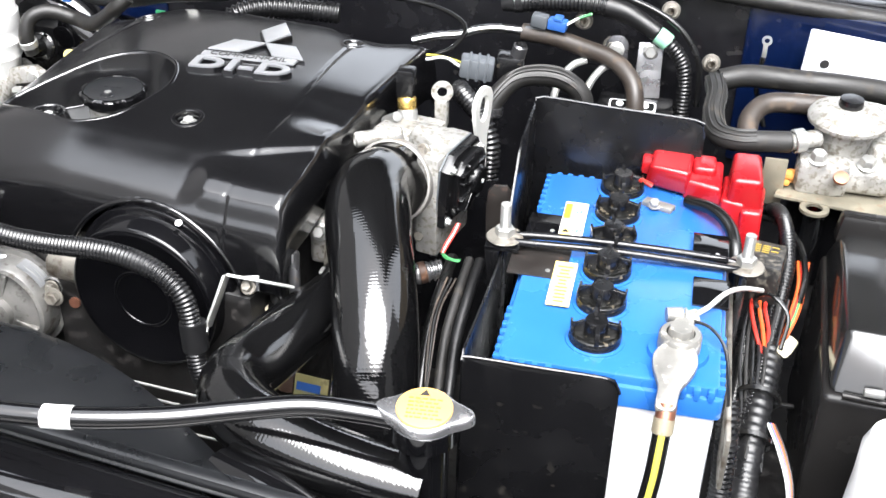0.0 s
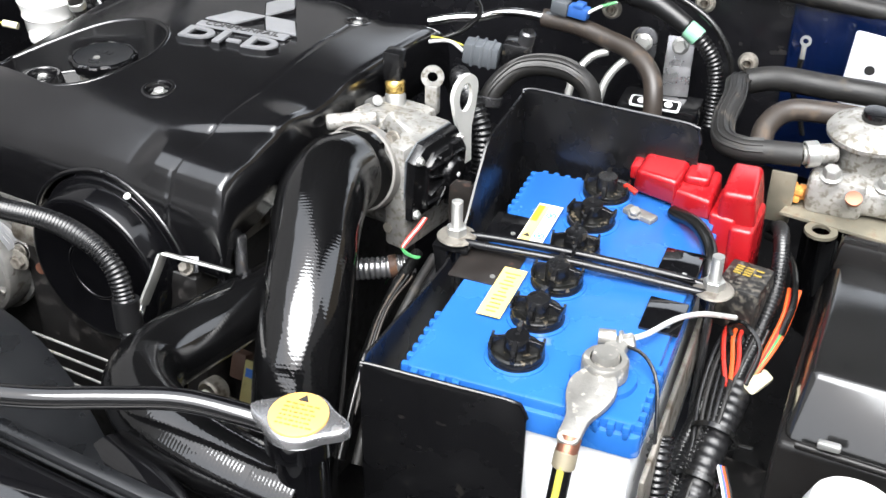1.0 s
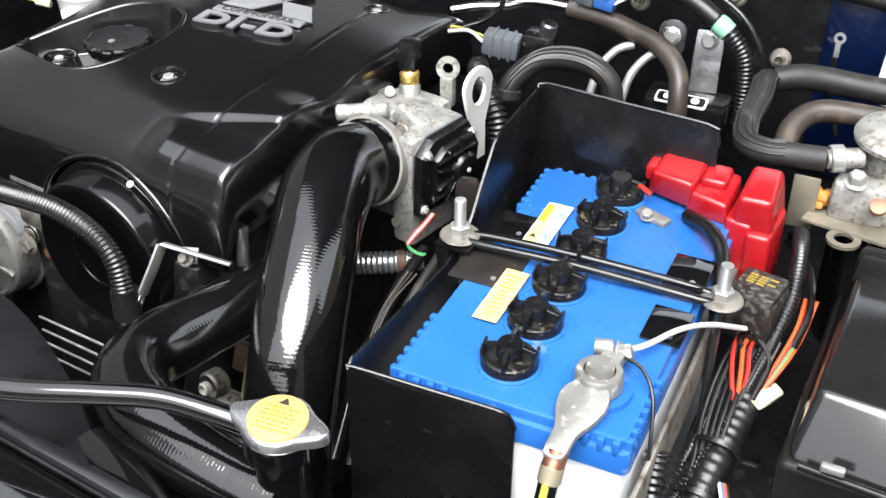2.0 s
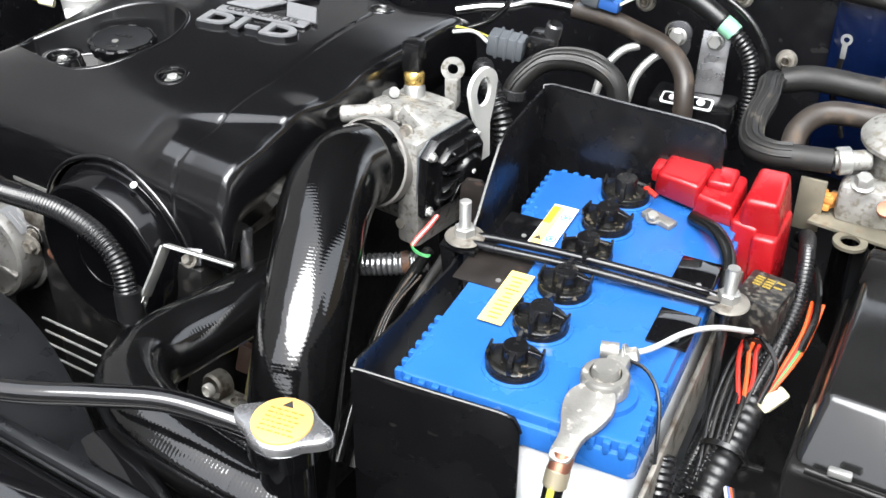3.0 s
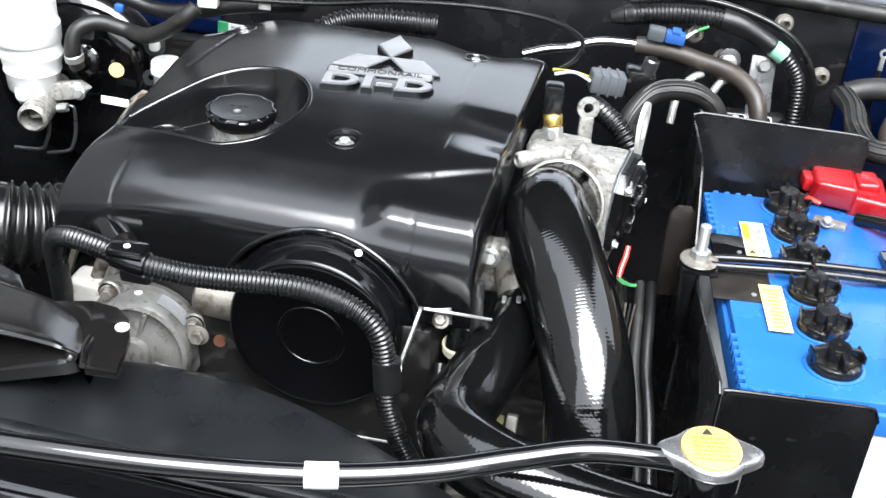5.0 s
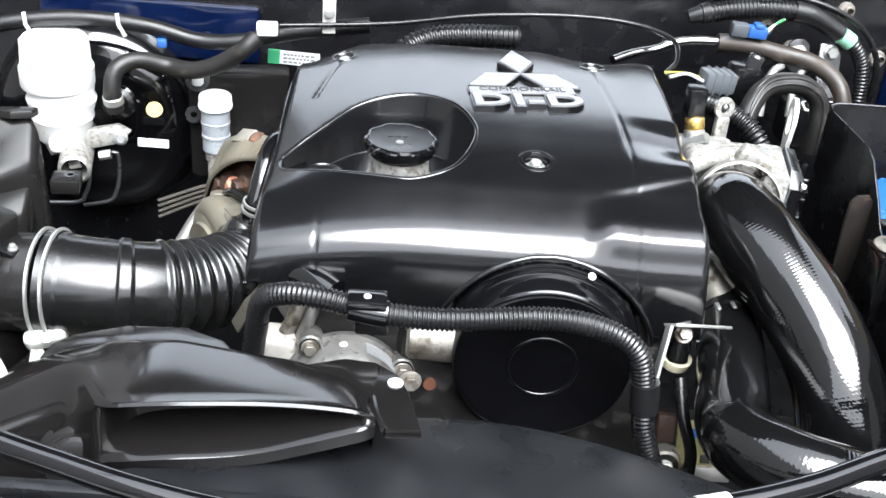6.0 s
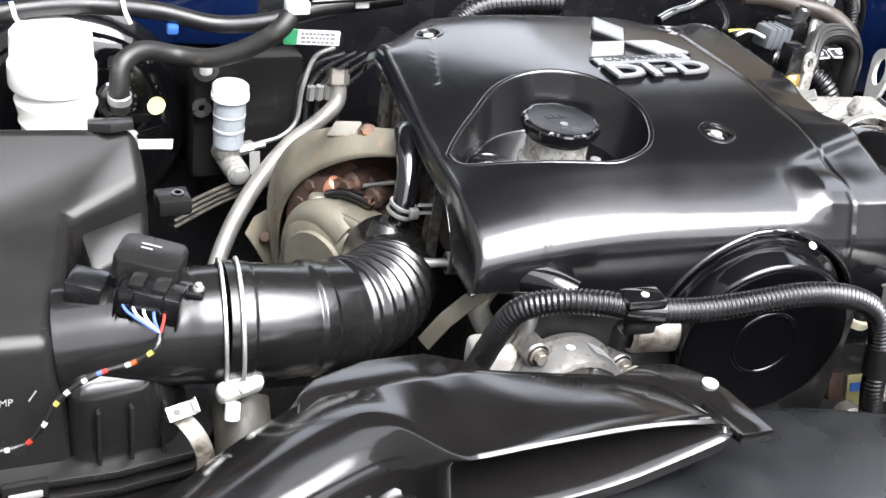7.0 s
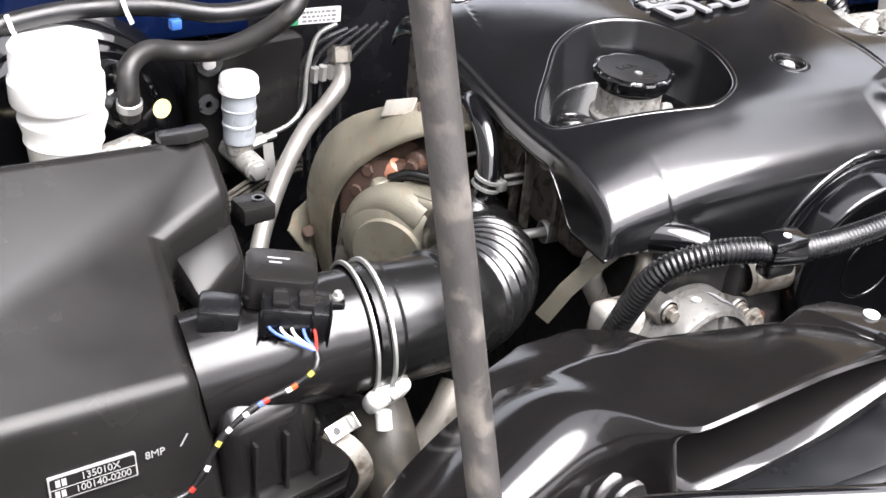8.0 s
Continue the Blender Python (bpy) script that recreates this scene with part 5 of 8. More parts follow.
def negative_clamp():
    nc = thing("negative_terminal", "corroded lead battery clamp with a copper ended cable lug", "battery terminal", (0.062, 0.005, 1.0))
    part("post", lathe([(0.011, 0), (0.0095, 0.018), (0.0085, 0.020), (0, 0.020)], (0.062, 0.005, BZ + 0.004), (0, 0, 1), 28), lead, nc)
    bm = lathe([(0.011, 0.001), (0.0165, 0.001), (0.0165, 0.013), (0.015, 0.015), (0.011, 0.015)], (0.062, 0.005, BZ + 0.004), (0, 0, 1), 32)
    box((0.016, 0.022, 0.012), (0.064, 0.026, BZ + 0.011), 0.003, bm=bm)
    part("clamp", bm, lead, nc)
    out = [(-0.010, 0.004), (0.010, 0.004), (0.0165, -0.008), (0.0150, -0.022), (0.0085, -0.038), (0.0065, -0.058), (-0.0065, -0.058), (-0.0085, -0.038), (-0.0150, -0.022), (-0.0165, -0.008)]
    pts = [(p.x, p.y) for p in spline([(x, y, 0) for x, y in out + out[:1]], 0.003)[:-1]]
    part("lug", prism(pts, 0, 0.005, pose(0.061, -0.008, BZ + 0.010, 14, 0, -5), 0.0015), lead, nc)
    part("bolt", hexbolt((0.066, 0.034, BZ + 0.012), (0.9, 0.2, 0.3), 0.006, 0.008, 0.008), lead, nc)
    part("bolt_stub", rod((0.050, 0.030, BZ + 0.016), (0.062, 0.033, BZ + 0.016), 0.006), lead, nc)
    part("copper_end", rod((0.0575, -0.058, BZ - 0.002), (0.0570, -0.066, BZ - 0.010), 0.0075), copper, nc)
    part("ferrule", rod((0.0570, -0.064, BZ - 0.008), (0.0565, -0.0695, BZ - 0.020), 0.0080, chamfer=0.001), brass_dull, nc, "tarnished brass ferrule")
    cable = thing("earth_cable", "black battery cable with a yellow stripe", "cable", (0.05, -0.09, 0.85))
    pts = [(0.0566, -0.0685, BZ - 0.017), (0.0545, -0.080, BZ - 0.055), (0.050, -0.084, BZ - 0.09), (0.040, -0.086, BZ - 0.14), (0.02, -0.09, BZ - 0.22)]
    part("sleeve", tube(pts, 0.0068, 16), hose_black, cable)
    part("stripe", tube([V(p) + V((0.0, -0.0045, 0.0018)) for p in pts], 0.0030, 10), yellow_wire, cable, "yellow stripe")
    ww = thing("sense_wire", "thin white wire from the battery clamp to the relay", "wire", (0.1, 0.09, 0.99))
    part("wire", tube([(0.068, 0.037, BZ + 0.013), (0.080, 0.052, BZ + 0.011), (0.096, 0.085, BZ + 0.007), (0.112, 0.118, BZ - 0.007), (0.132, 0.152, BZ - 0.028)], 0.0022, 10), white_wire, ww)
    part("eyelet", lathe([(0.003, 0), (0.007, 0), (0.007, 0.002), (0.003, 0.002)], (0.066, 0.036, BZ + 0.013), (0.9, 0.2, 0.4), 20), zinc, ww)
    bw = tube([(0.070, 0.030, BZ + 0.014), (0.085, 0.026, BZ + 0.012), (0.098, 0.012, BZ + 0.002), (0.105, -0.008, BZ - 0.03), (0.107, -0.015, BZ - 0.08)], 0.0014, 8)
    solo("thin_wire", bw, tape_black, "thin dark wire from the clamp down the battery side", "wire", (0.1, 0.0, 0.96))


def positive_cover():
    rc = thing("terminal_cover", "red plastic positive terminal cover in stepped blocks", "terminal cover", (0.08, 0.25, 1.0), -8)
    bm = wedge([(0.017, 0.262, 1.000), (0.060, 0.248, 1.000), (0.066, 0.292, 1.000), (0.022, 0.300, 1.000)], [(0.021, 0.252, 1.027), (0.059, 0.246, 1.026), (0.062, 0.288, 1.028), (0.023, 0.292, 1.028)], 0.005, 4)
    box((0.010, 0.020, 0.014), (0.018, 0.276, 1.016), 0.003, bm=bm)
    part("clamp_block", bm, red_plastic, rc)
    bm = wedge([(0.054, 0.250, 0.996), (0.091, 0.242, 0.996), (0.092, 0.292, 0.996), (0.058, 0.298, 0.996)], [(0.055, 0.249, 1.018), (0.089, 0.242, 1.016), (0.090, 0.290, 1.021), (0.058, 0.294, 1.022)], 0.004, 4)
    box((0.022, 0.030, 0.012), (0.072, 0.276, 1.020), 0.004, pose(0, 0, 0), 3, bm=bm)
    part("bridge_block", bm, red_plastic, rc)
    bm = wedge([(0.093, 0.240, 0.985), (0.129, 0.240, 0.985), (0.131, 0.298, 0.985), (0.095, 0.298, 0.985)], [(0.097, 0.236, 1.031), (0.125, 0.237, 1.031), (0.123, 0.291, 1.034), (0.098, 0.290, 1.034)], 0.005, 4)
    part("fuse_block", bm, red_plastic, rc)
    bm = wedge([(0.092, 0.236, 0.948), (0.113, 0.233, 0.948), (0.114, 0.280, 0.948), (0.094, 0.284, 0.948)], [(0.089, 0.238, 1.008), (0.112, 0.236, 1.006), (0.114, 0.284, 1.008), (0.092, 0.286, 1.010)], 0.0035, 3)
    part("drop_skirt", bm, red_plastic, rc)
    bm = wedge([(0.110, 0.230, 0.938), (0.130, 0.228, 0.938), (0.134, 0.280, 0.938), (0.112, 0.282, 0.938)], [(0.108, 0.232, 1.001), (0.128, 0.232, 1.001), (0.132, 0.282, 1.004), (0.110, 0.284, 1.004)], 0.0035, 3)
    part("drop_skirt", bm, red_plastic, rc)
    part("blue_tag", box((0.005, 0.004, 0.014), (0.108, 0.229, 0.948), 0.001), blue_connector, rc, "small blue tag")
    solo("positive_cable", tube([(0.060, 0.236, 1.003), (0.084, 0.212, 1.010), (0.100, 0.190, 1.004), (0.106, 0.165, 0.99), (0.110, 0.15, 0.95)], 0.006, 14), hose_black, "black positive battery cable", "cable", (0.1, 0.18, 1.0))
    part("clamp_foot", box((0.030, 0.012, 0.006), (0, 0, 0), 0.002, pose(0.034, 0.226, 1.0, 0, 0, -22)), lead, rc)
    part("foot_screw", hexbolt((0.030, 0.222, 1.002), (0, -0.4, 1), 0.005, 0.004, 0.006), lead, rc)
    part("red_lead", tube([(0.005, 0.262, 1.004), (0.016, 0.248, 1.012), (0.026, 0.243, 1.010)], 0.0025, 8), red_wire, rc)


def battery_tray():
    tr = thing("battery_tray", "gloss black steel battery tray with tall rounded walls", "battery tray", (0.0, 0.12, 0.78))

    def plate(outline, thick, m, name):
        part(name, prism(outline, -thick / 2, thick / 2, m, 0.0008), tray_black, tr)

    # front wall
    m = Matrix.Translation((-0.0355, -0.052, 0)) @ Matrix.Rotation(radians(8), 4, "Z") @ Matrix.Rotation(radians(90), 4, "X")
    fr = [(-0.0585, 0.80), (0.0585, 0.80), (0.0585, 0.988), (0.055, 0.996), (0.048, 1.001), (-0.050, 1.012), (-0.056, 1.013), (-0.0585, 1.009)]
    plate(fr, 0.0022, m, "front_wall")
    # side wall towards the engine
    m = Matrix.Translation((-0.0945, 0.0, 0)) @ Matrix.Rotation(radians(90), 4, "Z") @ Matrix.Rotation(radians(90), 4, "X")
    sd = [(-0.058, 0.80), (0.292, 0.80), (0.292, 1.055), (0.286, 1.062), (0.205, 1.062), (0.190, 1.056), (0.165, 1.030), (0.150, 1.012), (0.138, 1.002), (0.10, 0.994), (0.06, 0.998), (-0.05, 1.013), (-0.058, 1.008)]
    plate(sd, 0.0022, m, "side_wall")
    # rear wall
    m = Matrix.Translation((-0.015, 0.288, 0)) @ Matrix.Rotation(radians(-3), 4, "Z") @ Matrix.Rotation(radians(90), 4, "X")
    rr = [(-0.0795, 0.80), (0.083, 0.80), (0.083, 1.046), (0.080, 1.056), (0.073, 1.062), (-0.072, 1.066), (-0.0795, 1.062)]
    plate(rr, 0.0022, m, "rear_wall")
    part("base", box((0.21, 0.36, 0.01), (0.01, 0.115, 0.792), 0.003), tray_black, tr)
    rim = [(-0.093, -0.0605, 1.0125), (-0.088, -0.0595, 1.0132), (-0.035, -0.052, 1.007), (0.011, -0.0455, 1.0015), (0.019, -0.0445, 0.997), (0.0225, -0.044, 0.988)]
    part("rolled_rim", tube(rim, 0.0015, 8), paint_black, tr)
    part("rolled_rim", tube([(-0.0945, 0.287, 1.062), (-0.088, 0.2915, 1.0655), (-0.02, 0.288, 1.064), (0.057, 0.2845, 1.0625), (0.065, 0.284, 1.057), (0.068, 0.284, 1.046)], 0.0015, 8), paint_black, tr)
    part("stud_plate", band([(-0.094, 0.108, 1.003), (-0.094, 0.124, 1.004), (-0.094, 0.140, 1.003)], 0.030, 0.003, (1, 0, 0)), tray_black, tr)
    lug = [(-0.009, -0.055), (0.010, -0.055), (0.013, 0.015), (0.011, 0.030), (0.006, 0.036), (-0.006, 0.036), (-0.011, 0.030), (-0.012, 0.010)]
    part("lug", prism(lug, -0.0015, 0.0015, pose(-0.107, 0.170, 0.995, 90, 0, 8), 0.0006), rusty_plate, tr, "rust speckled black lug")
    part("gusset", wedge([(-0.103, 0.112, 0.930), (-0.096, 0.112, 0.930), (-0.096, 0.120, 0.930), (-0.103, 0.120, 0.930)], [(-0.109, 0.108, 1.001), (-0.096, 0.108, 1.001), (-0.096, 0.138, 1.001), (-0.109, 0.138, 1.001)], 0.002), tray_black, tr)
    part("outer_bracket", box((0.004, 0.30, 0.05), (0.106, 0.10, 0.94), 0.0015), dull_alloy, tr)


battery()
hold_down()
negative_clamp()
positive_cover()
battery_tray()

# ---- air cleaner, turbo and brake side ----
def bellows_duct():
    bd = thing("intake_bellows", "black rubber intake pipe with bellows and a twin wire clamp", "intake pipe", (-0.78, 0.16, 0.9))
    line = [(-0.918, 0.188, 0.927), (-0.86, 0.176, 0.936), (-0.812, 0.167, 0.940), (-0.772, 0.163, 0.938), (-0.735, 0.166, 0.934), (-0.700, 0.180, 0.927), (-0.672, 0.203, 0.920), (-0.652, 0.232, 0.916), (-0.640, 0.27, 0.912)]
    part("sensor_pipe", tube(line[:3], lambda s: 0.0415 + 0.001 * (s > 0.85), 36), pipe_black, bd)

    def rr(s):
        base = 0.0440 - 0.006 * min(1, s * 1.4)
        if s < 0.08:
            return base + 0.001
        if 0.26 < s < 0.30:
            return base + 0.0022
        if 0.40 < s < 0.78:
            return base + 0.0030 * math.sin((s - 0.40) / 0.38 * 7 * 2 * math.pi)
        return base
    part("bellows", tube(line[2:], rr, 36, step=0.0012), hose_black, bd, sharp=80)
    mark = V((-0.776, 0.163, 0.938))
    for k, (a, w) in enumerate(((62, 0.006), (72, 0.009), (82, 0.009), (92, 0.005))):
        up = V((0.0, -math.cos(radians(a)), math.sin(radians(a))))
        part("moulded_mark", box((w, 0.0014, 0.0010), (0, 0, 0), 0.0003, Matrix.Translation(mark + up * 0.0418 + V((0.004 * (k % 2), 0, 0))) @ frame_of(up)), hose_black, bd)
    seam = [V(p) + V((0.0, -0.0335, -0.0245)) for p in ((-0.800, 0.1655, 0.940), (-0.786, 0.164, 0.939), (-0.772, 0.163, 0.938), (-0.752, 0.164, 0.936))]
    part("parting_line", tube(seam, 0.0016, 8), hose_black, bd)
    ax = V((0.94, -0.16, 0.03)).normalized()
    for k in range(2):
        c = V((-0.812, 0.167, 0.940)) + ax * 0.012 * k
        part("clamp_wire", lathe([(0.0452, -0.0016), (0.0475, -0.001), (0.0475, 0.001), (0.0452, 0.0016)], c, ax, 48), zinc, bd, "bright clamp wire")
    cb = V((-0.808, 0.127, 0.913))
    part("clamp_screw", hexbolt(cb, (0.2, -0.8, 0.5), 0.0058, 0.006, 0.0080), zinc, bd)
    part("clamp_nut", box((0.034, 0.013, 0.019), (0, 0, 0), 0.005, pose(-0.808, 0.128, 0.911, 30, -8, 6), 3), hook_steel, bd)
    part("clamp_tail", rod((-0.814, 0.122, 0.904), (-0.816, 0.116, 0.892), 0.0055, seg=16, chamfer=0.001), hook_steel, bd)
    part("vent_stub", lathe([(0.0185, 0), (0.0175, 0.020), (0.0175, 0.040), (0.0165, 0.0425), (0.0125, 0.0435), (0.0120, 0.052)], (-0.668, 0.240, 0.914), (0.5, 0.30, 0.8), 28), hose_black, bd)
    br = thing("breather_hose", "glossy black breather hose with a spring clip", "hose", (-0.65, 0.26, 1.0))
    part("hose", tube([(-0.646, 0.254, 0.948), (-0.641, 0.250, 0.966), (-0.634, 0.262, 0.992), (-0.628, 0.284, 1.006), (-0.618, 0.31, 1.008), (-0.60, 0.335, 0.99)], 0.0095, 18), gloss_black, br)
    clamp_ax = V((0.25, -0.10, 0.95)).normalized()
    for h in (-0.0035, 0.0035):
        part("clip_band", lathe([(0.0100, -0.0016), (0.0118, -0.0012), (0.0118, 0.0012), (0.0100, 0.0016)], V((-0.6408, 0.2505, 0.969)) + clamp_ax * h, clamp_ax, 28), zinc, br, "zinc spring clip")
        part("clip_ear", box((0.017, 0.004, 0.0022), (0.006, 0, h), 0.0008, pose(-0.628, 0.241, 0.972, 0, -12, -30)), zinc, br)
    part("clip_bridge", box((0.008, 0.006, 0.009), (-0.6345, 0.2400, 0.969), 0.0015), zinc, br)


def flow_sensor():
    fs = thing("air_flow_sensor", "black air flow sensor with plug and taped coloured wires", "sensor", (-0.87, 0.16, 0.985), 14)
    m = pose(-0.860, 0.168, 0.984, 0, 6, -28)
    lid = part("body", prism([(x - 0.006, y + 0.013) for x, y in rounded(0.046, 0.038, 0.009)], -0.010, 0.013, m, 0.002), box_black, fs)
    part("moulded_mark", box((0.014, 0.0016, 0.0004), (-0.008, 0.020, 0.0131), 0, m), grey_print, lid)
    part("moulded_mark", box((0.008, 0.0016, 0.0004), (-0.010, 0.015, 0.0131), 0, m), grey_print, lid)
    part("flange", box((0.064, 0.014, 0.006), (0.004, 0.002, -0.004), 0.002, m), cap_black, fs)
    part("mount_pad", box((0.026, 0.026, 0.020), (-0.042, -0.006, -0.016), 0.003, m), cap_black, fs, "black mounting pad")
    part("plug", box((0.044, 0.022, 0.022), (0.004, -0.017, -0.005), 0.003, m), cap_black, fs)
    for x in (-0.017, -0.006, 0.014, 0.025):
        part("plug_frame", box((0.0016, 0.024, 0.024), (x, -0.018, -0.005), 0.0006, m), gloss_black, fs)
    for x in (-0.010, 0.006):
        part("plug_rib", box((0.010, 0.018, 0.004), (0.004 + x, -0.016, 0.008), 0.001, m), box_black, fs)
    for x in (-0.024, 0.031):
        part("screw", hexbolt(m @ V((x, 0.002, -0.001)), (0, 0, 1), 0.0028, 0.003, 0.004), zinc, fs)
    for k, mt in enumerate((blue_wire, white_wire, white_wire, blue_wire, red_wire)):
        x = -0.012 + 0.007 * k
        p = m @ V((x, -0.027, -0.006))
        part("wire", tube([p, p + V((0.002 - 0.001 * k, -0.006, -0.003)), V((-0.865, 0.124, 0.970))], 0.0011, 8), mt, fs)
    lead_pts = [(-0.865, 0.124, 0.970), (-0.869, 0.117, 0.964), (-0.885, 0.119, 0.953), (-0.903, 0.121, 0.948), (-0.921, 0.122, 0.938), (-0.933, 0.122, 0.926), (-0.943, 0.121, 0.908), (-0.960, 0.121, 0.896), (-1.013, 0.121, 0.898), (-1.070, 0.124, 0.900)]
    part("taped_lead", tube(lead_pts, lambda s: 0.0021 + 0.0004 * math.sin(s * 60), 10), tape_black, fs)
    pl = spline(lead_pts, 0.004)
    for k, mt in ((4, yellow_wire), (7, orange_wire), (8, white_wire), (12, red_wire), (13, blue_wire), (16, white_wire), (20, white_wire), (23, yellow_wire), (28, white_wire), (33, red_wire), (37, white_wire), (43, orange_wire)):
        if k + 1 < len(pl):
            part("bare_wire", tube([pl[k] + V((0, -0.0012, 0.0008)), pl[k + 1] + V((0, -0.0012, 0.0008))], 0.0018, 8), mt, fs)


def air_box():
    ab = thing("air_cleaner", "black moulded plastic air cleaner housing with a printed mark", "air cleaner", (-0.98, 0.18, 0.75), -7.5)
    top = [(-1.18, 0.345, 1.036), (-0.838, 0.326, 1.022), (-0.838, 0.293, 0.989), (-0.897, 0.281, 0.974), (-0.929, 0.152, 0.955), (-1.18, 0.165, 0.960)]
    low = [(-1.18, 0.35, 0.85), (-0.832, 0.331, 0.85), (-0.830, 0.288, 0.85), (-0.888, 0.272, 0.85), (-0.918, 0.132, 0.85), (-1.18, 0.145, 0.85)]
    part("lid", wedge(low, top, 0.010, 4), box_black, ab)
    rim = [(-1.18, 0.36), (-0.82, 0.338), (-0.808, 0.22), (-0.818, 0.155), (-0.845, 0.126), (-0.90, 0.120), (-1.18, 0.135)]
    part("base", wedge([(x, y, 0.70) for x, y in rim], [(x, y, 0.842) for x, y in rim], 0.006, 2), box_black, ab)
    for z in (0.8425, 0.8580):
        part("rim_flange", wedge([(x + 0.005, y - 0.005, z) for x, y in rim], [(x + 0.005, y - 0.005, z + 0.007) for x, y in rim], 0.002, 2), box_black, ab)
    part("lid_latch", box((0.030, 0.006, 0.022), (-0.955, 0.119, 0.856), 0.0015), box_black, ab)
    part("latch_bar", box((0.022, 0.003, 0.005), (-0.955, 0.115, 0.858), 0.001), grey_print, ab)
    neck = [(-0.925, 0.126, 0.855), (-0.850, 0.129, 0.855), (-0.826, 0.18, 0.855), (-0.90, 0.25, 0.855)]
    neckt = [(-0.925, 0.132, 0.930), (-0.862, 0.136, 0.926), (-0.840, 0.182, 0.93), (-0.90, 0.24, 0.95)]
    part("outlet_block", wedge(neck, neckt, 0.016, 5), pipe_black, ab)
    for k in range(3):
        part("rib", box((0.003, 0.006, 0.05), (-0.905 + 0.022 * k, 0.1265 + 0.0006 * k, 0.886), 0.001), box_black, ab)
    part("gusset", wedge([(-0.892, 0.275, 0.93), (-0.840, 0.285, 0.93), (-0.842, 0.255, 0.93), (-0.888, 0.235, 0.93)], [(-0.892, 0.272, 0.962), (-0.842, 0.283, 0.972), (-0.845, 0.262, 0.955), (-0.888, 0.240, 0.945)], 0.004, 2), box_black, ab)
    tab = prism([(-0.017, -0.008), (0.017, -0.008), (0.017, 0.008), (0, 0.015), (-0.017, 0.008)], 0, 0.007, pose(-0.858, 0.330, 1.018, 12, 3, 172), 0.002)
    part("lid_clip", tab, box_black, ab, "raised arrow shaped tab")
    part("side_tab", box((0.026, 0.024, 0.014), (-0.815, 0.306, 0.962), 0.002), box_black, ab)
    part("tab_hole", lathe([(0.005, 0), (0.005, 0.0012), (0.003, 0.0012), (0.003, 0)], (-0.811, 0.306, 0.9692), (0, 0, 1), 16), gloss_black, ab)
    m = pose(-1.000, 0.1500, 0.912, 80, 0, -3) @ Matrix.Translation((0, 0, 0.004))
    part("mould_mark_frame", prism(rounded(0.052, 0.016, 0.001), -0.004, 0.0008, m), grey_print, ab)
    part("mould_mark_field", prism(rounded(0.050, 0.014, 0.001), 0.0008, 0.0012, m), box_black, ab)
    for text, x, y, lead_in in (("135010X", 0.0045, 0.0037, -0.0205), ("100140-0200", 0.0055, -0.0036, -0.0215)):
        part("mould_print", letters(text, 0.0066, m @ pose(x, y, 0.0013), 0.0002, 0.95), grey_print, ab)
        bars = bmesh.new()
        for k in range(2):
            box((0.0028, 0.0046, 0.0004), (lead_in + 0.0036 * k, y, 0.0013), 0, m, bm=bars)
        part("mould_print", bars, grey_print, ab)
    part("mould_line", box((0.050, 0.0004, 0.0004), (0, 0, 0.0013), 0, m), grey_print, ab)
    part("mould_print", letters("8MP", 0.0070, m @ pose(0.0375, 0.003, 0.0008), 0.0002), grey_print, ab)
    part("scratch", box((0.0010, 0.009, 0.0003), (0, 0, 0.0006), 0, m @ pose(0.056, 0.006, 0, 0, 0, -35)), grey_print, ab)
    strap = spline([(-0.856, 0.124, 0.902), (-0.848, 0.112, 0.899), (-0.841, 0.104, 0.888), (-0.837, 0.103, 0.870), (-0.840, 0.108, 0.852), (-0.848, 0.113, 0.835)], 0.004)
    solo("steel_strap", band(strap, 0.013, 0.0016, (1, 0.2, 0), bevel=0.0004), dull_alloy, "curved zinc strap holding the air cleaner", "strap", (-0.85, 0.12, 0.87))
    clip = thing("angle_clip", "small bent zinc clip with a hole beside the air cleaner", "clip", (-0.848, 0.112, 0.91))
    m = pose(-0.853, 0.113, 0.911, 40, 0, 14) @ Matrix.Scale(0.75, 4)
    part("plate", box((0.026, 0.014, 0.0016), (0, 0, 0), 0.0006, m), zinc, clip)
    part("fold", box((0.0016, 0.014, 0.012), (0.0125, 0, 0.006), 0.0006, m), zinc, clip)
    part("hole", lathe([(0.0026, 0), (0.0026, 0.0006), (0, 0.0006)], m @ V((-0.004, 0, 0.0008)), m.to_3x3() @ V((0, 0, 1)), 16), ink, clip)
    solo("lower_hose", tube([(-0.800, 0.150, 0.880), (-0.803, 0.128, 0.862), (-0.806, 0.110, 0.830), (-0.808, 0.100, 0.780), (-0.81, 0.095, 0.70)], 0.021, 22), dusty_hose, "dusty olive grey rubber hose below the intake pipe", "hose", (-0.806, 0.11, 0.82))
    lump = thing("hose_joint", "stained alloy joint on the lower hose", "joint", (-0.752, 0.13, 0.87))
    part("body", tube([(-0.775, 0.125, 0.850), (-0.757, 0.128, 0.872), (-0.742, 0.135, 0.888)], 0.013, 18), dull_alloy, lump)
    part("ear", box((0.026, 0.010, 0.018), (-0.748, 0.110, 0.866), 0.003, None), pale_alloy, lump)
    part("bolt", hexbolt((-0.735, 0.112, 0.892), (-0.3, -0.6, 0.7), 0.006, 0.007, 0.009), zinc, lump)
    solo("support_stay", band([(-0.79, 0.115, 0.86), (-0.80, 0.10, 0.80), (-0.80, 0.09, 0.74)], 0.018, 0.002, (1, 0, 0)), dark_steel, "stained flat steel stay below the intake pipe", "bracket", (-0.8, 0.1, 0.8))


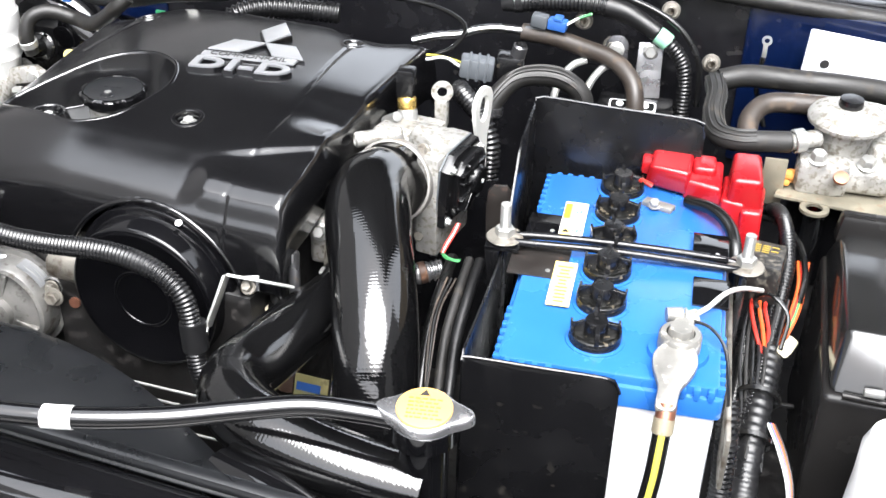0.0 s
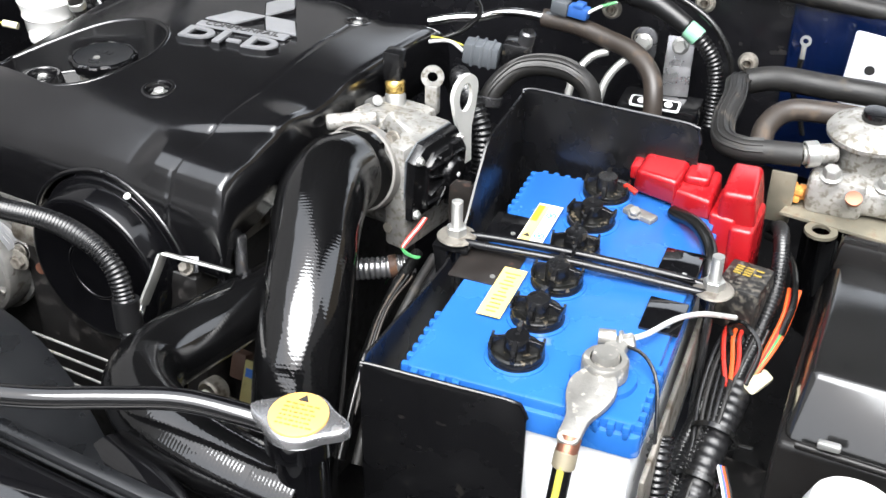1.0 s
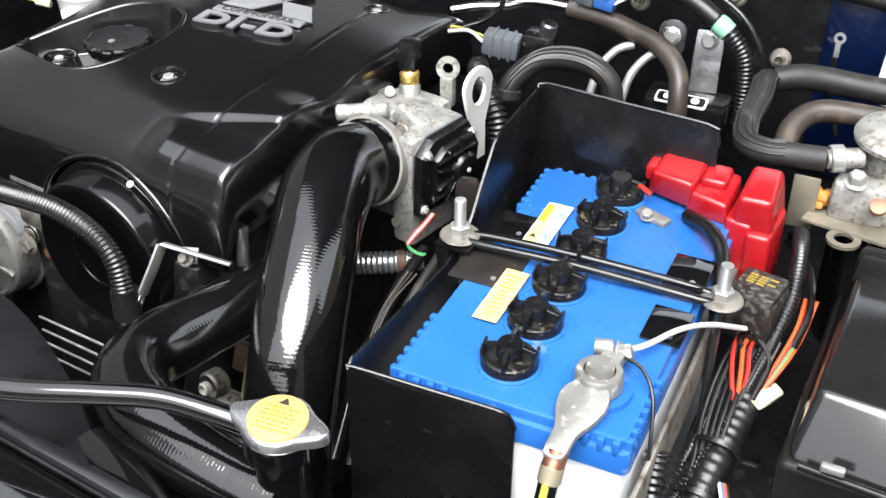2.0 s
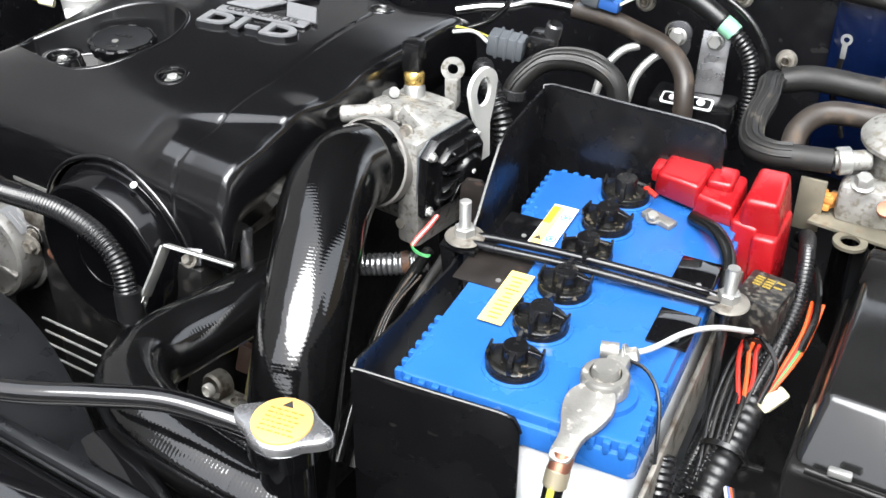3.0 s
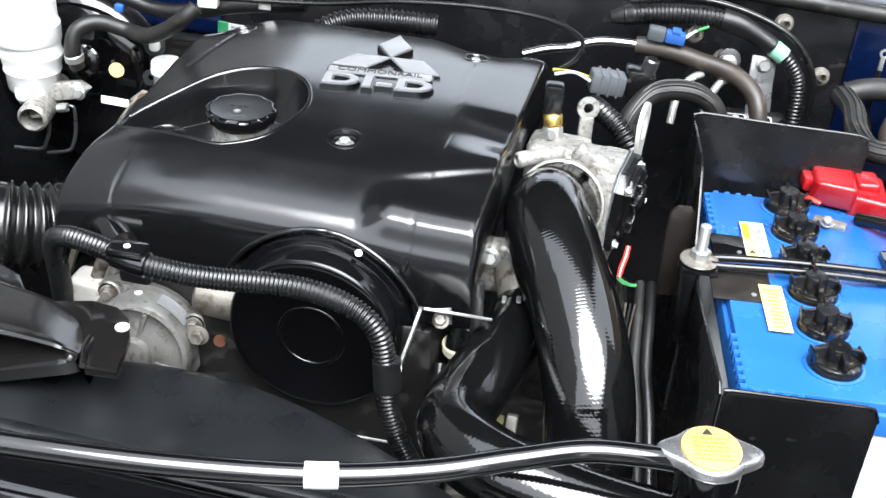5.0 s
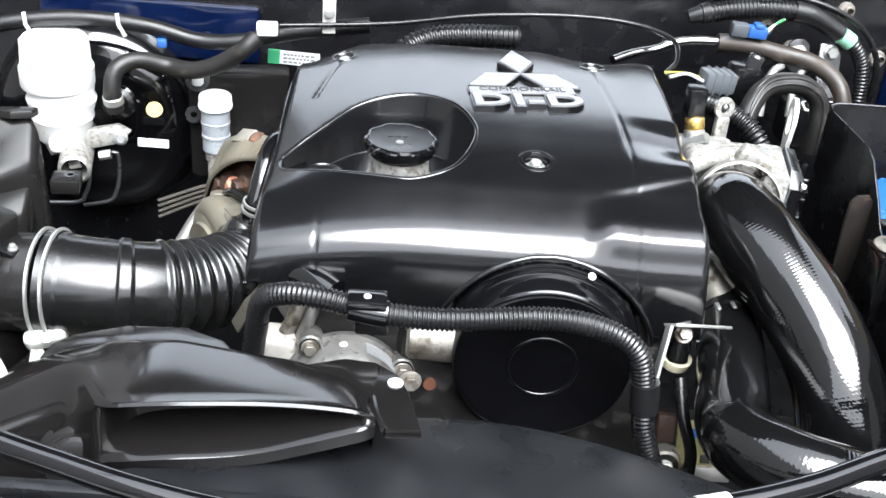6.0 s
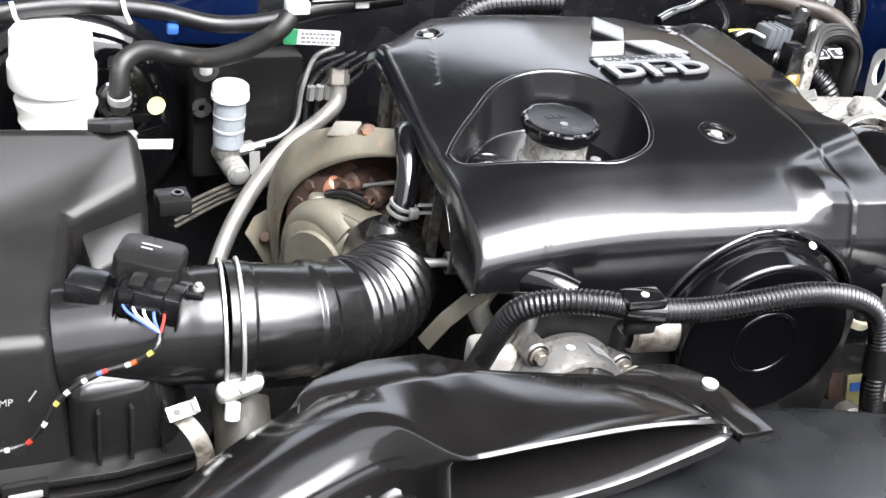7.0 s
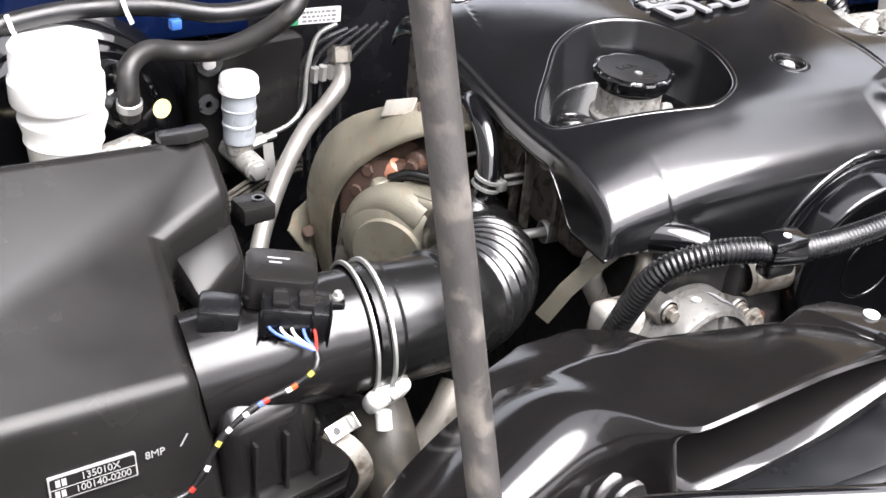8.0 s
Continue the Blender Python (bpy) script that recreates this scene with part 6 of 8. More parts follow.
def brake_reservoir():
    at = V((-0.868, 0.575, 0.848))
    br = thing("brake_fluid_reservoir", "white plastic brake fluid reservoir with a wide screw cap", "reservoir", tuple(at))
    part("cap", lathe([(0.040, 0.098), (0.041, 0.100), (0.041, 0.120), (0.0385, 0.123), (0.0375, 0.150), (0.034, 0.154), (0, 0.155)], at, (0, 0, 1), 40), white_plastic, br)
    part("bowl", lathe([(0.026, 0.030), (0.031, 0.036), (0.033, 0.056), (0.0355, 0.060), (0.0345, 0.066), (0.0375, 0.076), (0.0390, 0.082), (0.036, 0.088), (0.037, 0.099)], at, (0.03, 0, 1), 40), white_plastic, br, "milky white bowl")
    part("outlet", box((0.036, 0.05, 0.022), (-0.862, 0.565, 0.884), 0.008), white_plastic, br)
    part("level_plug", rod((-0.905, 0.555, 0.890), (-0.925, 0.55, 0.893), 0.005), cream, br)
    part("level_wire", tube([(-0.925, 0.55, 0.893), (-0.95, 0.54, 0.905), (-0.965, 0.55, 0.95), (-0.96, 0.58, 0.99)], 0.0015, 8), yellow_wire, br)
    mc = thing("brake_master_cylinder", "cast alloy brake master cylinder with two steel pipes", "master cylinder", (-0.86, 0.55, 0.83), 0)
    part("body", rod((-0.855, 0.62, 0.868), (-0.848, 0.515, 0.866), 0.0185, chamfer=0.004, seg=28), alloy, mc)
    part("ear", prism([(-0.038, -0.010), (0.040, 0.006), (0.052, 0.020), (0.038, 0.028), (-0.02, 0.018), (-0.045, 0.006)], 0, 0.012, pose(-0.842, 0.568, 0.872, 80, 0, 0), 0.003), alloy, mc)
    part("ear_bolt", hexbolt((-0.800, 0.552, 0.890), (0.1, -1, 0.3), 0.006, 0.006, 0.008), zinc, mc)
    for top, low, end in (((-0.836, 0.535, 0.868), (-0.842, 0.535, 0.820), (-0.886, 0.54, 0.812)), ((-0.803, 0.538, 0.878), (-0.808, 0.538, 0.820), (-0.846, 0.545, 0.806))):
        x, y, z = top
        part("union", lathe([(0.0055, 0), (0.0055, 0.013), (0, 0.013)], (x - 0.020, y, z - 0.004), (1, 0, 0.2), 6), zinc, mc)
        part("pipe", tube([(x - 0.010, y, z - 0.002), top, ((x + low[0]) / 2 + 0.003, y, (z + low[2]) / 2), (low[0], low[1], low[2] + 0.006), (low[0] - 0.008, low[1], low[2] - 0.004), end], 0.0024, 10), dark_steel, mc)


def brake_booster():
    at = eng(-0.46, 0.54, 0.865)
    ax = ENG.to_3x3() @ V((0, -1, 0.02))
    bb = thing("brake_booster", "gloss black round brake servo with yellow dot and white sticker", "brake servo", tuple(at), -7.5)
    part("shell", lathe([(0.128, 0.0), (0.130, 0.014), (0.126, 0.018), (0.122, 0.036), (0.112, 0.052), (0.092, 0.062), (0.065, 0.067), (0.035, 0.070), (0, 0.070)], at, ax, 72), gloss_black, bb)
    ring = lathe([(0.130, 0), (0.1335, 0.003), (0.1335, 0.009), (0.130, 0.012)], at, ax, 72)
    part("crimp_ring", ring, gloss_black, bb)
    part("yellow_dot", lathe([(0.0095, 0), (0.0095, 0.0006), (0, 0.0006)], V((-0.7655, 0.5935, 0.908)), (0.12, -1, 0.10), 28), dot_yellow, bb, "round pale yellow sticker")
    part("sticker", box((0.036, 0.0008, 0.011), (0, 0, 0), 0, pose(-0.768, 0.586, 0.868, 3, 4, 0)), paper, bb, "white printed sticker")
    part("check_valve", lathe([(0.018, 0), (0.018, 0.004), (0.012, 0.006), (0.010, 0.022), (0.0, 0.022)], V((-0.806, 0.592, 0.916)), (0.0, -1, 0.25), 28), hose_black, bb)
    part("valve_grommet", lathe([(0.0165, 0), (0.0205, 0.001), (0.0205, 0.004), (0.0180, 0.0055), (0.0165, 0.004)], V((-0.806, 0.594, 0.916)), (0.0, -1, 0.25), 36), gloss_black, bb)
    vh = thing("vacuum_hose", "dull black brake servo vacuum hose with spring clip", "hose", (-0.75, 0.58, 0.96))
    pts = [(-0.806, 0.570, 0.918), (-0.808, 0.564, 0.940), (-0.803, 0.572, 0.965), (-0.780, 0.584, 0.973), (-0.745, 0.590, 0.964), (-0.715, 0.570, 0.968), (-0.685, 0.552, 0.985), (-0.660, 0.540, 1.006), (-0.645, 0.545, 1.02)]
    part("hose", tube(pts, 0.0098, 18), dull_rubber, vh)
    part("spring_clip", lathe([(0.0103, -0.005), (0.0118, -0.004), (0.0118, 0.004), (0.0103, 0.005)], (-0.8072, 0.566, 0.932), (-0.05, -0.2, 1), 24), zinc, vh)


def clutch_reservoir():
    at = V((-0.694, 0.575, 0.840))
    cr = thing("clutch_fluid_reservoir", "small white clutch fluid reservoir on an alloy cylinder", "reservoir", tuple(at))
    part("cap", lathe([(0.0185, 0.0805), (0.0198, 0.0815), (0.0198, 0.0860), (0.0190, 0.0868), (0.0190, 0.0945), (0.0175, 0.0965), (0, 0.097)], at, (0, 0, 1), 32), white_plastic, cr)
    part("bowl", lathe([(0.0140, 0.026), (0.0158, 0.028), (0.0158, 0.044), (0.0168, 0.0450), (0.0168, 0.0475), (0.0158, 0.0485), (0.0165, 0.062), (0.0172, 0.0625), (0.0172, 0.0640), (0.0165, 0.0645), (0.0165, 0.081)], at, (0, 0, 1), 32), milky, cr, "milky plastic bowl")
    part("cylinder", rod((-0.694, 0.60, 0.850), (-0.690, 0.545, 0.846), 0.0125, chamfer=0.002), alloy, cr)
    part("end_plug", hexbolt((-0.690, 0.545, 0.846), (0.05, -1, 0), 0.009, 0.004, 0.0115), zinc, cr)
    part("neck", rod((-0.694, 0.575, 0.855), (-0.694, 0.575, 0.870), 0.013), alloy, cr)
    part("union", lathe([(0.007, 0), (0.007, 0.016), (0.004, 0.018), (0.004, 0.03)], (-0.684, 0.572, 0.862), (1, 0.1, 0.1), 6), zinc, cr)
    part("pipe", tube([(-0.66, 0.575, 0.866), (-0.635, 0.580, 0.870), (-0.617, 0.585, 0.885), (-0.612, 0.588, 0.92), (-0.600, 0.59, 0.955), (-0.58, 0.585, 0.968)], 0.0026, 10), zinc, cr)
    part("lower_tag", band([(-0.668, 0.565, 0.862), (-0.668, 0.560, 0.842), (-0.670, 0.556, 0.825)], 0.011, 0.0015, (1, 0, 0)), zinc, cr)
    part("ear", lathe([(0.004, 0), (0.010, 0), (0.010, 0.004), (0.004, 0.004)], (-0.720, 0.59, 0.905), (0, -1, 0.1), 20), dark_steel, cr)


def turbo():
    tu = thing("turbocharger", "turbocharger with a pale alloy compressor and brown iron turbine", "turbocharger", (-0.63, 0.38, 0.8))
    ax = V((-0.875, -0.483, 0.0)).normalized()   # the shaft points to the air cleaner
    along = V((0.483, -0.875, 0.0))
    origin = V((-0.690, 0.447, 0.0))

    def at(s, z, h):
        """Place by the way along the engine, the height and the way out along the shaft."""
        return origin + along * s + ax * h + V((0, 0, z))
    c = at(0.108, 0.893, 0.0)
    part("turbine", lathe([(0.060, -0.06), (0.064, -0.02), (0.066, 0.0), (0.066, 0.010), (0.060, 0.016), (0.052, 0.018), (0.050, 0.026), (0.046, 0.030), (0.0, 0.030)], c, ax, 48), turbo_iron, tu)
    part("clamp_ring", lathe([(0.052, 0.020), (0.0555, 0.022), (0.0555, 0.030), (0.050, 0.033)], c, ax, 48), turbo_iron, tu)
    for s, z in ((0.080, 0.934), (0.066, 0.886), (0.070, 0.912), (0.120, 0.950), (0.145, 0.945)):
        part("boss", rod(at(s, z, -0.005), at(s, z, 0.026), 0.010, seg=18, chamfer=0.002), turbo_iron, tu)
        part("bolt", hexbolt(at(s, z, 0.026), ax, 0.006, 0.007, 0.008), turbo_iron, tu)
    part("strap", band([at(0.066, 0.886, 0.036), at(0.064, 0.866, 0.038), at(0.062, 0.838, 0.040)], 0.013, 0.002, along), dull_alloy, tu, "flat stained strap")
    k = at(0.122, 0.882, 0.0)
    part("compressor", lathe([(0.036, 0.032), (0.049, 0.034), (0.053, 0.046), (0.049, 0.058), (0.040, 0.064), (0.034, 0.066), (0.033, 0.070), (0.0, 0.070)], k, ax, 48), pale_cast, tu)
    vol = [k + ax * 0.047 + along * (0.040 * math.cos(a)) + V((0, 0, 0.040 * math.sin(a))) for a in (radians(250 - 24 * j) for j in range(9))]
    part("volute", tube(vol, lambda s: 0.010 + 0.009 * s, 20), pale_cast, tu)
    m = Matrix.Translation(at(0.140, 0.922, 0.040)) @ Matrix(((along.x, ax.x, 0, 0), (along.y, ax.y, 0, 0), (0, 0, 1, 0), (0, 0, 0, 1)))
    part("outlet", box((0.046, 0.034, 0.030), (0, 0, 0), 0.006, m, seg=3), pale_cast, tu)
    part("outlet_rib", box((0.047, 0.026, 0.004), (0, 0, 0.014), 0.0015, m), pale_cast, tu)
    part("boss_cone", rod(at(0.104, 0.885, 0.044), at(0.096, 0.934, 0.040), 0.017, 0.008, seg=20, chamfer=0.002), pale_cast, tu)
    part("cap_plug", lathe([(0.0075, 0), (0.0085, 0.006), (0.0075, 0.013), (0.004, 0.015), (0, 0.015)], at(0.098, 0.934, 0.026), (0.2, -0.5, 0.8), 18), orange_plug, tu, "faded orange cap")
    part("vacuum_tube", tube([at(0.103, 0.934, 0.034), at(0.122, 0.944, 0.034), at(0.150, 0.944, 0.030)], 0.0050, 12), hose_black, tu)
    part("actuator_rod", rod(at(0.106, 0.938, 0.024), at(0.175, 0.972, 0.010), 0.0020, seg=10), zinc, tu)
    # the shield: a strip swept from the back edge to the near edge, with a folded lip and pressed pads
    sh = thing("heat_shield", "pale baked sheet metal heat shield arched over the turbo", "heat shield", (-0.64, 0.42, 0.85))
    back = spline([(0.012, 0.800, -0.004), (0.002, 0.842, -0.002), (0.000, 0.886, 0.0), (0.014, 0.930, 0.0), (0.040, 0.961, 0.0), (0.080, 0.984, 0.0), (0.125, 1.000, 0.0), (0.170, 1.010, 0.0)], 0.006)
    near = spline([(0.046, 0.800, 0.026), (0.042, 0.846, 0.030), (0.046, 0.890, 0.034), (0.062, 0.926, 0.036), (0.086, 0.953, 0.036), (0.118, 0.977, 0.034), (0.150, 0.993, 0.032), (0.185, 1.004, 0.030)], 0.006)
    bm = bmesh.new()
    rows = []
    for n in range(41):
        f = n / 40
        p, q = back[round(f * (len(back) - 1))], near[round(f * (len(near) - 1))]
        row = []
        for j, (w, lift) in enumerate(((-0.75, -0.016), (0.0, -0.002), (0.10, 0.0012), (0.5, 0.003), (0.92, 0.001), (1.0, -0.003))):
            s = p.lerp(q, w) if w > 0 else p
            pad = 0.0025 * math.exp(-((f - 0.72) / 0.07) ** 4) if j == 3 else 0.0
            outward = V((-(0.10 - s.x), s.y - 0.885, 0)).normalized()
            row.append(bm.verts.new(at(s.x + outward.x * (lift + pad), s.y + outward.y * (lift + pad), s.z + (w * 0.05 if w < 0 else 0))))
        rows.append(row)
    for a, b in zip(rows, rows[1:]):
        for j in range(5):
            bm.faces.new((a[j], a[j + 1], b[j + 1], b[j]))
    bmesh.ops.recalc_face_normals(bm, faces=bm.faces)
    ob = part("arch", bm, shield_metal, sh, sharp=50)
    th = ob.modifiers.new("thickness", "SOLIDIFY")
    th.thickness = 0.0014
    part("pressed_pad", box((0.030, 0.018, 0.003), (0, 0, 0), 0.0012, pose(-0.653, 0.360, 0.9875, 30, -20, -60)), bright_pad, sh, "bare bright pressed pad")
    part("pad_bolt", hexbolt((-0.640, 0.338, 0.994), (-0.3, -0.5, 0.8), 0.006, 0.004, 0.0085), turbo_iron, sh)
    foot = [(-0.004, 0.0), (0.030, 0.004), (0.036, -0.020), (0.020, -0.055), (-0.006, -0.050), (-0.020, -0.012)]
    part("foot", prism(foot, 0, 0.0018, pose(-0.698, 0.452, 0.852, 62, 0, 25), 0.0006), shield_metal, sh)
    part("foot_bolt", hexbolt((-0.694, 0.434, 0.838), (-0.3, -0.7, 0.5), 0.006, 0.004, 0.0), turbo_iron, sh)
    pp = thing("coolant_pipe", "bare dull steel pipe rising behind the turbo", "pipe", (-0.66, 0.5, 0.85))
    part("pipe", tube([(-0.76, 0.42, 0.74), (-0.728, 0.470, 0.80), (-0.69, 0.505, 0.845), (-0.64, 0.545, 0.875), (-0.595, 0.572, 0.890), (-0.572, 0.585, 0.905), (-0.570, 0.595, 0.930)], 0.0088, 18), pipe_steel, pp)
    part("elbow_nut", lathe([(0.013, -0.008), (0.013, 0.008)], (-0.570, 0.595, 0.930), (0.1, 0.3, 1), 6), dull_alloy, pp)
    bb = thing("drain_pipe", "short bare metal barb pipe with clip at the engine side", "pipe", (-0.63, 0.21, 0.94))
    part("pipe", rod((-0.655, 0.215, 0.940), (-0.612, 0.204, 0.941), 0.004, seg=12), zinc, bb)
    part("clip", lathe([(0.0085, -0.006), (0.0095, -0.005), (0.0095, 0.005), (0.0085, 0.006)], (-0.612, 0.204, 0.941), (1, -0.2, 0), 20), zinc, bb)
    part("hose", rod((-0.612, 0.204, 0.941), (-0.57, 0.195, 0.942), 0.008), hose_black, bb)


def prop_rod():
    low, high = V((-0.9979, -0.2097, 1.13)), V((-1.0141, -0.1632, 1.34))
    run = high - low
    line = [low + run * k for k in (-1.30, -0.6, 0.0, 0.5, 1.0, 1.6, 2.2)]
    tail = [V((-1.06, 0.06, 1.85)), V((-1.06, 0.28, 2.06)), V((-1.05, 0.42, 2.15))]
    solo("bonnet_prop_rod", tube(line + tail, 0.0046, 16), rod_paint, "worn dark grey steel prop rod holding the bonnet", "prop rod", tuple(line[0]))


bellows_duct()
flow_sensor()
air_box()
brake_reservoir()
brake_booster()
clutch_reservoir()
turbo()
prop_rod()

# ---- fuel filter, fuse box and the clutter along the firewall ----
def fuse_box():
    fb = thing("fuse_box", "black plastic fuse box with a sloping hinged lid", "fuse box", (0.26, 0.14, 0.75), -4)
    low = [(0.178, 0.040, 0.80), (0.36, 0.025, 0.80), (0.37, 0.235, 0.80), (0.186, 0.245, 0.80)]
    part("body", wedge(low, [(0.182, 0.048, 0.945), (0.36, 0.033, 0.945), (0.37, 0.232, 0.965), (0.188, 0.240, 0.965)], 0.006, 3), box_black, fb)
    lid = [(0.186, 0.052, 0.945), (0.36, 0.036, 0.945), (0.37, 0.228, 0.965), (0.190, 0.238, 0.965)]
    lidt = [(0.196, 0.082, 0.990), (0.36, 0.068, 0.990), (0.37, 0.222, 0.995), (0.199, 0.230, 0.995)]
    part("lid", wedge(lid, lidt, 0.006, 3), lid_black, fb)
    part("lid_step", wedge([(0.194, 0.224, 0.985), (0.36, 0.216, 0.985), (0.36, 0.238, 0.985), (0.194, 0.246, 0.985)], [(0.198, 0.228, 1.012), (0.36, 0.220, 1.012), (0.36, 0.236, 1.012), (0.198, 0.244, 1.012)], 0.004), box_black, fb)
    part("hinge_rail", tube([(0.196, 0.043, 0.952), (0.24, 0.039, 0.952), (0.34, 0.031, 0.952)], 0.003, 10), box_black, fb)
    part("latch", box((0.016, 0.006, 0.006), (0.218, 0.038, 0.962), 0.0015), zinc, fb, "small bright latch")
    wt = thing("washer_tank_neck", "cream white washer bottle filler neck", "filler neck", (0.225, -0.01, 0.85))
    part("neck", lathe([(0.030, 0.0), (0.032, 0.06), (0.034, 0.085), (0.030, 0.098), (0.022, 0.103), (0.0, 0.104)], (0.232, -0.018, 0.862), (0.1, 0.05, 1), 36), white_plastic, wt)


def fuel_filter():
    at = V((0.203, 0.360, 0.96))
    ff = thing("fuel_filter", "cast alloy fuel filter head with a round priming pump", "fuel filter", tuple(at))
    part("pump_disc", lathe([(0.034, 0.086), (0.038, 0.088), (0.0385, 0.092), (0.036, 0.096), (0.018, 0.104), (0.0, 0.104)], at, (0, -0.05, 1), 44), alloy, ff)
    part("pump_knob", lathe([(0.011, 0.102), (0.012, 0.106), (0.011, 0.112), (0.0, 0.1135)], at, (0, -0.05, 1), 28), cap_black, ff)
    part("pump_cup", lathe([(0.026, 0.058), (0.028, 0.062), (0.029, 0.086)], at, (0, -0.05, 1), 36), alloy, ff)
    bm = box((0.085, 0.07, 0.030), (0.208, 0.345, 1.005), 0.009, seg=3)
    box((0.05, 0.03, 0.036), (0.185, 0.322, 1.004), 0.007, bm=bm)
    box((0.04, 0.05, 0.045), (0.245, 0.345, 1.015), 0.010, bm=bm)
    part("head", bm, alloy, ff)
    part("inlet", rod((0.150, 0.322, 1.034), (0.178, 0.335, 1.036), 0.0085, chamfer=0.001), alloy, ff)
    part("clamp", lathe([(0.0105, -0.006), (0.0118, -0.005), (0.0118, 0.005), (0.0105, 0.006)], (0.158, 0.326, 1.0345), (0.9, 0.4, 0.1), 24), zinc, ff)
    part("can", lathe([(0.036, -0.12), (0.040, -0.11), (0.040, 0.03), (0.034, 0.04)], at, (0, 0, 1), 36), gloss_black, ff)
    br = [(-0.06, -0.030), (0.07, -0.038), (0.07, 0.03), (-0.055, 0.03), (-0.055, 0.0)]
    part("bracket", prism(br, 0, 0.003, pose(0.205, 0.322, 0.985, 0, 0, -6), 0.001), shield_metal, ff, "flat plated bracket")
    part("bracket_loop", lathe([(0.008, -0.0015), (0.014, -0.0015), (0.014, 0.0015), (0.008, 0.0015), (0.008, -0.0015)], (0.180, 0.284, 0.985), (0, 0, 1), 24), shield_metal, ff)
    part("upright_plate", box((0.022, 0.003, 0.05), (0.140, 0.312, 0.995), 0.001, None), shield_metal, ff)
    for p in ((0.178, 0.315, 1.022), (0.224, 0.318, 1.020)):
        part("bolt", hexbolt(p, (0, -0.2, 1), 0.0075, 0.008, 0.010), zinc, ff)
    part("copper_plug", lathe([(0.007, 0), (0.007, 0.004), (0, 0.005)], (0.200, 0.300, 1.012), (0, -0.5, 0.8), 20), copper, ff)
    bm = bmesh.new()
    rng = random.Random(2)
    for k in range(7):
        p = V((0.152 + rng.uniform(-0.005, 0.006), 0.318 + rng.uniform(-0.005, 0.006), 0.998 + rng.uniform(-0.004, 0.008)))
        box((0.009, 0.008, 0.007), p, 0.002, pose(0, 0, 0), bm=bm)
    solo("rust_scale", bm, orange_rust, "flaking orange rust lump on the filter bracket", "rust", (0.152, 0.318, 0.99))


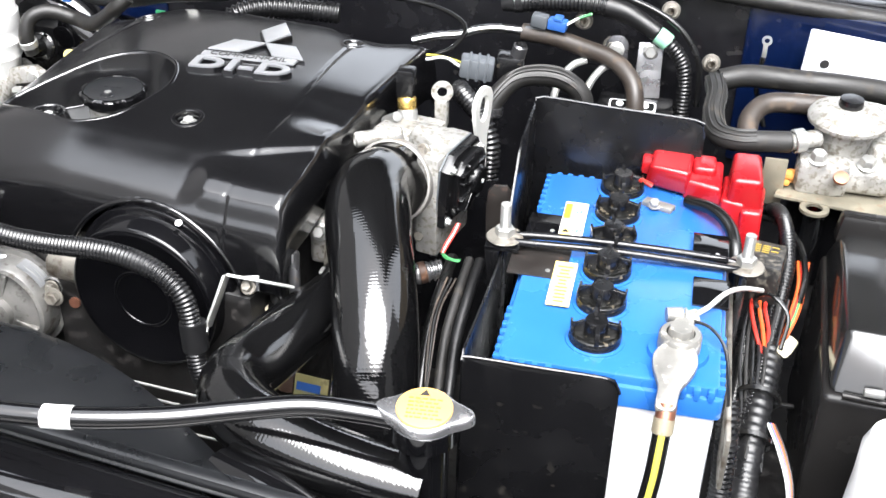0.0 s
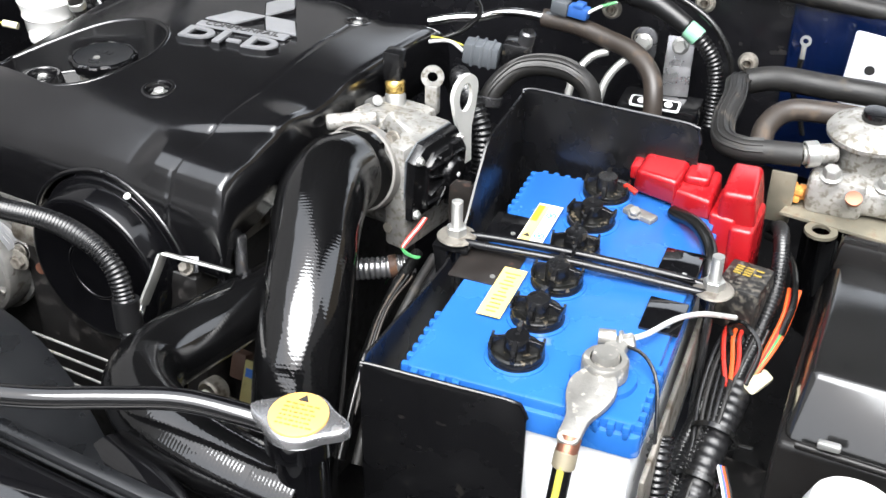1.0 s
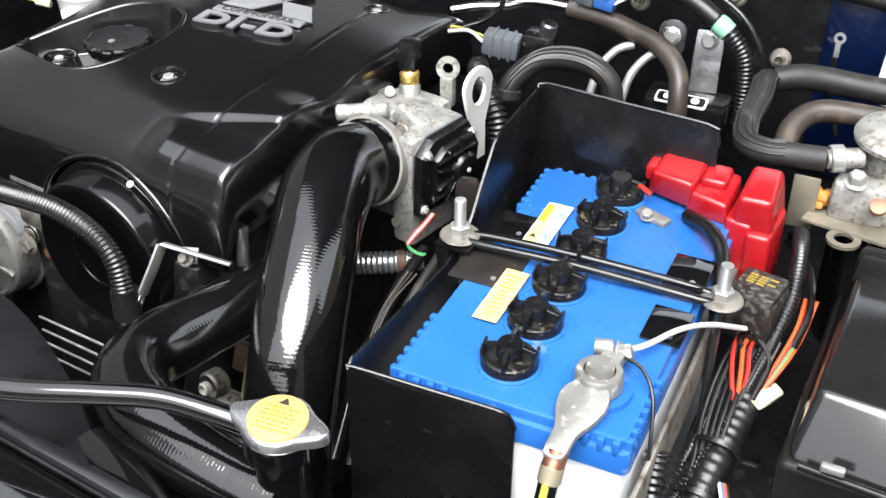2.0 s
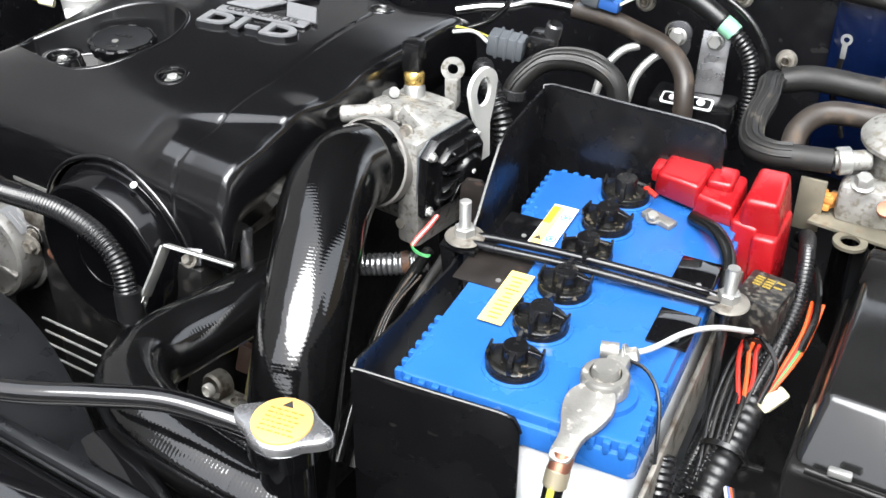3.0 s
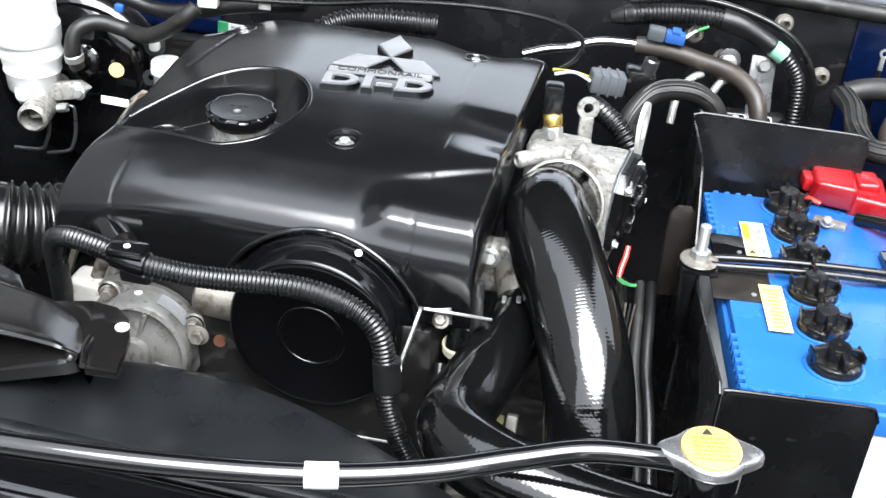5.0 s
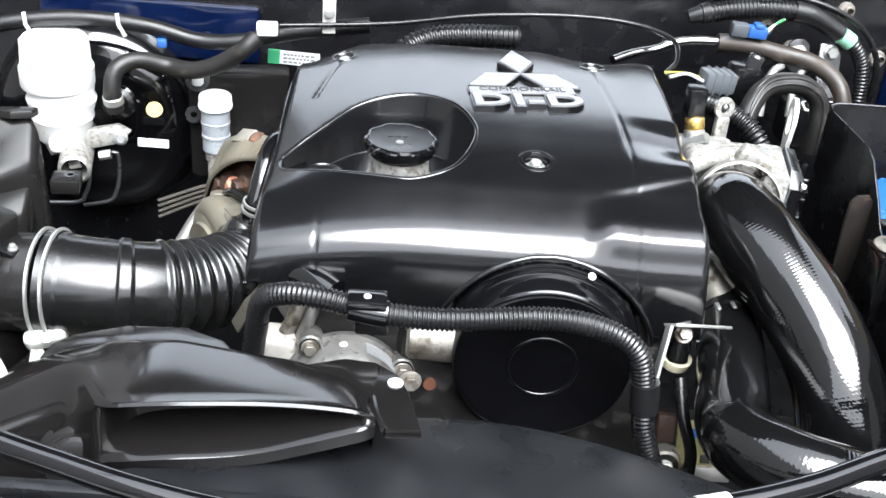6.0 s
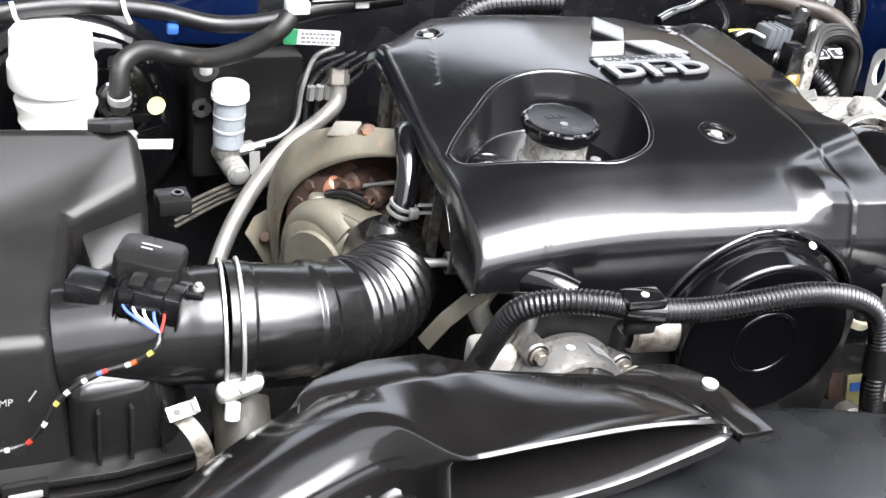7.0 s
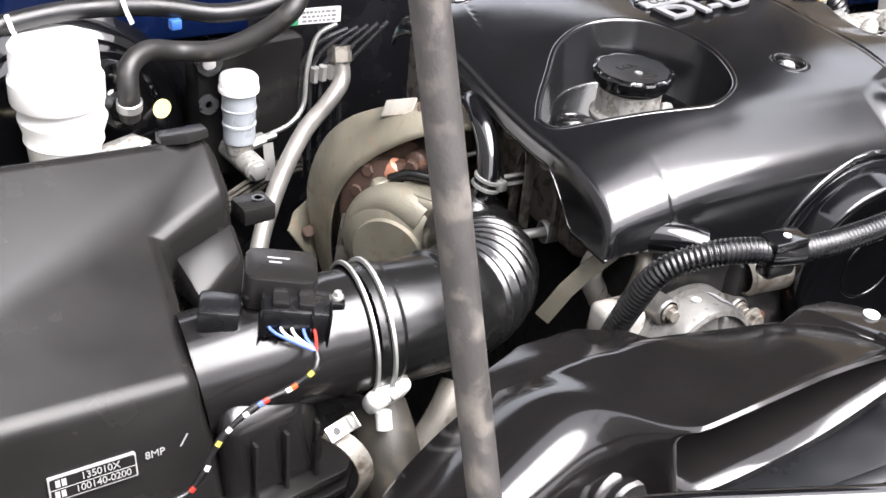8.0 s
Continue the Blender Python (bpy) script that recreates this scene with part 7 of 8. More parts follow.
def rear_hoses():
    """Hoses at the corner of the firewall above the fuel filter."""
    def hose(label, pts, r, mat, rib=None, name="hose"):
        c = V(pts[len(pts) // 2])
        return solo(name, tube(pts, r, 18, rib=rib), mat, label, "hose", tuple(c), sharp=80 if rib else 38)
    h = hose("ribbed black rubber fuel hose in an S bend", [(0.078, 0.455, 1.030), (0.075, 0.430, 1.040), (0.078, 0.395, 1.040), (0.076, 0.360, 1.034), (0.082, 0.330, 1.030), (0.100, 0.318, 1.031), (0.120, 0.318, 1.033), (0.150, 0.322, 1.034)], 0.0105, dull_rubber)
    line = spline([(0.078, 0.455, 1.030), (0.075, 0.430, 1.040), (0.078, 0.395, 1.040), (0.076, 0.360, 1.034), (0.082, 0.330, 1.030), (0.100, 0.318, 1.031), (0.118, 0.318, 1.033)], 0.005)
    for k in range(5):
        a = radians(25 + 32 * k)
        run = []
        for i, p in enumerate(line):
            way = (line[min(i + 1, len(line) - 1)] - line[max(i - 1, 0)]).normalized()
            side = way.cross(V((0, 0, 1))).normalized()
            run.append(p + side * (0.0107 * math.cos(a)) + side.cross(way) * (0.0107 * math.sin(a)))
        part("ridge", tube(run, 0.0013, 6), dull_rubber, h)
    hose("dusty grey rubber hose running to the wing", [(0.082, 0.452, 1.035), (0.11, 0.455, 1.042), (0.16, 0.450, 1.044), (0.21, 0.445, 1.046), (0.26, 0.43, 1.046), (0.285, 0.40, 1.03), (0.29, 0.36, 1.0)], 0.012, dull_rubber)
    hose("aged brown rubber hose behind the fuel filter", [(0.112, 0.350, 1.015), (0.113, 0.375, 1.030), (0.13, 0.398, 1.038), (0.17, 0.402, 1.040), (0.22, 0.40, 1.04)], 0.0105, brown_rubber)
    hose("brown grey heater hose curving down the firewall", [(-0.140, 0.492, 1.050), (-0.105, 0.490, 1.048), (-0.070, 0.482, 1.043), (-0.035, 0.468, 1.038), (-0.012, 0.450, 1.024), (-0.004, 0.435, 1.0), (-0.003, 0.43, 0.96)], 0.0098, brown_rubber)
    rh = thing("ribbed_hose", "ridged black rubber hose arched over the battery tray", "hose", (-0.1, 0.37, 1.03))
    pts = [(-0.150, 0.352, 1.010), (-0.146, 0.358, 1.026), (-0.130, 0.374, 1.042), (-0.108, 0.385, 1.046), (-0.082, 0.388, 1.044), (-0.062, 0.388, 1.032), (-0.055, 0.386, 1.012), (-0.054, 0.385, 0.97)]
    part("hose", tube(pts, 0.0105, 18), dull_rubber, rh)
    base = spline(pts, 0.006)
    for k in range(5):
        a = radians(20 + 35 * k)
        part("ridge", tube([p + V((0.0, -math.cos(a), math.sin(a))) * 0.0105 for p in base], 0.0016, 6), dull_rubber, rh)
    part("clip", lathe([(0.0115, -0.005), (0.0128, -0.004), (0.0128, 0.004), (0.0115, 0.005)], (-0.149, 0.353, 1.016), (0.1, 0.2, 1), 24), dark_steel, rh)
    mp = thing("metal_vacuum_pipe", "bright metal pipe along the top of the firewall", "pipe", (-0.2, 0.49, 1.04))
    part("pipe", tube([(-0.262, 0.470, 1.034), (-0.236, 0.482, 1.038), (-0.210, 0.490, 1.040), (-0.190, 0.495, 1.046), (-0.165, 0.495, 1.050), (-0.120, 0.492, 1.050)], 0.0052, 16), chrome, mp)
    part("joint", box((0.026, 0.014, 0.014), (-0.125, 0.492, 1.052), 0.003), grey_connector, mp)
    for k, x in enumerate((-0.095, -0.062)):
        part("branch", tube([(x, 0.440, 0.985), (x + 0.004, 0.452, 1.010), (x + 0.016, 0.468, 1.026), (x + 0.030, 0.478, 1.030)], 0.0042, 14), zinc, mp)


def rear_wiring():
    lm = thing("wiring_loom", "thick black corrugated wiring loom with green tape along the firewall", "loom", (0.0, 0.51, 1.05))
    pts = [(-0.155, 0.520, 1.072), (-0.12, 0.520, 1.078), (-0.08, 0.516, 1.082), (-0.04, 0.512, 1.080), (-0.008, 0.508, 1.068), (0.022, 0.503, 1.050), (0.040, 0.502, 1.028), (0.046, 0.500, 1.00), (0.047, 0.495, 0.96)]
    part("conduit", tube(pts, lambda s: 0.0108 - 0.0028 * max(0.0, min(1.0, (s - 0.40) / 0.1)), 18, rib=(0.0044, 0.0015)), conduit, lm, sharp=80)
    part("tape_wrap", tube([(-0.05, 0.513, 1.0815), (-0.03, 0.511, 1.078), (-0.008, 0.508, 1.068), (0.008, 0.505, 1.060)], lambda s: 0.0124 - 0.0028 * s, 18), tape_black, lm)
    part("green_tape", tube([(0.009, 0.505, 1.058), (0.016, 0.504, 1.054), (0.022, 0.503, 1.050)], 0.0100, 18), green_tape, lm, "mint green tape")
    part("tape_end", tube([(-0.168, 0.5205, 1.068), (-0.155, 0.520, 1.072), (-0.145, 0.520, 1.0745)], lambda s: 0.007 + 0.0052 * s, 16), tape_black, lm)
    part("wire", tube([(-0.15, 0.525, 1.088), (-0.08, 0.522, 1.098), (-0.02, 0.515, 1.090), (0.03, 0.508, 1.068), (0.058, 0.502, 1.03), (0.062, 0.50, 0.98)], 0.0035, 10), hose_black, lm)
    bc = thing("blue_plug", "blue connector plug with a grey joint on the firewall", "connector", (-0.11, 0.485, 1.06))
    m = pose(-0.100, 0.484, 1.066, 0, 5, -6) @ Matrix.Scale(0.72, 4)
    part("shell", box((0.030, 0.018, 0.018), (0, 0, 0), 0.003, m), blue_connector, bc)
    part("latch", box((0.014, 0.020, 0.006), (0, 0, 0.010), 0.0015, m), blue_connector, bc)
    part("mate", box((0.026, 0.020, 0.020), (-0.028, 0, 0), 0.003, m), grey_connector, bc)
    for k, mt in enumerate((green_wire, white_wire, white_wire)):
        part("wire", tube([m @ V((0.014, 0.004 - 0.004 * k, 0.003)), m @ V((0.028, 0.012, 0.012)), m @ V((0.045, 0.026, 0.018))], 0.0016, 8), mt, bc)
    gc = thing("grey_plug", "grey connector plug with short taped wires", "connector", (-0.172, 0.394, 1.045))
    m = pose(-0.172, 0.392, 1.045, 0, 6, 8)
    part("shell", box((0.036, 0.022, 0.022), (0, 0, 0), 0.003, m), grey_connector, gc)
    for k in range(3):
        part("rib", box((0.003, 0.024, 0.024), (-0.008 + 0.009 * k, 0, 0), 0.001, m), grey_connector, gc)
    part("socket", box((0.030, 0.026, 0.028), (0.034, 0.010, 0.003), 0.005, m), cap_black, gc)
    part("valve_knob", rod(m @ V((0.040, 0.008, 0.012)), m @ V((0.042, 0.006, 0.030)), 0.008, chamfer=0.002), dark_steel, gc)
    for k, mt in enumerate((yellow_wire, tape_black, white_wire)):
        part("wire", tube([m @ V((-0.018, 0.005 - 0.005 * k, 0)), m @ V((-0.035, 0.003, 0.004)), m @ V((-0.055, 0.012 - 0.006 * k, 0.0))], 0.0018, 8), mt, gc)
    cv = thing("corrugated_hose", "small black corrugated tube behind the throttle body", "conduit", (-0.16, 0.32, 1.02))
    part("tube", tube([(-0.185, 0.365, 1.030), (-0.175, 0.345, 1.032), (-0.155, 0.325, 1.022), (-0.142, 0.315, 1.0), (-0.14, 0.31, 0.96)], 0.0095, 14, rib=(0.005, 0.0024)), conduit, cv, sharp=80)
    lp = thing("thin_cable", "thin black cable looping over the rear of the engine", "cable", (-0.3, 0.45, 1.06))
    part("cable", tube([(-0.62, 0.555, 1.030), (-0.50, 0.545, 1.040), (-0.40, 0.53, 1.058), (-0.30, 0.515, 1.066), (-0.235, 0.495, 1.066), (-0.20, 0.465, 1.060), (-0.205, 0.43, 1.050), (-0.222, 0.41, 1.045)], 0.0028, 10), hose_black, lp)
    sh = thing("corrugated_hose", "black corrugated hose rising behind the engine cover", "conduit", (-0.42, 0.50, 1.03))
    part("tube", tube([(-0.50, 0.485, 1.01), (-0.485, 0.495, 1.03), (-0.455, 0.505, 1.040), (-0.41, 0.51, 1.042), (-0.36, 0.515, 1.04)], 0.012, 16, rib=(0.006, 0.002)), conduit, sh, sharp=80)
    pl = thing("taped_wires", "black taped wires and pipes on the firewall", "loom", (-0.7, 0.58, 1.0))
    part("loom", tube([(-0.98, 0.60, 0.985), (-0.93, 0.60, 1.005), (-0.85, 0.60, 1.015), (-0.77, 0.595, 1.010), (-0.71, 0.585, 0.998), (-0.66, 0.575, 1.003), (-0.60, 0.57, 1.018), (-0.52, 0.565, 1.03)], 0.009, 14), tape_black, pl)
    for x, z in ((-0.900, 1.012), (-0.800, 1.014)):
        part("cable_tie", band([(x, 0.588, z + 0.012), (x + 0.002, 0.583, z), (x + 0.008, 0.586, z - 0.014)], 0.0042, 0.0012, (1, 0, 0.2)), white_wire, pl, "white cable tie")
    part("white_plug", box((0.024, 0.016, 0.014), (-0.634, 0.56, 1.024), 0.003), white_plastic, pl, "white connector")
    part("blue_plug", box((0.011, 0.009, 0.010), (-0.752, 0.585, 0.994), 0.002), blue_connector, pl)
    gl = thing("tagged_label", "white label strip with green end taped to the firewall pipes", "label", (-0.60, 0.59, 0.976))
    m = pose(-0.602, 0.592, 0.977, 0, 2, -6)
    part("strip", box((0.056, 0.004, 0.016), (0, 0, 0), 0.001, m), paper, gl)
    part("green_end", box((0.014, 0.005, 0.0168), (-0.025, 0, 0), 0.001, m), green_print, gl, "green printed end")
    bars = bmesh.new()
    rng = random.Random(4)
    for r in range(3):
        x = -0.014
        while x < 0.022:
            wd = rng.uniform(0.002, 0.005)
            box((wd, 0.0004, 0.0022), (x + wd / 2, -0.0023, 0.0045 - 0.0045 * r), 0, m, bm=bars)
            x += wd + 0.0015
    part("label_print", bars, grey_print, gl)
    pb = thing("brake_pipes", "bundle of thin dark steel brake pipes on the firewall", "pipes", (-0.6, 0.6, 0.9))
    for k in range(5):
        x = -0.614 + 0.012 * k
        part("pipe", tube([(x, 0.598, 0.80), (x, 0.598, 0.90), (x + 0.004, 0.596, 0.930 - 0.004 * k), (x + 0.020, 0.590, 0.950 - 0.004 * k), (x + 0.045, 0.582, 0.962)], 0.0024, 10), dark_steel, pb)
    for k in range(3):
        part("union", lathe([(0.0048, 0), (0.0048, 0.016), (0, 0.016)], (-0.600 + 0.010 * k, 0.594, 0.905), (0, -0.1, 1), 6), zinc, pb)
    for k in range(4):
        part("cross_pipe", tube([(-0.76, 0.53, 0.80 + 0.007 * k), (-0.70, 0.55, 0.815 + 0.006 * k), (-0.63, 0.575, 0.818 + 0.006 * k), (-0.615, 0.590, 0.80)], 0.0022, 8), dusty_hose, pb)


def firewall_fittings():
    for p in ((0.072, 0.528, 1.022), (-0.040, 0.520, 1.034), (-0.075, 0.525, 1.058), (0.020, 0.53, 1.078)):
        b = thing("firewall_bolt", "round headed bright bolt on the black firewall", "bolt", p, group="bolts on the firewall")
        part("washer", lathe([(0.0105, 0), (0.0105, 0.002), (0.008, 0.005), (0, 0.0055)], p, (0, -1, 0.25), 28), dull_alloy, b)
        part("stud", rod(V(p) + V((0, -0.004, 0.001)), V(p) + V((0, -0.012, 0.003)), 0.005, chamfer=0.001), dull_alloy, b)
    sv = thing("solenoid_valve", "vacuum solenoid valve on a clear and zinc bracket", "solenoid valve", (0.004, 0.505, 0.99))
    part("bracket", band([(0.004, 0.512, 1.045), (0.004, 0.506, 1.015), (0.006, 0.496, 0.985)], 0.028, 0.003, (1, 0.1, 0), bevel=0.0008), satin_metal, sv)
    part("bolt", hexbolt((0.004, 0.508, 1.036), (0, -1, 0.2), 0.007, 0.006, 0.009), zinc, sv)
    part("body", box((0.085, 0.045, 0.05), (-0.005, 0.485, 0.960), 0.006), cap_black, sv)
    for x in (-0.022, 0.006):
        part("terminal_frame", prism(rounded(0.024, 0.016, 0.003), 0, 0.0015, pose(x, 0.468, 0.9855, 18, 0, 0)), paper, sv)
        part("terminal_field", prism(rounded(0.020, 0.012, 0.003), 0.0015, 0.0022, pose(x, 0.468, 0.9855, 18, 0, 0)), cap_black, sv)
        part("terminal_pin", prism(disc(0.0042, 16), 0.0022, 0.0032, pose(x, 0.468, 0.9855, 18, 0, 0)), paper, sv)
    tb = thing("tab_bracket", "grey steel tab bolted to the firewall", "bracket", (-0.034, 0.515, 1.02))
    part("tab", prism(rounded(0.026, 0.038, 0.012), 0, 0.003, pose(-0.034, 0.512, 1.030, 80, 0, 0), 0.0008), dark_steel, tb)
    part("bolt", hexbolt((-0.034, 0.508, 1.034), (0, -1, 0.15), 0.007, 0.005, 0.009), zinc, tb)
    wp = thing("white_panel", "bare white steel panel with two black holes at the wing", "panel", (0.25, 0.50, 1.0))
    part("sheet", box((0.13, 0.006, 0.075), (0, 0, 0), 0.003, pose(0.232, 0.498, 1.040, -6, 3, -8)), white_paint, wp)
    for x in (-0.042, 0.038):
        part("hole_plug", lathe([(0.005, 0), (0.005, 0.001), (0, 0.001)], (0.232 + x, 0.4945 - 0.14 * x, 1.046), (0, -1, -0.1), 20), ink, wp)
    ew = thing("earth_lead", "thin black earth lead with a bright ring on the blue panel", "wire", (0.125, 0.53, 1.05))
    part("ring", lathe([(0.0028, 0), (0.0055, 0), (0.0055, 0.002), (0.0028, 0.002)], (0.126, 0.500, 1.066), (0, -1, 0.1), 20), zinc, ew)
    part("ferrule", box((0.005, 0.004, 0.016), (0.1255, 0.500, 1.054), 0.001), zinc, ew)
    part("wire", tube([(0.125, 0.500, 1.047), (0.124, 0.498, 1.01), (0.13, 0.515, 0.99), (0.14, 0.51, 0.96)], 0.003, 10), hose_black, ew)
    fs = thing("firewall_strap", "plain pale steel strap bolted to the firewall", "bracket", (-0.566, 0.55, 1.04))
    part("strap", box((0.0145, 0.003, 0.06), (-0.566, 0.556, 1.052), 0.0008), hook_steel, fs)
    part("bolt", hexbolt((-0.566, 0.554, 1.046), (0, -1, 0.1), 0.0045, 0.004, 0.006), zinc, fs)
    hx = thing("heater_box", "black plastic housing on the firewall beside the clutch reservoir", "housing", (-0.67, 0.62, 0.88), -7.5)
    part("shell", box((0.12, 0.035, 0.14), (-0.667, 0.615, 0.885), 0.008, None), box_black, hx)
    part("boss", lathe([(0.008, 0), (0.014, 0), (0.014, 0.006), (0.008, 0.006)], (-0.715, 0.60, 0.945), (0, -1, 0.2), 24), dark_steel, hx)
    part("boss_plug", box((0.014, 0.008, 0.014), (-0.715, 0.597, 0.945), 0.002), white_plastic, hx)


def battery_side_wiring():
    rl = thing("relay", "black relay block with a yellow printed label", "relay", (0.128, 0.19, 0.95), -8)
    m = pose(0.132, 0.186, 0.968, 0, 0, -10)
    part("body", box((0.036, 0.044, 0.040), (0, 0, 0), 0.003, m), dusty_black, rl)
    for row in range(4):
        for col in range(3 - row % 2):
            part("label_bar", box((0.0065, 0.0018, 0.0006), (-0.008 + 0.008 * col, 0.012 - 0.0036 * row, 0.0203), 0, m), olive_ink, rl, "faded yellow print")
    for k in range(4):
        part("fin", box((0.036, 0.003, 0.038), (0, -0.017 + 0.008 * k, -0.002), 0.001, m), cap_black, rl)
    wl = thing("battery_loom", "bundle of black conduit and coloured wires beside the battery", "loom", (0.14, 0.1, 0.9))
    part("conduit", tube([(0.138, 0.330, 0.950), (0.146, 0.292, 0.975), (0.150, 0.262, 0.985), (0.154, 0.235, 0.982), (0.156, 0.205, 0.968), (0.152, 0.175, 0.950), (0.146, 0.140, 0.935), (0.138, 0.100, 0.922), (0.130, 0.060, 0.905), (0.124, 0.020, 0.88), (0.12, -0.02, 0.85)], 0.0062, 14, rib=(0.0036, 0.0016)), conduit, wl, sharp=80)
    part("conduit", tube([(0.134, 0.160, 0.93), (0.134, 0.120, 0.915), (0.126, 0.07, 0.900), (0.116, 0.03, 0.88), (0.112, -0.01, 0.84)], 0.0085, 14, rib=(0.0042, 0.002)), conduit, wl, sharp=80)
    part("taped_trunk", tube([(0.146, 0.125, 0.925), (0.142, 0.095, 0.915), (0.136, 0.055, 0.90), (0.132, 0.015, 0.875), (0.13, -0.03, 0.84)], lambda s: 0.0122 + 0.0005 * math.sin(s * 140), 16, step=0.0015), tape_black, wl)
    rng = random.Random(12)
    for k in range(7):
        a = radians(20 + 40 * k)
        off = V((0.011 * math.cos(a), 0.002, 0.011 * math.sin(a)))
        path = [(0.152, 0.165, 0.942), (0.146, 0.125, 0.925), (0.142, 0.095, 0.915), (0.136, 0.055, 0.90), (0.132, 0.015, 0.875)]
        part("loose_wire", tube([V(p) + off * (0.7 + 0.6 * rng.random()) + V((0, 0, 0.003 * rng.random())) for p in path], 0.0017, 8), (tape_black, hose_black, dull_rubber)[k % 3], wl)
    part("tie_loop", tube([(0.138, 0.150, 0.945), (0.128, 0.158, 0.956), (0.140, 0.150, 0.968), (0.156, 0.135, 0.958), (0.152, 0.110, 0.940)], 0.0020, 8), hose_black, wl)
    part("cable_tie", lathe([(0.0165, -0.0025), (0.0180, -0.002), (0.0180, 0.002), (0.0165, 0.0025)], (0.1345, 0.040, 0.893), (0.1, 0.85, 0.4), 24), hose_black, wl)
    part("tie_tail", box((0.016, 0.004, 0.003), (0.160, 0.078, 0.906), 0.001), hose_black, wl)
    part("cable_tie", lathe([(0.0175, -0.0025), (0.019, -0.002), (0.019, 0.002), (0.0175, 0.0025)], (0.138, 0.078, 0.910), (0.1, 0.85, 0.4), 24), hose_black, wl)
    for k, (mt, dx) in enumerate(((red_wire, 0.0), (orange_wire, 0.007), (red_wire, 0.012))):
        part("wire", tube([(0.128 + dx, 0.172, 0.950), (0.126 + dx, 0.155, 0.950), (0.130 + dx, 0.135, 0.942), (0.138 + 0.4 * dx, 0.112, 0.930)], 0.0019, 8), mt, wl)
    for k, mt in enumerate((orange_wire, red_wire, green_wire, orange_wire)):
        part("wire", tube([(0.166 + 0.003 * k, 0.215, 0.966), (0.166 + 0.002 * k, 0.185, 0.958 - 0.002 * k), (0.160 + 0.002 * k, 0.155, 0.945), (0.152, 0.120, 0.93)], 0.0015, 8), mt, wl)
    part("thin_wire", tube([(0.135, 0.300, 0.96), (0.150, 0.270, 0.972), (0.165, 0.235, 0.975), (0.172, 0.20, 0.965), (0.168, 0.17, 0.95)], 0.003, 8), hose_black, wl)
    part("wire_boot", tube([(0.107, 0.012, 0.955), (0.109, -0.002, 0.935), (0.111, -0.010, 0.905), (0.112, -0.016, 0.86)], 0.0085, 14, rib=(0.0046, 0.0016)), conduit, wl, sharp=80)
    part("conduit", tube([(0.124, 0.150, 0.925), (0.122, 0.105, 0.912), (0.116, 0.060, 0.895), (0.120, 0.02, 0.865), (0.122, -0.01, 0.83)], 0.0055, 12, rib=(0.0036, 0.0014)), conduit, wl, sharp=80)
    for k, mt in enumerate((white_wire, blue_wire, orange_wire, tape_black)):
        part("wire", tube([(0.146 + 0.002 * k, 0.052, 0.905), (0.156 + 0.002 * k, 0.030, 0.895), (0.166 + 0.0015 * k, 0.005, 0.875), (0.170, -0.02, 0.84)], 0.0012, 8), mt, wl)
    for k in range(5):
        part("loose_wire", tube([(0.128 + 0.003 * k, 0.175, 0.948), (0.122 + 0.004 * k, 0.140, 0.944 - 0.003 * k), (0.120 + 0.005 * k, 0.100, 0.926 + 0.002 * k), (0.124 + 0.003 * k, 0.060, 0.908), (0.122, 0.02, 0.885)], 0.0016, 8), (tape_black, dull_rubber, hose_black)[k % 3], wl)
    solo("spade_cover", box((0.012, 0.034, 0.010), (0, 0, 0), 0.003, pose(0.160, 0.130, 0.930, -18, 25, -25)), cream, "cream plastic spade terminal cover", "connector", (0.16, 0.13, 0.93))
    pg = thing("plug_wires", "thin red white and green wires below the throttle body", "wires", (-0.16, 0.18, 0.94))
    for k, mt in enumerate((red_wire, white_wire, red_wire)):
        part("wire", tube([(-0.1450 - 0.0015 * k, 0.184, 0.977), (-0.1470 - 0.0018 * k, 0.172, 0.9725), (-0.1505 - 0.0018 * k, 0.160, 0.968), (-0.1530 - 0.0010 * k, 0.150, 0.964)], 0.0009, 8), mt, pg)
    for k in range(3):
        part("wire", tube([(-0.156, 0.152, 0.9645 - 0.001 * k), (-0.150, 0.148, 0.9625 - 0.0015 * k), (-0.143 + 0.002 * k, 0.148, 0.960 - 0.001 * k), (-0.138, 0.152, 0.958)], 0.0006, 8), green_wire, pg)
    part("thin_lead", tube([(-0.176, 0.190, 0.912), (-0.186, 0.200, 0.895), (-0.198, 0.215, 0.877), (-0.206, 0.226, 0.862)], 0.0007, 8), green_wire, pg)
    fs = thing("foil_sleeve", "crinkled silver heat sleeve with a brown band", "sleeve", (-0.19, 0.195, 0.905))
    part("sleeve", tube([(-0.232, 0.182, 0.900), (-0.205, 0.188, 0.905), (-0.186, 0.194, 0.908), (-0.165, 0.204, 0.911)], 0.0100, 18, rib=(0.0050, 0.0016)), satin_metal, fs, sharp=80)
    part("brown_band", tube([(-0.186, 0.194, 0.908), (-0.180, 0.197, 0.909)], 0.0112, 18, straight=True), turbo_iron, fs, "brown band")
    tl = thing("tray_loom", "dusty black hoses and wires beside the battery tray", "loom", (-0.14, 0.06, 0.9))
    for x, r, mt in ((-0.152, 0.0055, hose_black), (-0.136, 0.0045, dull_rubber), (-0.126, 0.0050, tape_black)):
        part("hose", tube([(x + 0.004, 0.170, 0.948), (x + 0.002, 0.130, 0.938), (x, 0.085, 0.918), (x + 0.004, 0.040, 0.895), (x + 0.008, -0.005, 0.855)], r, 12), mt, tl)
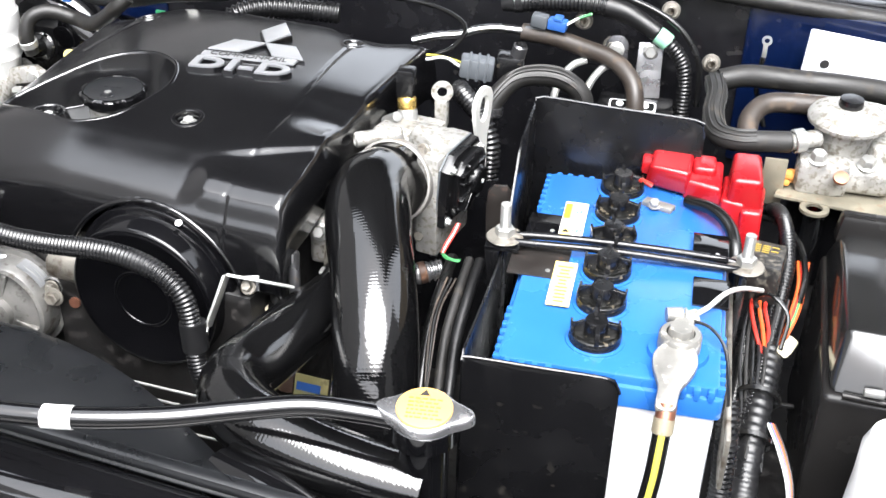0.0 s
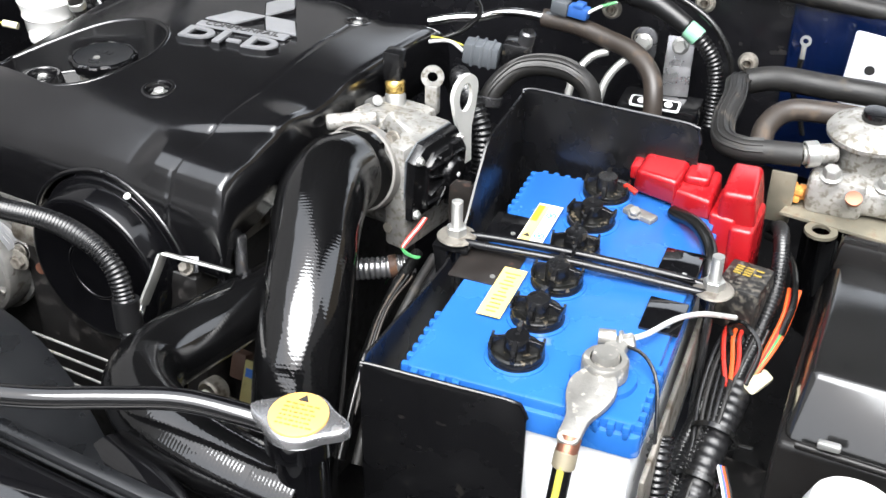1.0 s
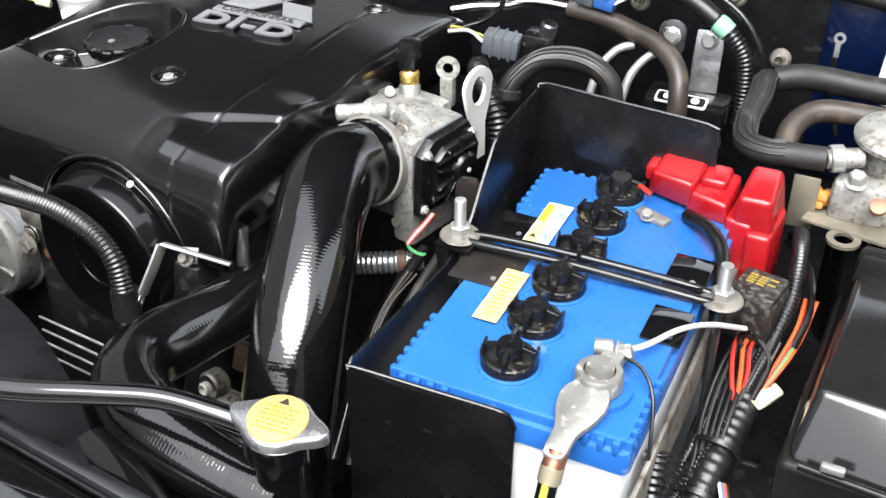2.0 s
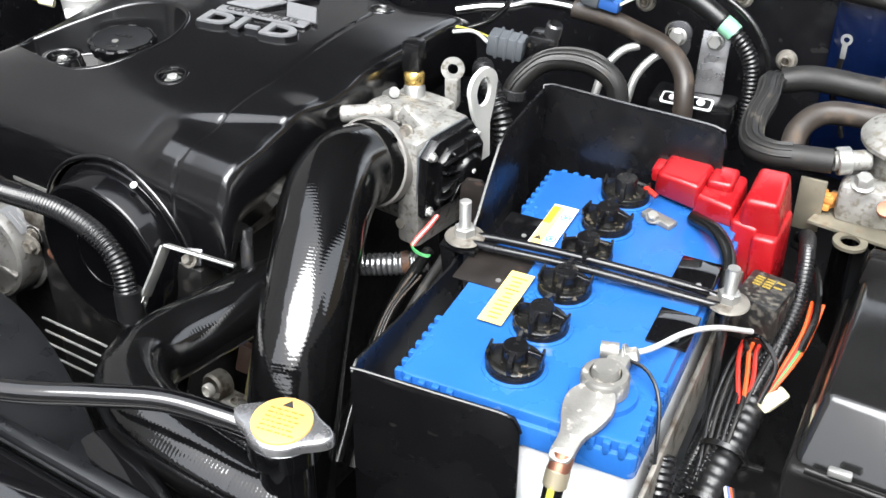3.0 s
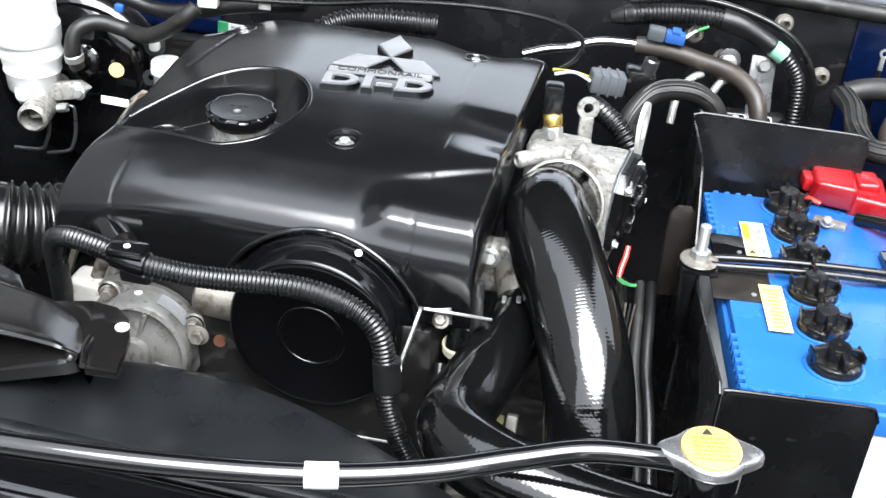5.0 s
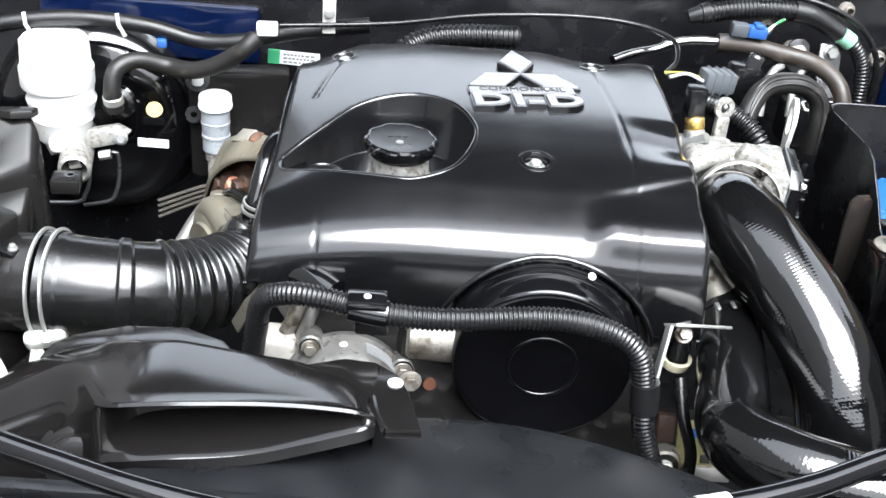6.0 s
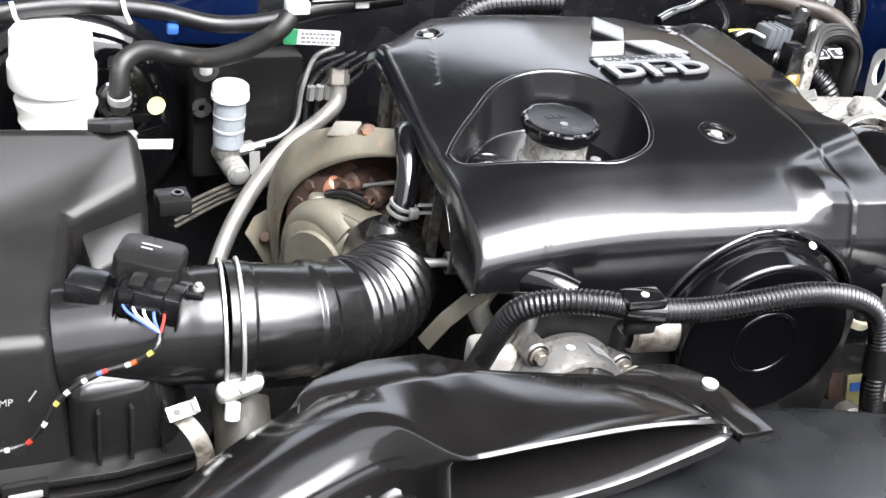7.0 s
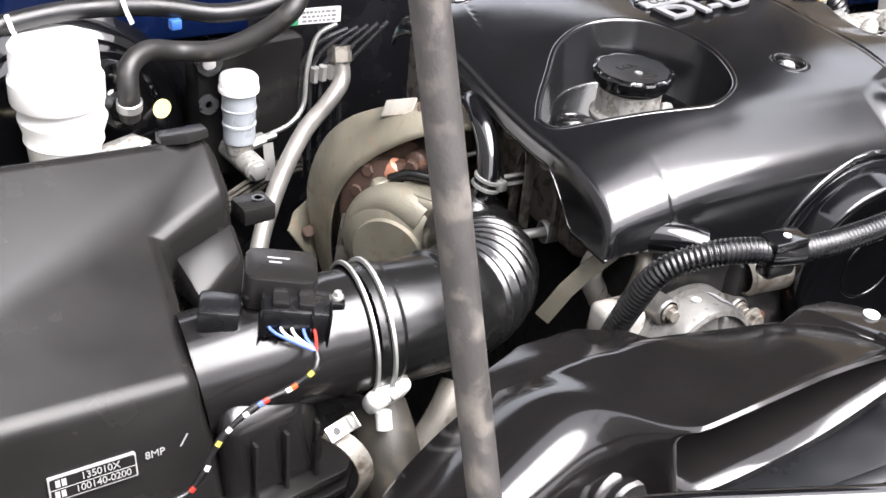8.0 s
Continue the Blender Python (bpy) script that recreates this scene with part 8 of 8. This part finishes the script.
    for k in range(3):
        part("wire", tube([(-0.146 + 0.004 * k, 0.135, 0.948), (-0.150 + 0.003 * k, 0.095, 0.934 + 0.002 * k), (-0.146 + 0.002 * k, 0.055, 0.915), (-0.140, 0.02, 0.885)], 0.0010, 8), (brown_rubber, tape_black, brown_rubber)[k], tl)
    fc = thing("sensor_bracket", "stained alloy bracket with a yellowish printed plate between the hoses", "bracket", (-0.258, 0.064, 0.82))
    m = pose(-0.258, 0.064, 0.842, -22, 0, -6)
    part("plate", box((0.034, 0.003, 0.040), (0, 0, 0), 0.001, m), olive_plate, fc, "yellowish printed plate")
    part("plate_print", box((0.024, 0.0008, 0.008), (-0.002, -0.0020, 0.009), 0, m), blue_connector, fc, "pale blue print")
    part("plate_notch", box((0.010, 0.004, 0.008), (0.010, -0.001, -0.014), 0.001, m), pit, fc)
    part("brown_clip", box((0.016, 0.014, 0.026), (-0.026, 0.008, 0.010), 0.003, m), turbo_iron, fc)
    part("side_tab", box((0.010, 0.010, 0.030), (0.024, 0.004, 0.006), 0.002, m), pale_alloy, fc)
    part("casting", rod(m @ V((-0.032, -0.030, -0.012)), m @ V((-0.030, -0.014, -0.008)), 0.013, seg=24, chamfer=0.002), dull_alloy, fc)
    part("casting_pin", rod(m @ V((-0.033, -0.036, -0.014)), m @ V((-0.032, -0.029, -0.012)), 0.006, seg=16, chamfer=0.001), pale_alloy, fc)
    part("foot", box((0.062, 0.026, 0.004), (-0.004, -0.012, -0.022), 0.0015, m), pale_alloy, fc)
    part("bolt", hexbolt(m @ V((-0.010, -0.018, -0.020)), m.to_3x3() @ V((0, 0, 1)), 0.0048, 0.005, 0.007), dull_alloy, fc)
    part("spade", box((0.030, 0.004, 0.012), (0.010, -0.024, -0.020), 0.001, m), zinc, fc)
    solo("engine_mount_bracket", box((0.05, 0.03, 0.03), (-0.262, 0.055, 0.775), 0.008), dull_alloy, "small alloy bracket with a sensor below the hose", "bracket", (-0.262, 0.05, 0.775))
    sn = thing("coolant_sensor", "white plastic switch below the bracket", "switch", (-0.29, 0.04, 0.93))
    part("collar", lathe([(0.0, 0), (0.0115, 0.0005), (0.0120, 0.0015), (0.0120, 0.006), (0.0130, 0.007), (0.0130, 0.0095), (0.0, 0.0105)], (-0.288, 0.076, 0.918), (0.1, -0.15, 1), 28), cream, sn)
    part("body", rod((-0.288, 0.073, 0.926), (-0.286, 0.078, 0.955), 0.010, 0.006, seg=18), hose_black, sn)
    part("lead", tube([(-0.298, 0.035, 0.935), (-0.296, 0.015, 0.910), (-0.290, 0.0, 0.885), (-0.292, -0.008, 0.86)], 0.005, 10), hose_black, sn)


fuse_box()
fuel_filter()
rear_hoses()
rear_wiring()
firewall_fittings()
battery_side_wiring()
